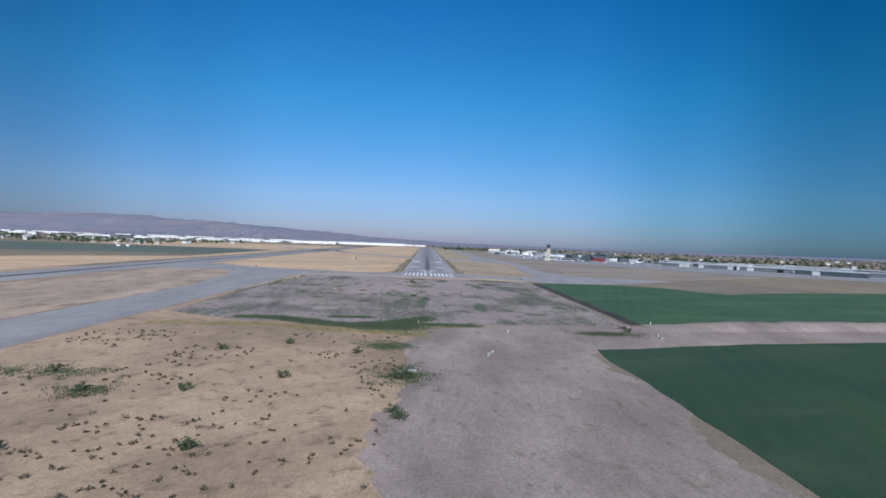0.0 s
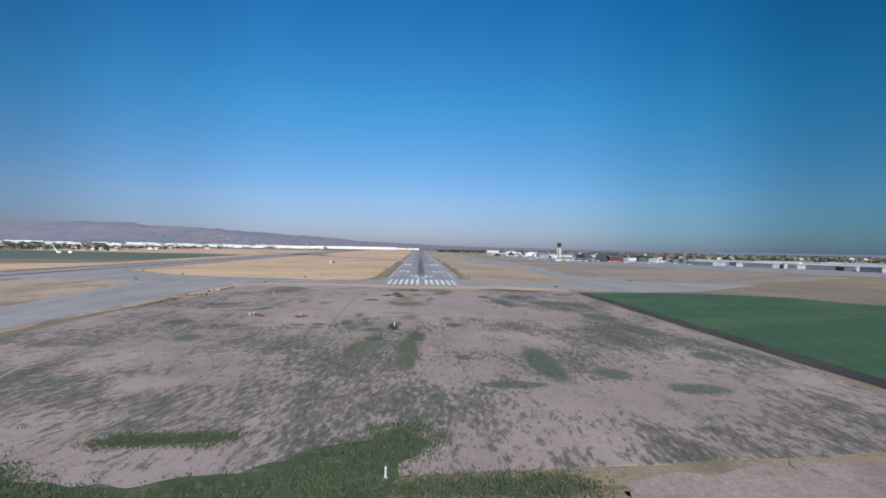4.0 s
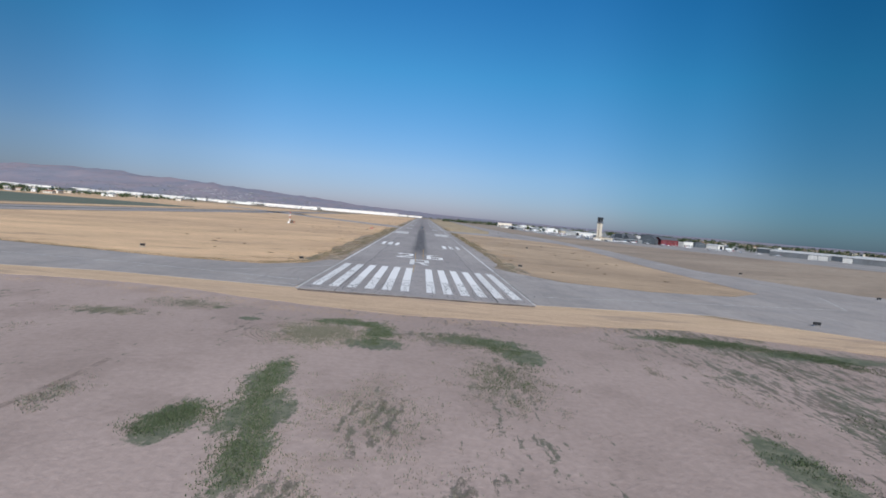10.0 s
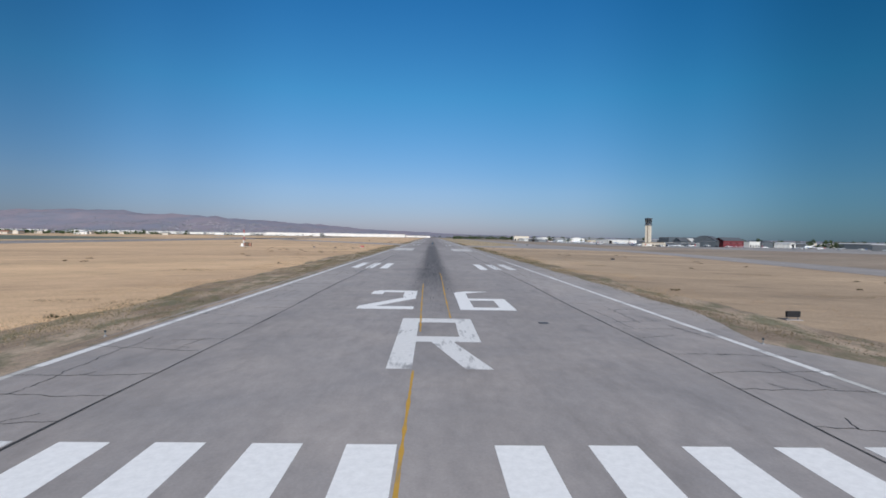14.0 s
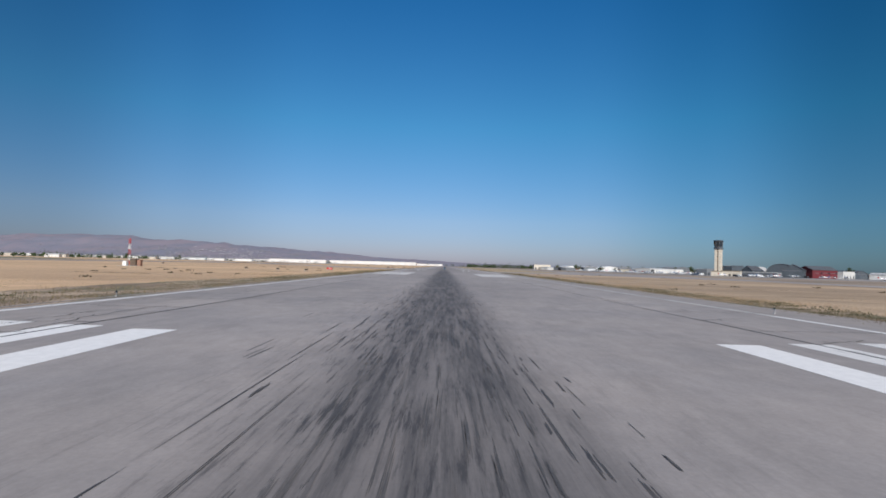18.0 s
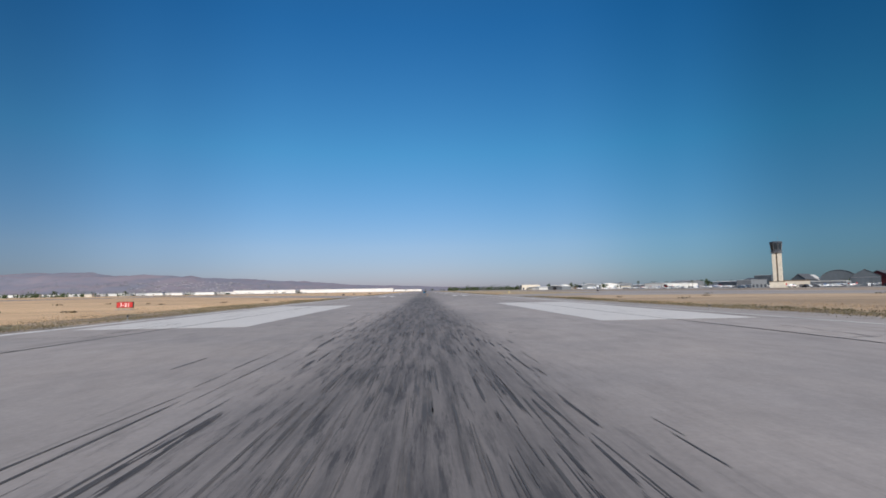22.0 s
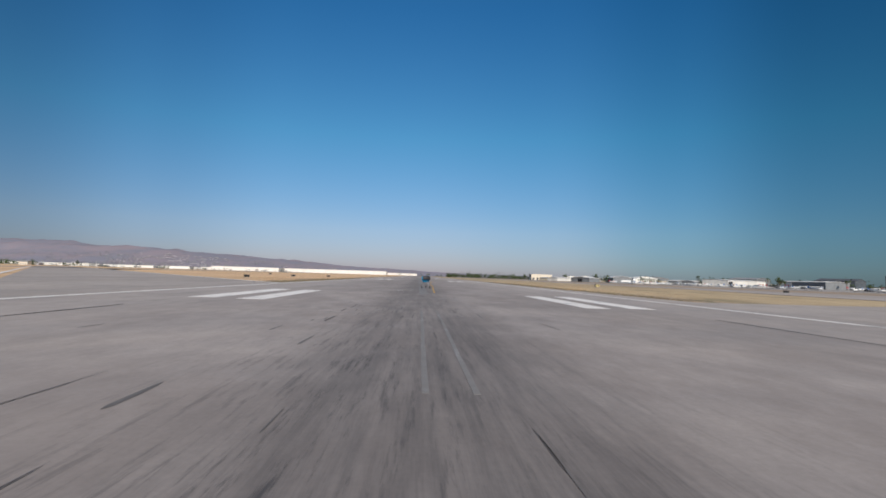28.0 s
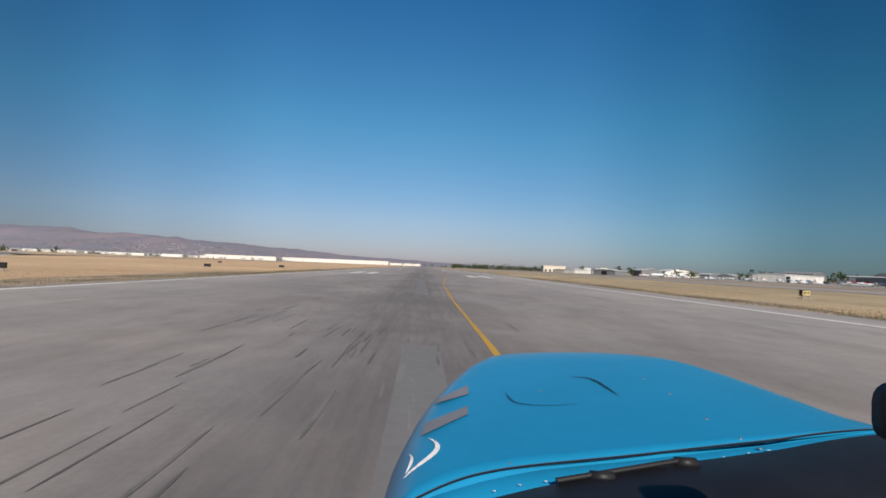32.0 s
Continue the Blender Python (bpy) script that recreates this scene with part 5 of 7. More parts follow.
def jet(label, s):
    """A twin-engined jet with a tall swept tail, nose to -y."""
    ob = thing("jet_aircraft", label, "aircraft")

    def hoop(y, r, z):
        return [(r * math.cos(a) * s, y * s, (z + r * math.sin(a)) * s) for a in np.linspace(0, 2 * math.pi, 14, endpoint=False)]

    part("fuselage", loft([hoop(-9, 0.15, 2.0), hoop(-8.2, 0.7, 2.1), hoop(-6.5, 1.1, 2.2), hoop(5, 1.1, 2.2), hoop(8.5, 0.5, 2.6), hoop(9.5, 0.1, 2.8)]), M_PLANE, ob, smooth=True)
    for name, q, z, th, m in (("wing", [(-1, -1.5), (-9, 3.2), (-9, 4.4), (-1, 2.6), (1, 2.6), (9, 4.4), (9, 3.2), (1, -1.5)], 1.6, 0.25, M_PLANE), ("tailplane", [(0, 8), (-3.6, 9.6), (-3.6, 10.3), (0, 9.6), (3.6, 10.3), (3.6, 9.6)], 6.2, 0.12, M_PLANE)):
        bm = bmesh.new()
        a, b = ([bm.verts.new((x * s, y * s, (z + d) * s)) for x, y in q] for d in (0, th))
        bm.faces.new(a), bm.faces.new(b)
        for i in range(len(q)):
            bm.faces.new((a[i], a[(i + 1) % len(q)], b[(i + 1) % len(q)], b[i]))
        part(name, bm, m, ob)
    bm = bmesh.new()
    a, b = ([bm.verts.new((d * s, y * s, z * s)) for y, z in ((5.2, 3.1), (8.8, 3.0), (10, 6.3), (8.4, 6.3))] for d in (-0.12, 0.12))
    bm.faces.new(a), bm.faces.new(b)
    for i in range(4):
        bm.faces.new((a[i], a[(i + 1) % 4], b[(i + 1) % 4], b[i]))
    part("fin", bm, M_PLANE, ob)
    for sx in (-1, 1):
        part("engine", loft([hoop(3.6, 0.45, 2.9), hoop(4.2, 0.6, 2.9), hoop(7, 0.5, 2.9)]), M_STEEL, ob).matrix_local = Matrix.Translation((sx * 1.75 * s, 0, 0))
    for x, y in ((0, -6), (-1.6, 1.6), (1.6, 1.6)):
        part("leg", rod(0.22 * s, 0.12 * s, 1.5 * s, x * s, y * s, 0, 8), M_STEEL, ob)
    return ob


put(jet("white twin jet with a tall tail parked on the apron", 1.1), 448, 632, -65)
copy_thing(bpy.data.objects["jet_aircraft"], pose(258, 1045, 0, 0, 0, -80))


# ---------------------------------------------------------------- signs, posts, mast
def sign(w, h, face, label, legs=True):
    ob = thing("airfield_sign", label, "sign", "airfield signs")
    z = 0.25 if legs else 0.03
    part("housing", box(w, 0.3, h, 0, 0, z, 0.03), M_BLACK, ob)
    part("face", box(w - 0.12, 0.03, h - 0.12, 0, -0.165, z + 0.06), face, ob)
    for s in (-1, 1):
        part("leg", box(0.08, 0.12, z + 0.02, s * w * 0.38, 0, -0.06), M_STEEL, ob)
    part("pad", box(w + 0.3, 0.7, 0.07, 0, 0, -0.06), M_TAXI, ob)
    return ob


SIGNS = [(-34, 52.8), (35.5, 83), (-79.5, 54), (-90.6, 2.3), (-168.5, 11.8), (-167, 68), (-211, 100), (79, 1), (150, 64), (148, 134), (97, 553.5), (-45, 606), (-38, 637), (65, 217), (-44, 318), (-55, 324), (-69, 333), (-150, 428), (-43.1, 550.6), (-82, 708)]
for x, y in SIGNS:
    put(sign(1.35 if y < 250 or y > 500 else 0.95, 0.6 if y < 250 or y > 500 else 0.42, M_DARK, "dark-backed airfield sign standing in dry grass"), x, y, 180 + random.uniform(-12, 12), 0.0)
red = put(sign(2.2, 0.85, M_RED, "red runway holding sign with white characters 3-21"), -43, 347, 8, 0.0)
txt = bpy.data.curves.new("sign_text", "FONT")
txt.body, txt.size, txt.align_x, txt.extrude = "3-21", 0.78, "CENTER", 0.004
txt.materials.append(M_PIPE)
ob = new("characters", txt)
ob.parent = red
ob.matrix_local = pose(0, -0.19, 0.41, 90)
tagged(ob, "white characters 3-21")

ysign = put(sign(1.15, 0.72, M_SIGNY, "yellow taxiway sign with black bars on a deep black housing"), 48, 559, 6, 0.0)
part("side_cheek", box(0.05, 0.45, 0.72, -0.6, 0.05, 0.25, 0.01), M_BLACK, ysign, "black side plate")
for bx, bw in ((-0.27, 0.2), (0.04, 0.14), (0.3, 0.17)):
    part("bar", box(bw, 0.01, 0.34, bx, -0.188, 0.45), M_BLACK, ysign, "black bar of unreadable writing")


def helicopter(label):
    """A small parked helicopter, nose to -y."""
    ob = thing("helicopter", label, "helicopter")

    def hoop(y, w, h, z):
        return [(w * math.cos(a), y, z + h * math.sin(a)) for a in np.linspace(0, 2 * math.pi, 12, endpoint=False)]

    part("cabin", loft([hoop(-2.1, 0.15, 0.2, 1.0), hoop(-1.6, 0.6, 0.6, 1.15), hoop(-0.6, 0.8, 0.85, 1.35), hoop(0.7, 0.75, 0.85, 1.4), hoop(1.7, 0.3, 0.4, 1.6), hoop(5.6, 0.1, 0.12, 1.8)]), M_DARK, ob, "dark painted cabin and tail boom", smooth=True)
    part("windscreen", loft([hoop(-2.05, 0.2, 0.22, 1.1), hoop(-1.5, 0.63, 0.5, 1.35), hoop(-0.7, 0.81, 0.55, 1.6)]), M_GLASS, ob, smooth=True)
    part("mast", rod(0.1, 0.08, 0.75, 0, 0.3, 2.1, 8), M_STEEL, ob)
    for k in range(2):
        part("rotor_blade", box(0.26, 5.0, 0.04, 0, 0, 0), M_DARK, ob, "", pose(0, 0.3, 2.83, 0, 0, 70 + 180 * k) @ Matrix.Translation((0, 2.5, 0)))
    part("tail_fin", box(0.06, 0.6, 1.3, 0, 5.5, 1.4, 0.02), M_DARK, ob)
    part("tail_rotor", box(0.04, 0.12, 1.2, 0.2, 5.5, 1.3), M_STEEL, ob)
    for sx in (-1, 1):
        skid_bar = part("skid_bar", box(0.09, 3.0, 0.08, sx * 0.95, -0.2, 0.0, 0.02), M_STEEL, ob)
        for y in (-1.0, 0.6):
            part("strut", box(0.07, 0.07, 0.7, sx * 0.85, y, 0.06), M_STEEL, skid_bar)
    return ob


put(helicopter("small dark helicopter parked on the apron"), 229, 740, 75)


def tilted_antenna(label):
    """A white landing-aid array leaning over its hut."""
    ob = thing("antenna_array", label, "antenna")
    part("boom", box(1.6, 0.5, 10.5, 0, 0, 0, 0.1), M_PIPE, ob, "white leaning boom", pose(-2.2, 0, 0.8, 0, -32, 0))
    part("brace", rod(0.15, 0.12, 6.5, 1.6, 0, 0.2, 8, tilt=Matrix.Rotation(-0.25, 4, "Y")), M_STEEL, ob)
    part("hut", box(6, 4, 2.8, -0.5, 0, 0, 0.08), M_PIPE, ob, "white equipment hut")
    part("hut_roof", box(6.4, 4.4, 0.2, -0.5, 0, 2.8), M_STEEL, ob)
    part("second_hut", box(5, 4, 3.2, 15, 1, 0, 0.08), M_PIPE, ob, "white equipment hut")
    return ob


put(tilted_antenna("white leaning antenna array beside two white huts"), -597, 577, 20, -0.15)


def edge_light():
    ob = thing("edge_light", "small runway edge light on a short stem", "light", "runway edge lights")
    part("base", rod(0.14, 0.12, 0.06, 0, 0, -0.03, 10), M_STEEL, ob)
    part("stem", rod(0.03, 0.03, 0.28, 0, 0, 0.02, 8), M_STEEL, ob)
    part("lens", rod(0.08, 0.05, 0.13, 0, 0, 0.29, 10), M_GLASS, ob)
    return ob


lamp = put(edge_light(), -24.6, 10)
for k in range(1, 16):
    copy_thing(lamp, pose(-24.6, 10 + 60.96 * k, -0.03))
for k in range(16):
    copy_thing(lamp, pose(24.6, 10 + 60.96 * k, 0))


def post(label):
    ob = thing("marker_post", label, "post", "marker posts")
    part("pipe", rod(0.10, 0.10, 1.05, 0, 0, 0, 10), M_PIPE, ob)
    part("cap", rod(0.12, 0.09, 0.12, 0, 0, 1.04, 10), M_PIPE, ob)
    part("collar", rod(0.3, 0.26, 0.12, 0, 0, -0.02, 10), M_CONCRETE, ob)
    return ob


pst = put(post("short white pipe post standing in weeds"), -8.6, -150.0, 0, -0.1)
for x, y in ((-55.4, -132.6), (-54.2, -132.2), (-38.9, -134.6), (-67.4, -63), (-4.7, -247), (77.7, -262.6), (88, -233), (-101, -16), (26, -262)):
    copy_thing(pst, pose(x, y, -0.1))

mast = put(thing("weather_mast", "red and white lattice mast with equipment huts", "mast"), -109.2, 332, 0, -0.07)
for i in range(5):
    bm = bmesh.new()
    z0 = i * 1.9
    w0 = 0.34 - i * 0.03
    for sx, sy in ((-1, -1), (1, -1), (1, 1), (-1, 1)):
        rod(0.045, 0.045, 1.9, sx * w0, sy * w0, z0, 6, bm)
        d = Vector((-sy * 2 * w0 if sx == sy else 0, 0 if sx == sy else -sy * 2 * w0, 1.9))
        rod(0.03, 0.03, d.length, sx * w0, sy * w0, z0, 5, bm, d.to_track_quat("Z", "Y").to_matrix().to_4x4())
    part("lattice_section", bm, M_RED if i % 2 == 0 else M_PIPE, mast, "red lattice" if i % 2 == 0 else "white lattice")
part("equipment_hut", box(1.9, 2.2, 2.3, 1.7, 0.4, 0, 0.05), M_BARK, mast, "dark brown equipment hut")
part("equipment_hut", box(1.2, 1.4, 2.2, 3.6, 0.2, 0, 0.05), M_TILE, mast, "red-brown equipment cabinet")
part("equipment_hut", box(1.3, 1.3, 1.7, -0.3, -1.6, 0, 0.05), M_PIPE, mast, "white equipment box")
part("hut_roof", box(2.2, 2.6, 0.15, 1.7, 0.4, 2.3), M_STEEL, mast)
part("pad", box(7, 5, 0.1, 0.6, 0, -0.02), M_CONCRETE, mast)


# ---------------------------------------------------------------- plants
def leaves(centres, size, rng, per=1):
    """Small leaf quads round given centres: verts, faces."""
    k = len(centres) * per
    c = np.repeat(np.asarray(centres), per, 0)
    a, b = rng.normal(size=(k, 3)), rng.normal(size=(k, 3))
    a /= np.linalg.norm(a, axis=1)[:, None]
    b -= a * (a * b).sum(1)[:, None]
    b /= np.linalg.norm(b, axis=1)[:, None]
    s = size * rng.uniform(0.6, 1.3, (k, 1))
    v = np.stack([c - a * s, c + b * s * 0.6, c + a * s, c - b * s * 0.6], 1).reshape(-1, 3)
    return v.tolist(), [(4 * i, 4 * i + 1, 4 * i + 2, 4 * i + 3) for i in range(k)]


def tree(seed, h, label, wide=0.42, material=None):
    """A tapered trunk with limbs and an uneven crown of leaf clumps."""
    rng = np.random.default_rng(seed)
    ob = thing("tree", label, "tree", "airfield trees")
    bm = rod(h * 0.035, h * 0.018, h * 0.5, 0, 0, 0, 8)
    tips = []
    for i in range(7):
        az, up = rng.uniform(0, 6.28), rng.uniform(0.5, 1.1)
        d = Vector((math.cos(az) * math.cos(up), math.sin(az) * math.cos(up), math.sin(up)))
        ln = h * rng.uniform(0.2, 0.36)
        z0 = h * rng.uniform(0.28, 0.48)
        rod(h * 0.014, h * 0.004, ln, 0, 0, z0, 6, bm, d.to_track_quat("Z", "Y").to_matrix().to_4x4())
        tips.append(np.array((0, 0, z0)) + np.array(d) * ln)
    part("trunk", bm, M_BARK, ob)
    cs = []
    for _ in range(26):
        base = tips[rng.integers(7)] if rng.random() < 0.6 else np.array((0, 0, h * rng.uniform(0.5, 0.85)))
        p = base + rng.normal(size=3) * (h * wide * 0.4, h * wide * 0.4, h * 0.12)
        cs += (p + rng.normal(size=(18, 3)) * h * 0.055).tolist()
    cs = [c for c in cs if c[2] > h * 0.18]
    ob2 = new("crown", mesh_of("crown", *leaves(cs, h * 0.05, rng), material or M_TREE))
    ob2.parent = ob
    return ob


trees = [put(tree(i, h, lab, w), x, y) for i, (h, lab, w, x, y) in enumerate(((9, "round dark green tree among the hangars", 0.5, 271, 1033), (12, "tall dark green tree behind the hangars", 0.4, 430, 700), (7, "low bushy green tree", 0.6, 360, 690)))]
rng = np.random.default_rng(5)
for i in range(130):
    zone = i % 4
    if zone == 0:
        x, y = rng.uniform(240, 520), rng.uniform(900, 1650)
    elif zone == 1:
        x, y = rng.uniform(-1500, -640), rng.uniform(760, 1500)
    elif zone == 2:
        x, y = rng.uniform(640, 1900), rng.uniform(560, 1800)
    else:
        x, y = rng.uniform(450, 800), rng.uniform(620, 1000)
    copy_thing(trees[i % 3], Matrix.Translation((x, y, -0.15)) @ Matrix.Rotation(rng.uniform(0, 6.28), 4, "Z"))


def palm(label):
    ob = thing("palm_tree", label, "palm tree", "palms")
    part("trunk", rod(0.28, 0.18, 9, 0, 0, 0, 8), M_BARK, ob)
    bm = bmesh.new()
    for i in range(22):
        a, droop = i * 2.4, 0.2 + (i % 5) * 0.28
        prev = None
        for j in range(6):
            r, z = j * 0.42, 9 + 0.8 * math.sin(j * 0.6) - droop * j * j * 0.11
            c, sd = Vector((math.cos(a) * r, math.sin(a) * r, z)), Vector((-math.sin(a), math.cos(a), 0)) * (0.28 - 0.04 * j)
            pair = (bm.verts.new(c - sd), bm.verts.new(c + sd))
            if prev:
                bm.faces.new((prev[0], prev[1], pair[1], pair[0]))
            prev = pair
    part("fronds", bm, M_TREE, ob)
    return ob


pm = put(palm("tall palm with a shaggy green head"), 269, 905)
for x, y in ((338, 905), (352, 1000), (418, 905), (460, 830), (560, 700), (620, 660)):
    copy_thing(pm, pose(x, y, -0.1, 0, 0, x))


def wood(name, label, n, xr, yr, hr, seed):
    """A far belt of trees as one mass of leaf clumps."""
    r = np.random.default_rng(seed)
    cs = []
    for _ in range(n):
        x, y, h = r.uniform(*xr), r.uniform(*yr), r.uniform(*hr)
        k = 22
        cs += np.stack([x + r.normal(size=k) * h * 0.32, y + r.normal(size=k) * h * 0.32, np.abs(r.normal(0.45, 0.25, k)) * h], 1).tolist()
    ob = new(name, mesh_of(name, *leaves(cs, 1.5, r, 2), M_TREE))
    return tagged(ob, label, "trees", kind="stuff")


wood("tree_belt", "dark belt of trees beyond the runway", 90, (70, 290), (1650, 1760), (7, 13), 1)
wood("tree_belt", "scattered suburban trees on the plain", 420, (450, 3200), (900, 2600), (6, 12), 2)
wood("tree_belt", "line of trees below the hills", 560, (-3200, -550), (2250, 2730), (3.5, 8.5), 3)
wood("tree_belt", "dark trees among the houses of a far town", 520, (-1800, -640), (780, 1500), (5, 10), 6)
wood("tree_belt", "trees behind the hangars", 170, (440, 1300), (640, 1250), (5, 10), 7)
wood("tree_belt", "trees along the far side of the plain", 260, (-400, 3800), (2300, 3000), (7, 13), 4)


r = np.random.default_rng(77)
cs = []
while len(cs) < 9000:
    x, y = r.normal(-1500, 560), r.uniform(2980, 3600)
    if noise.noise(Vector((x / 160, y / 160, 1.5))) < -0.05:
        continue
    h = r.uniform(4, 9)
    cs += np.stack([x + r.normal(size=9) * 5, y + r.normal(size=9) * 5, hill_height(x, y) + np.abs(r.normal(0.4, 0.3, 9)) * h], 1).tolist()
town = []
for _ in range(420):
    y = r.uniform(1850, 2680)
    x, h = -y * r.uniform(0.2, 1.1), r.uniform(4, 8.5)
    town += np.stack([x + r.normal(size=10) * 6, y + r.normal(size=10) * 3, np.clip(r.normal(0.45, 0.25, 10), 0.05, 1) * h], 1).tolist()
tagged(new("town_trees", mesh_of("town_trees", *leaves(town, 2.0, r, 1), M_TOWNTREE)), "dark haze-tinted trees among the sheds at the foot of the hills", "trees", kind="stuff")
tagged(new("hill_trees", mesh_of("hill_trees", *leaves(cs, 2.2, r, 1), M_HAZETREE)), "grey-green trees with painted haze scattered over the foothills", "trees", kind="stuff")


def house(w, d, h, wall, roof, label):
    ob = thing("house", label, "house", "far houses")
    part("wall", prism([(-d / 2, 0), (d / 2, 0), (d / 2, h), (0, h + 1.6), (-d / 2, h)], w, "x"), wall, ob)
    for s in (-1, 1):
        part("roof", prism([(0, h + 1.62), (s * (d / 2 + 0.5), h - 0.15), (s * (d / 2 + 0.5), h + 0.1), (0, h + 1.9)], w + 0.8, "x"), roof, ob)
    for i in range(3):
        part("window", box(1.4, 0.15, 1.1, (i - 1) * w * 0.3, -d / 2 - 0.03, 1.1), M_GLASS, ob)
    return ob


homes = [put(house(16, 10, 3.6, M_STUCCO, M_TILE, "stucco house with a tiled roof"), -660, 840), put(house(22, 12, 4.4, M_WALLW, M_ROOFW, "white shed with a pale roof"), -720, 880), put(house(14, 9, 5.2, M_STUCCO, M_ROOFG, "two-storey house with a grey roof"), -800, 930),
         put(house(13, 8, 3.0, M_HAZEWALL, M_HAZEROOF, "pale house in the hillside town with haze painted into its colours"), -1500, 3100, 0, hill_height(-1500, 3100) - 1.5)]
for i in range(265):
    if i < 55:
        x, y, z = rng.uniform(-1500, -640), rng.uniform(760, 1500), -0.1
    elif i < 115:
        x, y, z = rng.uniform(560, 2300), rng.uniform(640, 2100), -0.1
    else:
        y = rng.uniform(3000, 3650)
        x = rng.normal(-1330, 200) * y / 3300
        z = hill_height(x, y) - 1.5
    copy_thing(homes[(0, 2, 3, 2, 1)[i % 5] if i < 55 else (0, 3, 2, 3, 1)[i % 5] if i < 115 else 3], Matrix.Translation((x, y, z)) @ Matrix.Rotation(rng.choice((0, 0.3, 1.57, 1.2)), 4, "Z"))


def tufts(spots, rng, blades, height, spread):
    """Upright grass blades round many spots (x, y, size): verts, faces."""
    sp = np.repeat(np.asarray(spots, float), blades, 0)
    k = len(sp)
    s = sp[:, 2]
    base = sp[:, :2] + rng.normal(size=(k, 2)) * (spread * s)[:, None]
    az, lean = rng.uniform(0, 6.28, k), rng.uniform(0.3, 2.2, k)
    h, w = height * s * rng.uniform(0.5, 1.3, k), 0.07 * s * rng.uniform(0.6, 1.4, k)
    side = np.stack([-np.sin(az), np.cos(az)], 1) * w[:, None]
    tip = base + np.stack([np.cos(az), np.sin(az)], 1) * (lean * h)[:, None]
    z0 = np.full(k, -0.12)
    v = np.stack([np.c_[base - side, z0], np.c_[base + side, z0], np.c_[tip, h]], 1).reshape(-1, 3)
    return v.tolist(), [(3 * i, 3 * i + 1, 3 * i + 2) for i in range(k)]


def growth(name, label, spots, material, blades=14, height=0.5, spread=0.55, seed=0):
    r = np.random.default_rng(seed)
    return tagged(new(name, mesh_of(name, *tufts(spots, r, blades, height, spread), material)), label, "plants", kind="stuff")


def patch(r, n, x, y, rx, ry, lo, hi):
    q = r.normal(size=(n, 2)) * (rx * 0.5, ry * 0.5) + (x, y)
    return np.c_[q, r.uniform(lo, hi, n)].tolist()


def mat_along(r, n, line, width, lo, hi):
    """Plants crowded along a bent line of points."""
    t = r.uniform(0, len(line) - 1, n)
    xs, ys = (np.interp(t, range(len(line)), [p[k] for p in line]) for k in (0, 1))
    return np.c_[xs + r.normal(size=n) * width, ys + r.normal(size=n) * width, r.uniform(lo, hi, n)].tolist()


r = np.random.default_rng(21)
green = mat_along(r, 250, [(-13.2, -46), (-12.6, -52), (-11.5, -58), (-10.3, -64), (-10, -68)], 0.9, 0.35, 0.75)
green += mat_along(r, 200, [(-22.6, -80), (-20, -81.5)], 1.1, 0.35, 0.75) + mat_along(r, 130, [(-17.4, -62), (-15.8, -58.5)], 0.9, 0.35, 0.7) + mat_along(r, 50, [(-12.6, -91), (-12.4, -88.6)], 0.35, 0.35, 0.7)
green += mat_along(r, 300, [(-13, -26.5), (-9, -25), (-5, -26.5), (-4.4, -31), (-5, -36)], 1.2, 0.25, 0.5) + mat_along(r, 130, [(6, -30.5), (13, -36)], 1.5, 0.3, 0.6)
green += mat_along(r, 420, [(38, -21.4), (44, -21.6), (54.5, -25), (60, -31)], 1.5, 0.4, 0.8)
for x, y, rx, ry in ((-22.9, -146.5, 2, 3), (-30, -149, 2.5, 2.5), (-14.8, -157.5, 3, 3), (-56, -114, 3, 4), (-76, -103, 6, 5), (9, -46, 5, 6), (-3, -166, 4, 12), (-57, -154, 5, 4), (-32, -183, 4, 6), (-13.6, -171, 4, 5), (28, -62, 3, 7), (45, -57, 7, 6)):
    green += patch(r, int(22 * rx * ry / 10), x, y, rx, ry, 0.35, 0.8)
growth("green_weeds", "low green weed mats on bare dirt", green, M_WEED, 26, 0.09, 0.8, 1)
grey = patch(r, 1700, -6, -93, 7, 8, 0.3, 0.6)
for x, y, rx, ry, n in ((-12, -33, 5, 5.5, 900), (-33, -20, 6, 4, 160), (4, -31, 7, 4, 160), (33, -75, 4, 10, 160), (-7.5, -79, 5, 4, 170), (-7, -70, 4, 5, 140), (-3, -58, 6, 9, 260), (3, -75, 2.5, 10, 120), (9, -48, 5, 10, 240), (-9.6, -97, 3, 2, 70), (-15.5, -83, 1.4, 1.4, 26), (-12, -82.9, 0.6, 0.6, 12), (-12, -71.8, 0.8, 1, 14), (-26.8, -57, 1.4, 3.6, 60),
                        (-38.6, -54, 2.2, 2, 60), (-43.3, -58, 1.8, 1.5, 50), (-47.8, -90, 2, 6.5, 130), (-38.7, -95, 3, 6, 130), (-40, -28.5, 7, 2.4, 150), (-4, -131, 3, 8, 200), (-9.6, -122.3, 4.4, 1.2, 80), (-21.5, -128, 2, 6, 70), (-18, -136, 2, 5, 60), (-23.2, -142, 2, 5, 60), (-17, -147, 2.4, 5, 80), (-20.5, -153, 2.4, 4, 60), (-14.5, -134, 1.2, 4, 30), (-36, -150, 3, 3, 50), (-30.5, -154.5, 3, 3, 50), (-58, -117, 2, 4, 50), (-55, -111, 2, 4, 50), (-61.5, -119, 2, 3, 40)):
    grey += patch(r, n, x, y, rx, ry, 0.3, 0.65)
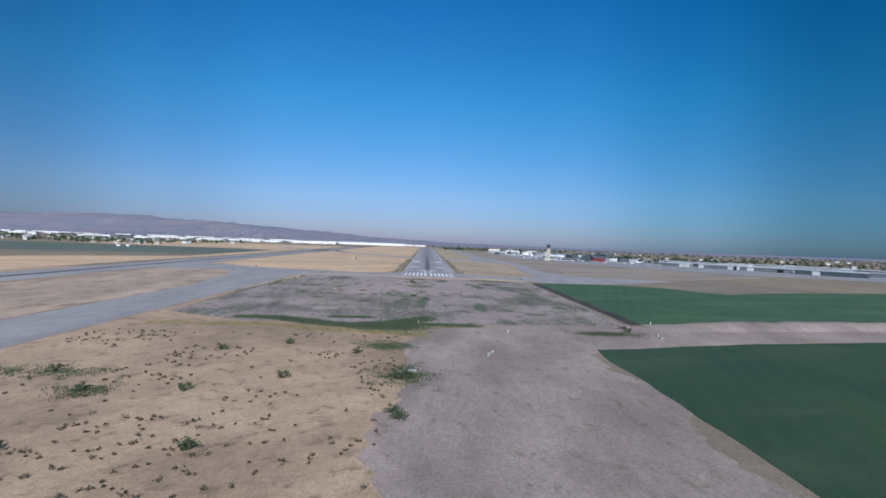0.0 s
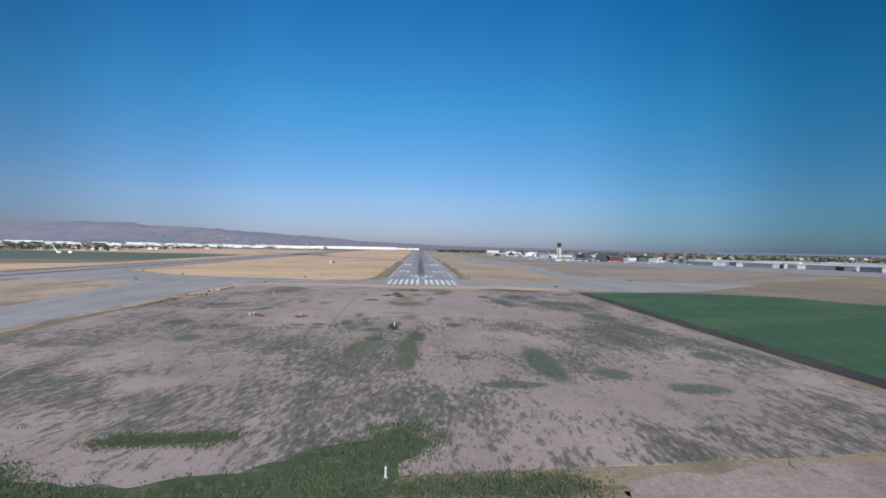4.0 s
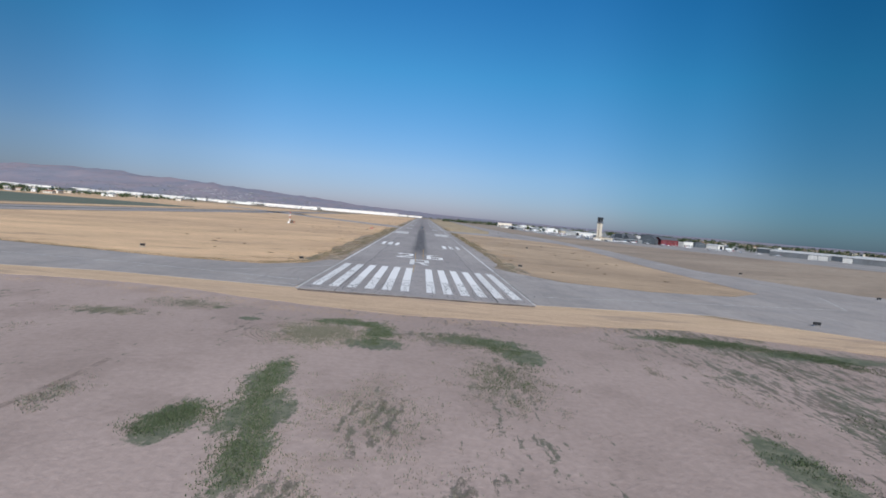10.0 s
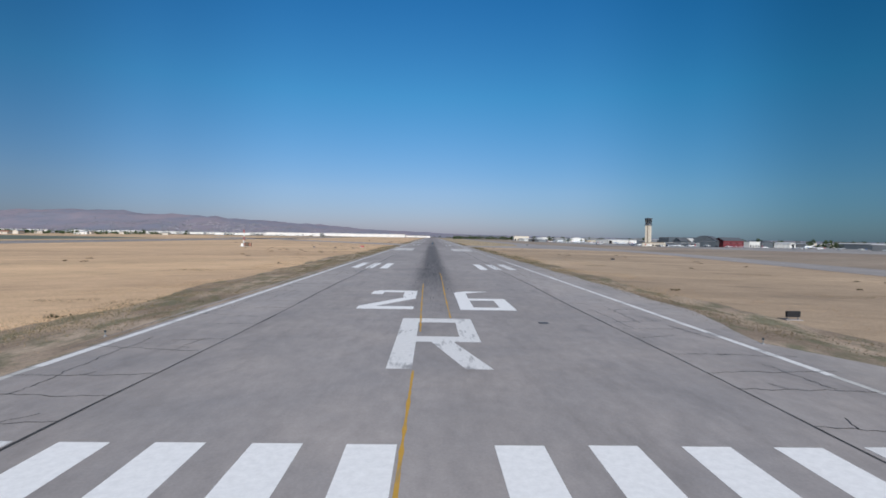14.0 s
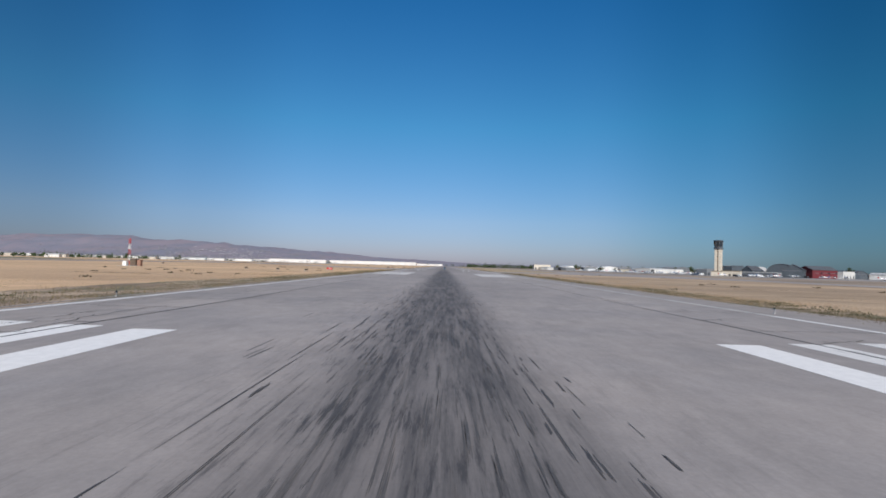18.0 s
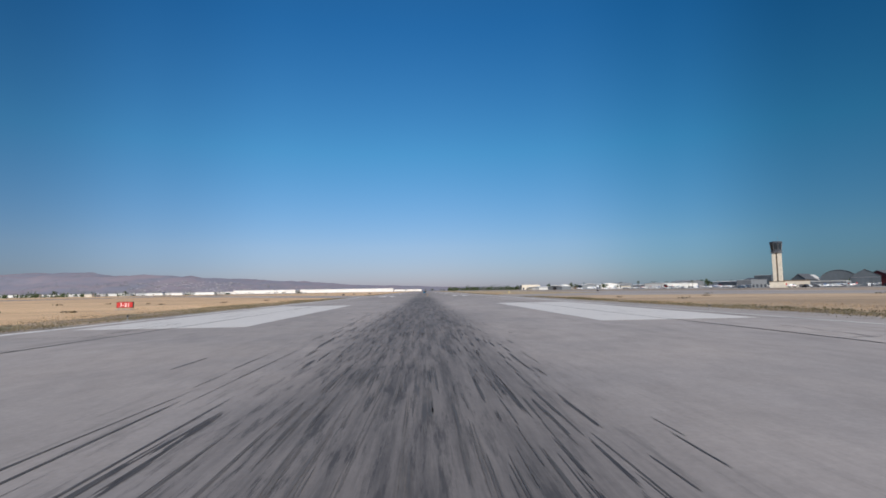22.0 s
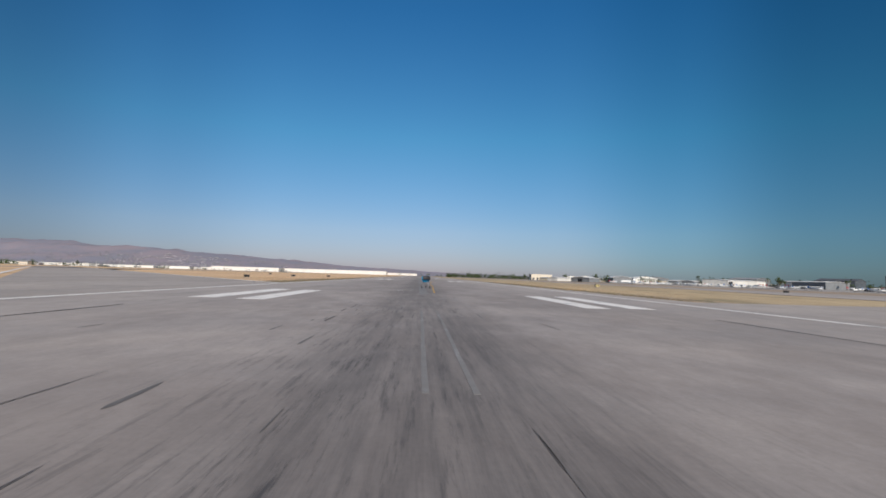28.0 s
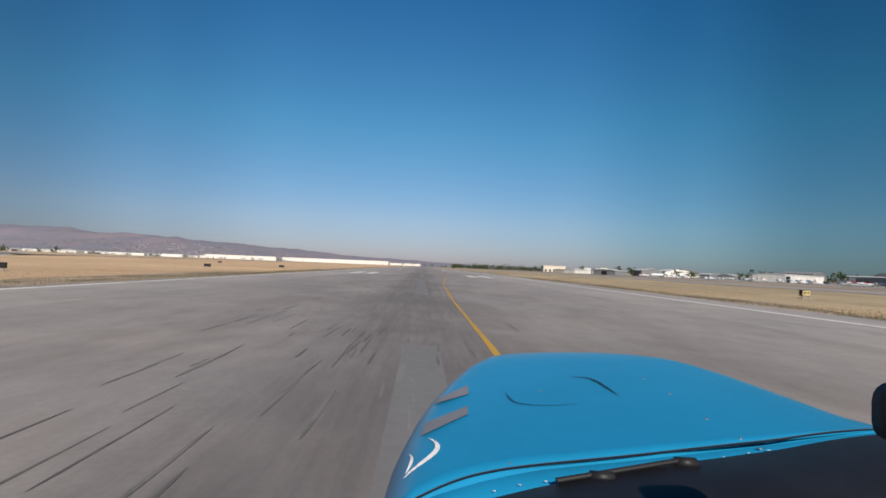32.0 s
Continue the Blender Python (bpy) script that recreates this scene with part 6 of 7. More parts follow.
while len(grey) < 13000:
    x, y = r.uniform(-98, 74), r.uniform(-238, -24)
    if y > -118 and -42 < x < 25:
        continue
    if noise.noise(Vector((x * 0.03, y * 0.015, 7.7))) + (0.22 if y < -130 else 0.14 if x < -42 else -0.02) < r.uniform(-0.1, 0.35):
        continue
    k, sx, sy = int(r.uniform(3, 28)), r.uniform(0.3, 1.5), r.uniform(0.8, 4.5)
    along, across = r.normal(size=k) * sy, r.normal(size=k) * sx
    a = r.normal(0.05, 0.14)
    grey += np.c_[x + across * math.cos(a) + along * math.sin(a), y + along * math.cos(a) - across * math.sin(a), r.uniform(0.3, 0.75, k)].tolist()
growth("grey_weeds", "grey-green weeds growing in streaks on bare dirt", grey, M_GREYWEED, 16, 0.10, 0.75, 2)
band = mat_along(r, 1500, [(-72, -243), (-55, -244), (-40, -250.5), (-29, -256), (-19, -256), (-13, -250), (-6, -240), (-2, -233)], 2.6, 0.5, 1.1)
band += mat_along(r, 300, [(-38, -238), (-30, -237), (-23, -236)], 1.2, 0.4, 0.9) + patch(r, 500, -13, -256, 11, 9, 0.5, 1.1)
band += patch(r, 120, -7, -320, 6, 9, 0.6, 1.5) + patch(r, 110, -12.5, -288.5, 8, 7, 0.6, 1.2) + patch(r, 150, -82, -326, 16, 6, 0.5, 1.1) + patch(r, 60, -66, -338, 5, 4, 0.6, 1.2) + patch(r, 200, 62, -258, 12, 4, 0.5, 1.2) + patch(r, 90, -100, -88, 3, 26, 0.5, 1.2)
fringe = mat_along(r, 900, [(-95, -262), (-74, -261), (-58, -258), (-40, -263), (-26, -267), (-14, -268), (-5, -269)], 2.4, 0.5, 1.0)
growth("fringe_grass", "yellow-green dry grass along the edge of the reeds", fringe, M_FRINGE, 22, 0.22, 0.9, 12)
shoots = mat_along(r, 500, [(-4, -250), (3, -249), (9, -249), (15, -249)], 1.8, 0.4, 0.9) + patch(r, 90, -13, -291, 7, 3.5, 0.5, 1.0) + patch(r, 20, -8.2, -269.7, 1.6, 1.4, 0.6, 1.0)
growth("ditch_weeds", "green weeds where the ditch meets the dirt track", shoots, M_WEED, 24, 0.2, 0.9, 13)
growth("reed_band", "dark green band of reeds and weeds along the old ditch", band, M_WEED, 26, 0.26, 0.8, 3)
dry = []
while len(dry) < 560:
    x, y = r.uniform(-100, -9), r.uniform(-420, -275)
    if noise.noise(Vector((x * 0.05, y * 0.05, 2.2))) > 0.05 or r.random() < 0.06:
        dry.append([x, y, r.uniform(0.25, 0.95)])
tips = []
for x, y, k in dry:
    tips += (r.normal(size=(16, 3)) * (0.30 * k, 0.30 * k, 0.15 * k) + (x, y, 0.22 * k)).tolist()
tagged(new("dry_shrubs", mesh_of("dry_shrubs", *leaves(tips, 0.20, r), M_DRYBUSH)), "scattered round dry brown shrubs on the stubble field", "plants", kind="stuff")
verge = []
for s in (-1, 1):
    for _ in range(2600):
        y = r.uniform(72, 640)
        if (s < 0 and 440 < y < 512) or (s > 0 and 422 < y < 476):
            continue
        verge.append([s * (25.4 + (2.6 if s > 0 else 0) + abs(r.normal()) * 1.8), y, r.uniform(0.25, 0.8)])
ragged = []
for s in (-1, 1):
    for _ in range(1500):
        y = r.uniform(64, 420)
        ragged.append([s * (31.5 + r.normal() * 1.8), y, r.uniform(0.25, 0.7)])
for _ in range(1300):
    t = r.uniform(0, 1)
    x, y = np.interp(t, [0, 0.25, 0.45, 0.7, 1], [-110, -60, -40, -31, -31]), np.interp(t, [0, 0.25, 0.45, 0.7, 1], [44, 36, 37, 50, 100])
    ragged.append([x + r.normal() * 1.3, y + abs(r.normal()) * 1.6, r.uniform(0.3, 0.8)])
growth("verge_straw", "ragged brown grass where the verge meets the field", ragged, M_VERGEWEED, 14, 0.10, 1.0, 9)
clump = []
for x, y in ((30, 262), (33, 240), (31, 224), (33, 206), (31, 190), (32, 288), (33, 318), (30.5, 340), (31.3, 366), (32.2, 374), (32, 382), (-29, 150), (-31, 186), (-30, 244), (-29.5, 300), (-31, 352), (-30, 398)):
    clump += patch(r, 42, x, y, 2.4, 12, 0.4, 0.9)
growth("verge_clumps", "low dark olive weed clumps on the runway verge", clump, M_OLIVE, 20, 0.12, 0.6, 8)
growth("verge_weeds", "dark green and brown weeds along the runway shoulder", verge, M_VERGEWEED, 20, 0.09, 1.5, 5)
straw = []
while len(straw) < 5200:
    s, y, x = r.choice((-1, 1)), r.uniform(62, 640), 29 + abs(r.normal()) * 11
    if (s < 0 and 436 < y < 520 + (x - 23) * 1.4) or (s > 0 and 350 < y < 484) or x > 70:
        continue
    if noise.noise(Vector((x * 0.11, y * 0.05, s * 4.0))) + 0.4 * noise.noise(Vector((x * 0.4, y * 0.2, s * 9.0))) > r.uniform(0.0, 0.5):
        straw.append([s * x, y, r.uniform(0.3, 0.7)])
straw += mat_along(r, 700, [(-100, -13), (-50, -10), (-18, -19), (15, -19), (45, -14), (80, -26)], 1.4, 0.2, 0.5)
tips = []
for _ in range(95):
    s = r.choice((-1, 1))
    x, y = s * r.uniform(34, 98), r.uniform(62, 420)
    if noise.noise(Vector((x * 0.03, y * 0.02, 5.0))) < -0.1:
        continue
    k = r.uniform(0.25, 0.7)
    tips += (r.normal(size=(26, 3)) * (k * 0.9, k * 0.5, 0.12 * k) + (x, y, 0.12 * k)).tolist()
tagged(new("infield_shrubs", mesh_of("infield_shrubs", *leaves(tips, 0.17, r), M_DRYBUSH)), "small dark dry shrubs scattered over the infield", "plants", kind="stuff")
stain = []
for x, y, n in ((-38, 53, 60), (-45, 50, 60), (-33, 58, 40), (-40, 90, 30), (-50, 140, 40), (-44, 200, 30), (60, 105, 30), (75, 150, 30), (48, 180, 30), (58, 250, 30), (-60, 250, 40), (-48, 300, 30)):
    stain += patch(r, n, x, y, 6, 2.4, 0.25, 0.6)
growth("infield_weeds", "low dark brown weed patches in the golden infield", stain, M_VERGEWEED, 16, 0.10, 0.9, 17)
growth("dry_grass", "golden dry grass tufts beside the runway", straw, M_STRAW, 14, 0.06, 2.6, 6)


def bush(seed, size, label):
    rr = np.random.default_rng(seed)
    ob = thing("bush", label, "bush", "bushes")
    bm = bmesh.new()
    for i in range(6):
        az = i * 1.05
        d = Vector((math.cos(az) * 0.7, math.sin(az) * 0.7, 0.8))
        rod(0.05, 0.02, size * 0.8, 0, 0, 0, 5, bm, d.to_track_quat("Z", "Y").to_matrix().to_4x4())
    part("stem", bm, M_BARK, ob)
    cs = []
    for _ in range(22):
        p = rr.normal(size=3) * (size * 0.42, size * 0.42, size * 0.22) + (0, 0, size * 0.5)
        cs += (p + rr.normal(size=(16, 3)) * size * 0.12).tolist()
    cs = [c for c in cs if c[2] > 0.05]
    crown = new("foliage", mesh_of("foliage", *leaves(cs, size * 0.11, rr), M_BUSH))
    crown.parent = ob
    return ob


bs = put(bush(1, 1.5, "dark green bush on dry ground"), -32.4, -325.3, 0, -0.1)
for x, y in ((-7.2, -324), (-5.8, -322.6), (-6.6, -321.4), (-8.4, -322.8), (-7.5, -346), (-6.4, -349), (-35, -363), (-48, -336), (-66, -338), (-80, -325), (71, -253), (-20, -300), (-55, -300), (-40, -290), (-60, -365)):
    copy_thing(bs, pose(x, y, -0.1, 0, 0, x * 7))
low = put(bush(4, 0.72, "low round dark green bush on bare dirt"), -9.6, -152.1, 0, -0.1)
for x, y in ((-7.9, -154.9), (-9.5, -149.9), (-8.5, -156.7), (-9.0, -153.6), (-97.4, -74), (-95.8, -71.5), (-94.6, -69), (-98.2, -57), (-100, -54), (-98.6, -51), (-97.2, -44.5), (-96.6, -41), (-96.8, -35), (-97.5, -29)):
    copy_thing(low, pose(x, y, -0.1, 0, 0, x * 7))
for x, y in ((-51.5, -133.4), (-53.0, -132.6), (-38.0, -134.0), (-39.4, -135.2), (-7.7, -148.4)):
    ob = thing("dry_plant", "orange-brown dead plant round a marker post", "plant", "dead plants")
    rr = np.random.default_rng(int(-x * 10))
    tips = rr.normal(size=(300, 3)) * (0.6, 0.6, 0.2) + (0, 0, 0.32)
    crown = new("foliage", mesh_of("foliage", *leaves(tips[tips[:, 2] > 0.03].tolist(), 0.19, rr), M_RUSTPLANT))
    crown.parent = ob
    bm = bmesh.new()
    for k in range(6):
        d = Vector((math.cos(k * 1.05), math.sin(k * 1.05), 0.6))
        rod(0.03, 0.012, 0.8, 0, 0, 0, 5, bm, d.to_track_quat("Z", "Y").to_matrix().to_4x4())
    part("stem", bm, M_BARK, ob)
    put(ob, x, y, 0, -0.1)


# ---------------------------------------------------------------- levee and rubble by the dirt track
random.seed(9)
lv, lf = [], []
for i in range(61):
    x = 84 + i * 4
    yc = -240 + (x - 84) * 0.19
    for k, (o, z) in enumerate(((-11, -0.12), (-7, 0.9), (-2.5, 1.8), (2.5, 1.7), (6, -0.12))):
        q = noise.noise(Vector((x * 0.15, o * 0.3, 1.0)))
        z = -0.12 + (z + 0.12 + (q * 0.5 if z > 0 else 0)) * min(1.0, i / 7)
        lv.append((x + q, yc + o + q * 1.2, z))
    if i:
        for k in range(4):
            a = i * 5 + k
            lf.append((a - 5, a - 4, a + 1, a))
tagged(new("levee", mesh_of("levee", lv, lf, M_MOUND, True)), "rutted pale dirt levee beside the crop field", "levee", kind="structure")


def slab(w, d, h, label):
    ob = thing("concrete_slab", label, "rubble", "rubble")
    bm = box(w, d, h, 0, 0, 0, 0.03)
    for v in bm.verts:
        v.co += noise.noise_vector(v.co * 1.7) * 0.15
    part("chunk", bm, M_CONCRETE, ob)
    return ob


sl = put(slab(1.9, 0.8, 0.5, "broken pale concrete slab on the dirt track"), 15.6, -296, 70, -0.1)
for x, y, a in ((16.6, -293.5, 80), (14.8, -298, 95), (-5, -317, 10), (-7.4, -317.8, 40), (78, -264, 85)):
    copy_thing(sl, pose(x, y, -0.1, 0, 0, a))


def debris(label):
    """A heap of tumbled chunks and pipe."""
    ob = thing("debris_pile", label, "debris")
    rr = random.Random(3)
    for i in range(16):
        s = rr.uniform(0.3, 0.9)
        bm = box(s * 1.5, s, s * 0.7, 0, 0, 0, 0.04)
        for v in bm.verts:
            v.co += noise.noise_vector(v.co * 2.0 + Vector((i, 0, 0))) * 0.15
        part("chunk", bm, (M_DARK, M_BARK, M_CONCRETE, M_TILE)[i % 4], ob, "", Matrix.Translation((rr.gauss(0, 1.3), rr.gauss(0, 0.9), 0.35 if i > 11 else 0.0)) @ Matrix.Rotation(rr.uniform(0, 3), 4, "Z"))
    part("pipe", rod(0.09, 0.09, 3.2, -1.4, 0.3, 0.75, 10, tilt=Matrix.Rotation(1.5, 4, "Y")), M_STEEL, ob, "rusty steel pipe")
    return ob


put(debris("heap of dark rubble and pipe at the levee"), 71.1, -245.1, 20, -0.1)


# ---------------------------------------------------------------- blue aeroplane nose at the end of the landing roll
# built in its own axes: x right, y up, -z ahead of the pilot's eye
M_COWL = plain("sky_blue_cowl_paint", (0.007, 0.225, 0.43), 0.30, 0.0, 2.5, 0.06)
M_DASH = plain("black_glareshield_vinyl", (0.012, 0.012, 0.016), 0.55, 0.0, 6.0, 0.25)
M_CHROME = plain("bare_aluminium", (0.36, 0.37, 0.38), 0.45, 0.8)
M_GREYFILM = plain("flat_grey_film", (0.20, 0.20, 0.22), 0.5)


def crown(x, d):
    """Height of the cowl's top skin below the eye."""
    return -0.392 + 0.045 * (1 - ((x - 0.44) / 0.55) ** 2) - 0.4 * max(0.0, d - 1.6) ** 2


def eased(x, at, values):
    """A table read smoothly."""
    return float(np.mean([np.interp(x + k, at, values) for k in np.linspace(-0.05, 0.05, 9)]))


def rear(x):
    return eased(x, [-0.13, -0.036, 0.006, 0.062, 0.138, 0.214, 0.328, 0.455, 0.602, 0.9, 1.1], [0.70, 0.784, 0.818, 0.838, 0.846, 0.848, 0.86, 0.888, 0.932, 1.07, 1.16])


def dash_front(x):
    return eased(x, [0.05, 0.083, 0.112, 0.159, 0.22, 0.31, 0.421, 0.571, 0.872, 1.1], [0.74, 0.754, 0.766, 0.772, 0.79, 0.814, 0.836, 0.884, 1.032, 1.13])


def cowl_left(d):
    return float(np.interp(d, [0.7, 0.85, 1.1, 1.3, 1.5, 1.62, 1.8, 1.93, 2.02], [-0.14, -0.118, -0.105, -0.075, -0.015, 0.03, 0.115, 0.215, 0.34]))


def cowl_right(d):
    return float(np.interp(d, [0.7, 1.0, 1.2, 1.55, 1.75, 1.87, 1.95, 2.02], [1.03, 1.01, 0.965, 0.895, 0.80, 0.70, 0.60, 0.50]))


def skin(x, d):
    """The top skin with its rolled edges."""
    xl, xr = cowl_left(d), cowl_right(d)
    if not xl < x < xr:
        return -0.6
    return crown(x, d) - 0.075 * max(0.0, 1 - min(x - xl, xr - x) / 0.085) ** 2.2


def on_cowl(u, v):
    """The point of the top skin along a line of sight (right and down per unit ahead)."""
    d = 0.5
    while d < 2.0 and -v * d > skin(u * d, d):
        d += 0.004
    return Vector((u * d, -v * d + 0.003, -d))


nose = thing("aeroplane_nose", "bright blue light aeroplane nose with a black glareshield", "aeroplane")
nose.matrix_world = aim(-0.07, 496.49, 2.15, -2.26, 1.96, 2.23)
rings = []
for d in np.linspace(0.0, 1.0, 22):
    dd = 0.8 + d * 1.22
    xl, xr = cowl_left(dd), cowl_right(dd)
    ring = []
    for i in range(25):
        t = i / 24
        x = xl + (xr - xl) * (0.5 - 0.5 * math.cos(math.pi * t))
        e = min(x - xl, xr - x)
        drop = 0.075 * max(0.0, 1 - e / 0.085) ** 2.2
        w = max(0.0, 1 - d / 0.3)
        z = dd * (1 - w) + (rear(x) + d * 1.2) * w
        ring.append((x, crown(x, z) - drop, -z))
    low = [(xr + 0.01, -0.85, ring[-1][2]), (xr - 0.14, -1.22, ring[-1][2]), ((xl + xr) / 2, -1.30, -dd), (xl + 0.14, -1.22, ring[0][2]), (xl - 0.01, -0.85, ring[0][2])]
    rings.append(ring + low)
cx = sum(p[0] for p in rings[-1]) / len(rings[-1])
rings.append([(cx + (x - cx) * 0.55, -0.62 + (y + 0.62) * 0.5, z - 0.10) for x, y, z in rings[-1]])
part("cowling", loft(rings), M_COWL, nose, "bright blue painted metal cowling", smooth=True)
part("spinner", rod(0.16, 0.03, 0.28, cx, -0.66, -2.10, 16, tilt=Matrix.Rotation(math.pi, 4, "X")), M_CHROME, nose, "polished spinner")

# blue scuttle and black glareshield
def strip(f0, f1, lift, xs):
    vs, fs = [], []
    for i, x in enumerate(xs):
        for d, dz in ((f0(x), 0.0), (f1(x), 0.0), (f1(x), -0.05)):
            vs.append((x, crown(x, d) + lift + dz, -d))
        if i:
            fs += [(3 * i - 3, 3 * i - 2, 3 * i + 1, 3 * i), (3 * i - 2, 3 * i - 1, 3 * i + 2, 3 * i + 1)]
    return vs, fs


xs = np.linspace(-0.12, 1.05, 26)
ob = new("scuttle", mesh_of("scuttle", *strip(lambda x: rear(x) - 0.004, lambda x: min(dash_front(x), rear(x)) - 0.03, -0.004, xs), M_COWL, True))
ob.parent = nose
tagged(ob, "blue riveted scuttle strip")
# second strip is added: it stands for the bright reflection below the seam
for name, off, wide, mat, label in (("seam_strip", 0.0, 0.0032, M_BLACK, "dark rubber cowl seam"), ("seam_edge", 0.0052, 0.0012, M_CHROME, "thin metal strip imitating the reflection along the cowl seam")):
    vs, fs = [], []
    for i, x in enumerate(np.linspace(-0.10, 1.0, 80)):
        d = rear(x) + off
        vs += [(x, skin(x, d) + 0.0025, -(d + wide)), (x, skin(x, d) + 0.0025, -(d - wide))]
        if i:
            fs.append((2 * i - 2, 2 * i - 1, 2 * i + 1, 2 * i))
    ob = new(name, mesh_of(name, vs, fs, mat))
    ob.parent = nose
    tagged(ob, label)
dash_v, dash_f = [], []
for i, x in enumerate(np.linspace(0.06, 1.15, 90)):
    d = dash_front(x)
    for k, (b, y) in enumerate(((0, 0.001), (0.012, 0.007), (0.12, 0.010), (0.30, -0.01), (0.34, -0.05), (0.34, -0.5))):
        dash_v.append((x, crown(x, d) + y + 0.003 * math.sin(x * 17) * (k == 2), -(d - b * (0.75 + 0.3 * x))))
    if i:
        for k in range(5):
            a = i * 6 + k
            dash_f.append((a - 6, a - 5, a + 1, a))
ob = new("glareshield", mesh_of("glareshield", dash_v, dash_f, M_DASH, True))
ob.parent = nose
tagged(ob, "black padded glareshield")
def sight(x, y):
    return (x - 784) / 907.6, (y - 441) / 907.6


for x, y, ln in ((1040, 853, 0.040), (1190, 828, 0.038)):
    p = on_cowl(*sight(x, y))
    bm = rod(0.0085, 0.0095, ln, 0, 0, 0, 14, tilt=Matrix.Rotation(math.radians(78), 4, "Y"))
    bmesh.ops.bevel(bm, geom=[e for e in bm.edges if len(e.link_faces) == 2 and any(len(f.verts) > 4 for f in e.link_faces)], offset=0.003, segments=2, affect="EDGES")
    bmesh.ops.translate(bm, vec=p + Vector((0, 0.006, 0.0)), verts=bm.verts)
    part("knob", bm, M_BLACK, nose, "round black knob", smooth=True)
a, b = on_cowl(*sight(985, 866)) + Vector((0, 0.010, 0)), on_cowl(*sight(1200, 830)) + Vector((0, 0.010, 0))
q = (b - a).to_track_quat("Z", "Y").to_matrix().to_4x4()
part("rod", rod(0.0042, 0.0042, (b - a).length, *a, n=8, tilt=q), M_BLACK, nose, "thin black rod")
round_box = []
for k in range(24):
    a = 2 * math.pi * (k + 0.5) / 24
    round_box.append((0.394 + 0.04 * math.copysign(abs(math.cos(a)) ** 0.55, math.cos(a)), -0.134 + 0.026 * math.copysign(abs(math.sin(a)) ** 0.55, math.sin(a))))
bm = loft([[(x, y, z) for x, y in round_box] for z in (-0.424, -0.405)])
part("compass_case", bm, M_BLACK, nose, "rounded black compass case", smooth=True)


def film_patch(corners, material, label, rows=4, cols=10):
    """A thin patch laid on the cowl between four sights, given round its outline."""
    vs, fs = [], []
    p, q, m, k = (Vector(sight(*c)) for c in corners)
    for i in range(rows + 1):
        for j in range(cols + 1):
            a, b = p.lerp(q, j / cols), k.lerp(m, j / cols)
            vs.append(tuple(on_cowl(*a.lerp(b, i / rows)) + Vector((0, 0.001, 0))))
            if i and j:
                c = i * (cols + 1) + j
                fs.append((c - cols - 2, c - cols - 1, c, c - 1))
    o = new("grey_patch", mesh_of("grey_patch", vs, fs, material, True))
    o.parent = nose
    return tagged(o, label)


def decal(name, points, width, material, label):
    """A thin strip laid on the cowl along a line of sights."""
    vs, fs = [], []
    fine = np.linspace(0, len(points) - 1, 6 * len(points))
    us, vv = (np.convolve(np.pad(np.interp(fine, range(len(points)), [p[k] for p in points]), 3, mode="edge"), np.ones(7) / 7, "valid") for k in (0, 1))
    pts = [on_cowl(u, v) for u, v in zip(us, vv)]
    for i, p in enumerate(pts):
        t = (pts[min(i + 1, len(pts) - 1)] - pts[max(i - 1, 0)]).normalized()
        side = t.cross(Vector((0, 1, 0))) * width * math.sin(math.pi * (i + 0.6) / (len(pts) + 0.2)) / 2
        vs += [tuple(p - side), tuple(p + side)]
        if i:
            fs.append((2 * i - 2, 2 * i - 1, 2 * i + 1, 2 * i))
    o = new(name, mesh_of(name, vs, fs, material))
    o.parent = nose
    return tagged(o, label)


decal("latch_line", [sight(*p) for p in ((1002, 670), (1030, 669), (1050, 673), (1075, 688), (1098, 705))], 0.007, M_BLACK, "dark curved oil-door edge")
decal("latch_line", [sight(*p) for p in ((894, 694), (900, 706), (913, 716), (960, 721), (1045, 716))], 0.004, M_BLACK, "dark curved oil-door edge")
decal("swoosh", [sight(*p) for p in ((755, 777), (768, 782), (776, 792), (770, 804), (752, 818), (728, 836), (708, 856))], 0.0105, M_PLANE, "white painted swoosh")
decal("swoosh", [sight(*p) for p in ((723, 806), (730, 812), (727, 824), (716, 845))], 0.006, M_PLANE, "white painted swoosh")
film_patch(((775, 708), (829, 684), (829, 700), (768, 718)), M_GREYFILM, "flat grey patch on the cowl shoulder")
film_patch(((752, 752), (828, 721), (828, 736), (744, 775)), M_GREYFILM, "flat grey patch on the cowl shoulder")
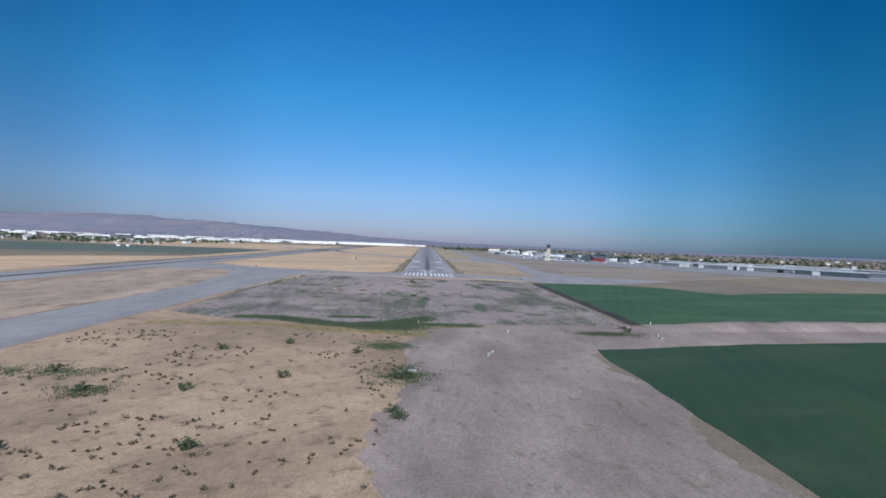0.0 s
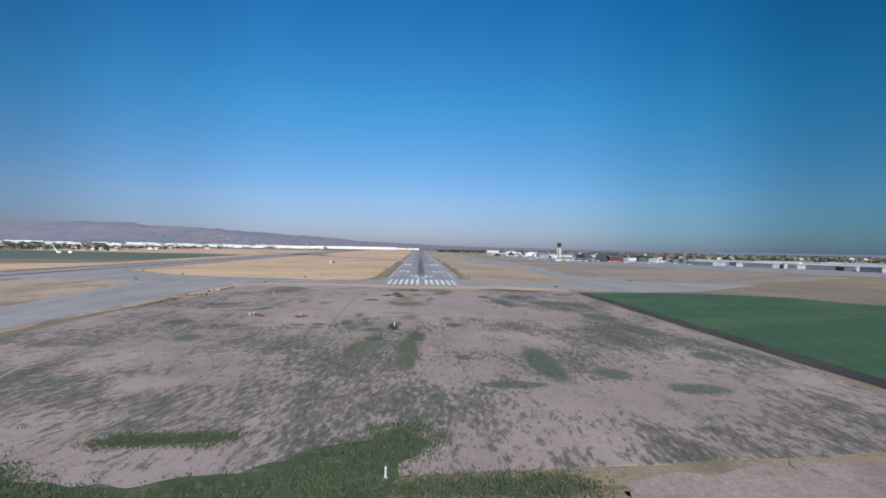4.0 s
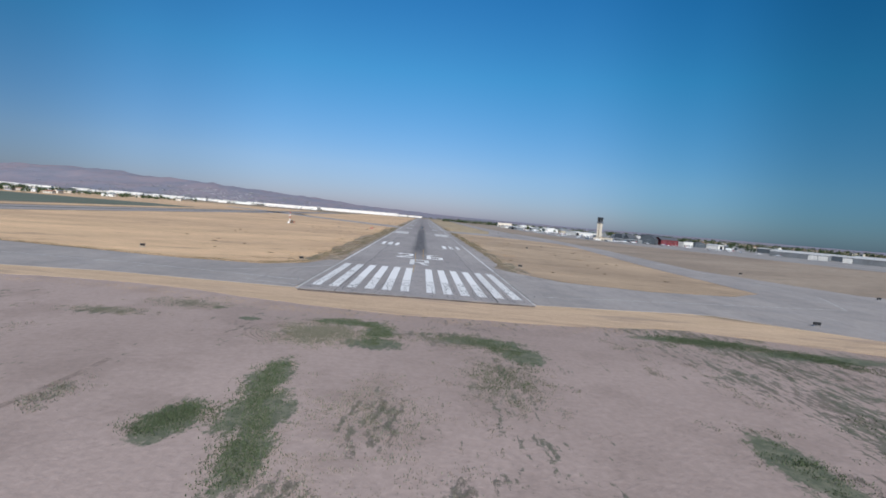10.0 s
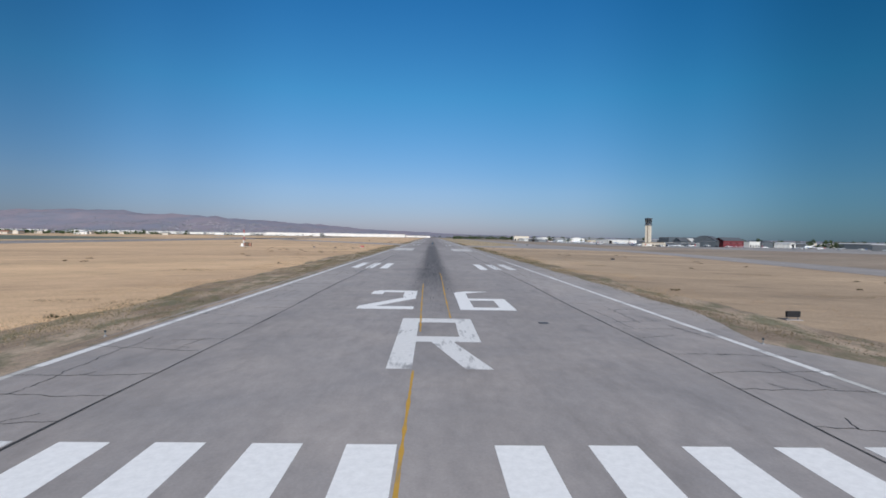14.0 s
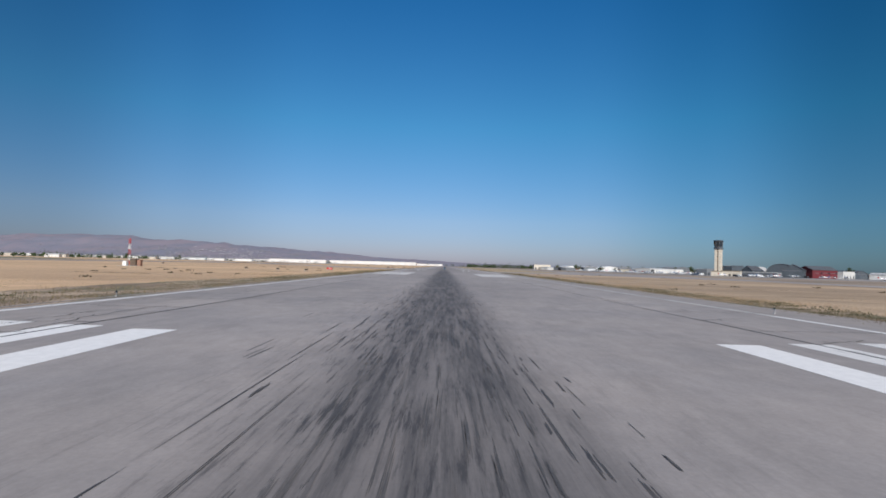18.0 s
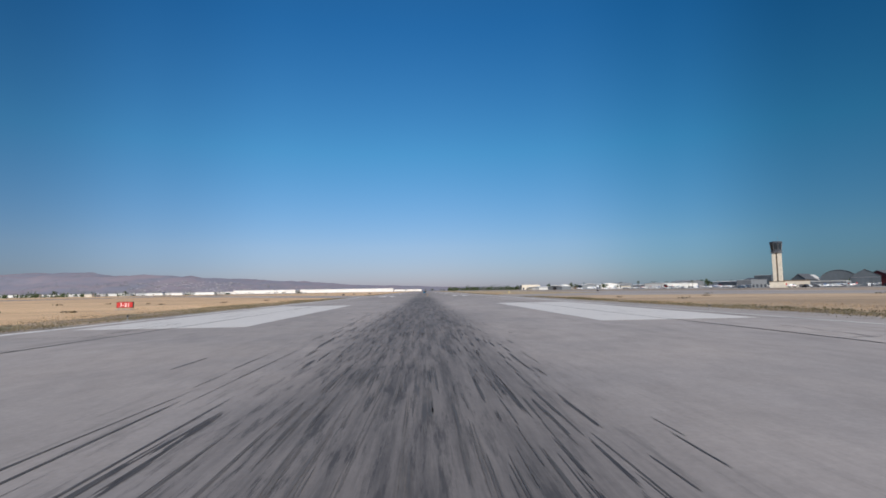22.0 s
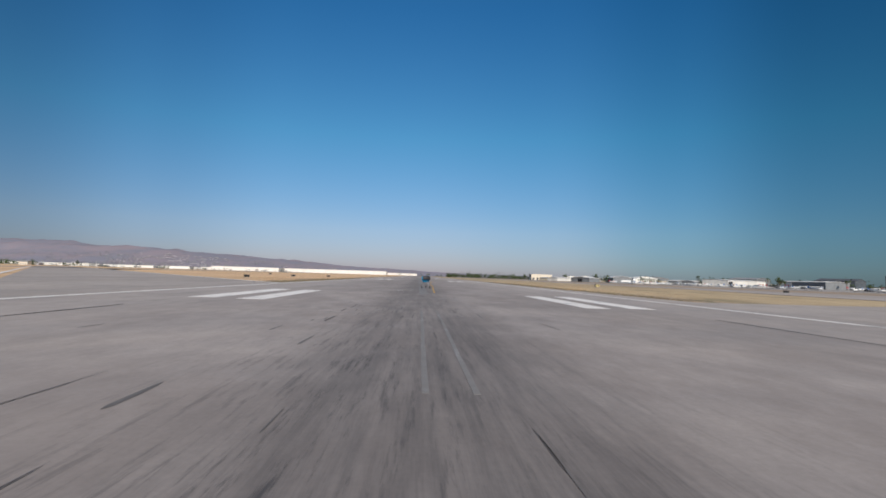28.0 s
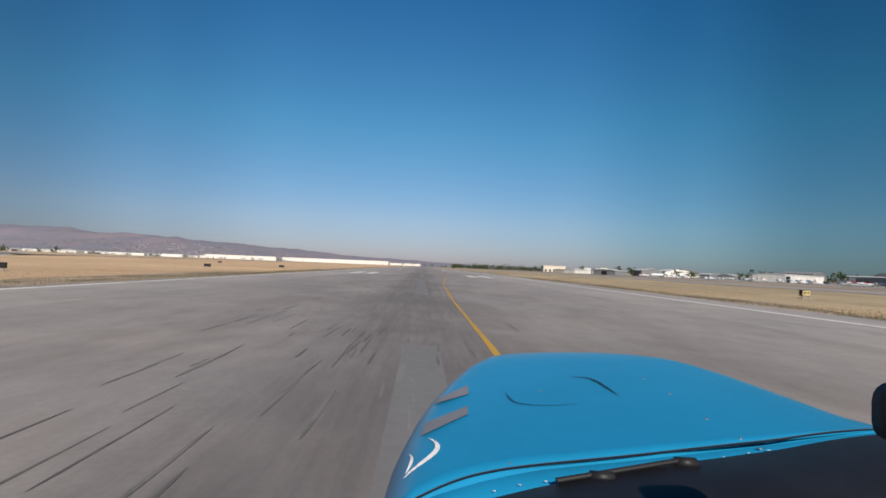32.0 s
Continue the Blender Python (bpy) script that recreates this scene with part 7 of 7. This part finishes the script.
for x, y in ((903, 822), (1185, 698), (1250, 742), (1310, 777), (1138, 671), (1095, 652), (1345, 795), (955, 693)):
    p = on_cowl(*sight(x, y))
    bm = rod(0.0042, 0.0036, 0.0008, 0, 0, 0, 10, tilt=Matrix.Rotation(-math.pi / 2, 4, "X"))
    bmesh.ops.translate(bm, vec=p - Vector((0, 0.0022, 0)), verts=bm.verts)
    part("fastener", bm, M_CHROME, nose, "bare metal fastener")
random.seed(6)
for k in range(12):
    p = on_cowl(*sight(870 + 45 * k + random.uniform(-9, 9), 868 - 6.3 * k + random.uniform(-4, 4)))
    vs = [tuple(p + Vector((0.0035 * random.uniform(0.3, 1.2) * math.cos(a), -0.0015, 0.002 * math.sin(a)))) for a in np.linspace(0, 6.0, 7)]
    ob = new("paint_chip", mesh_of("paint_chip", vs, [tuple(range(7))], M_PLANE))
    ob.parent = nose
    tagged(ob, "chip worn through the blue paint")
part("instrument_panel", box(0.86, 0.04, 0.20, 0, 0, 0, 0.01), M_DASH, nose, "black instrument panel", Matrix.Translation((0.48, -0.74, -0.70)) @ Matrix.Rotation(-math.pi / 2, 4, "X"))
for sx, top, foot in ((0, (0.45, -1.2, -1.65), (0.45, -1.58, -1.72)), (-1, (0.24, -1.2, -0.95), (-0.15, -1.58, -0.90)), (1, (0.66, -1.2, -0.95), (1.05, -1.58, -0.90))):
    a, b = Vector(top), Vector(foot)
    b.y = -(nose.matrix_world.translation.z - 0.19)
    d = b - a
    leg = part("leg", rod(0.06, 0.035, d.length, *a, n=10, tilt=d.to_track_quat("Z", "Y").to_matrix().to_4x4()), M_STEEL, nose, "grey sprung gear leg")
    bm = rod(0.19, 0.19, 0.15, 0, 0, 0, 18, tilt=Matrix.Rotation(math.pi / 2, 4, "Y"))
    bmesh.ops.translate(bm, vec=b - Vector((0.075, 0, 0)), verts=bm.verts)
    bmesh.ops.bevel(bm, geom=[e for e in bm.edges if any(len(f.verts) > 4 for f in e.link_faces)], offset=0.03, segments=2, affect="EDGES")
    part("tyre", bm, M_BLACK, leg, "black rubber tyre")
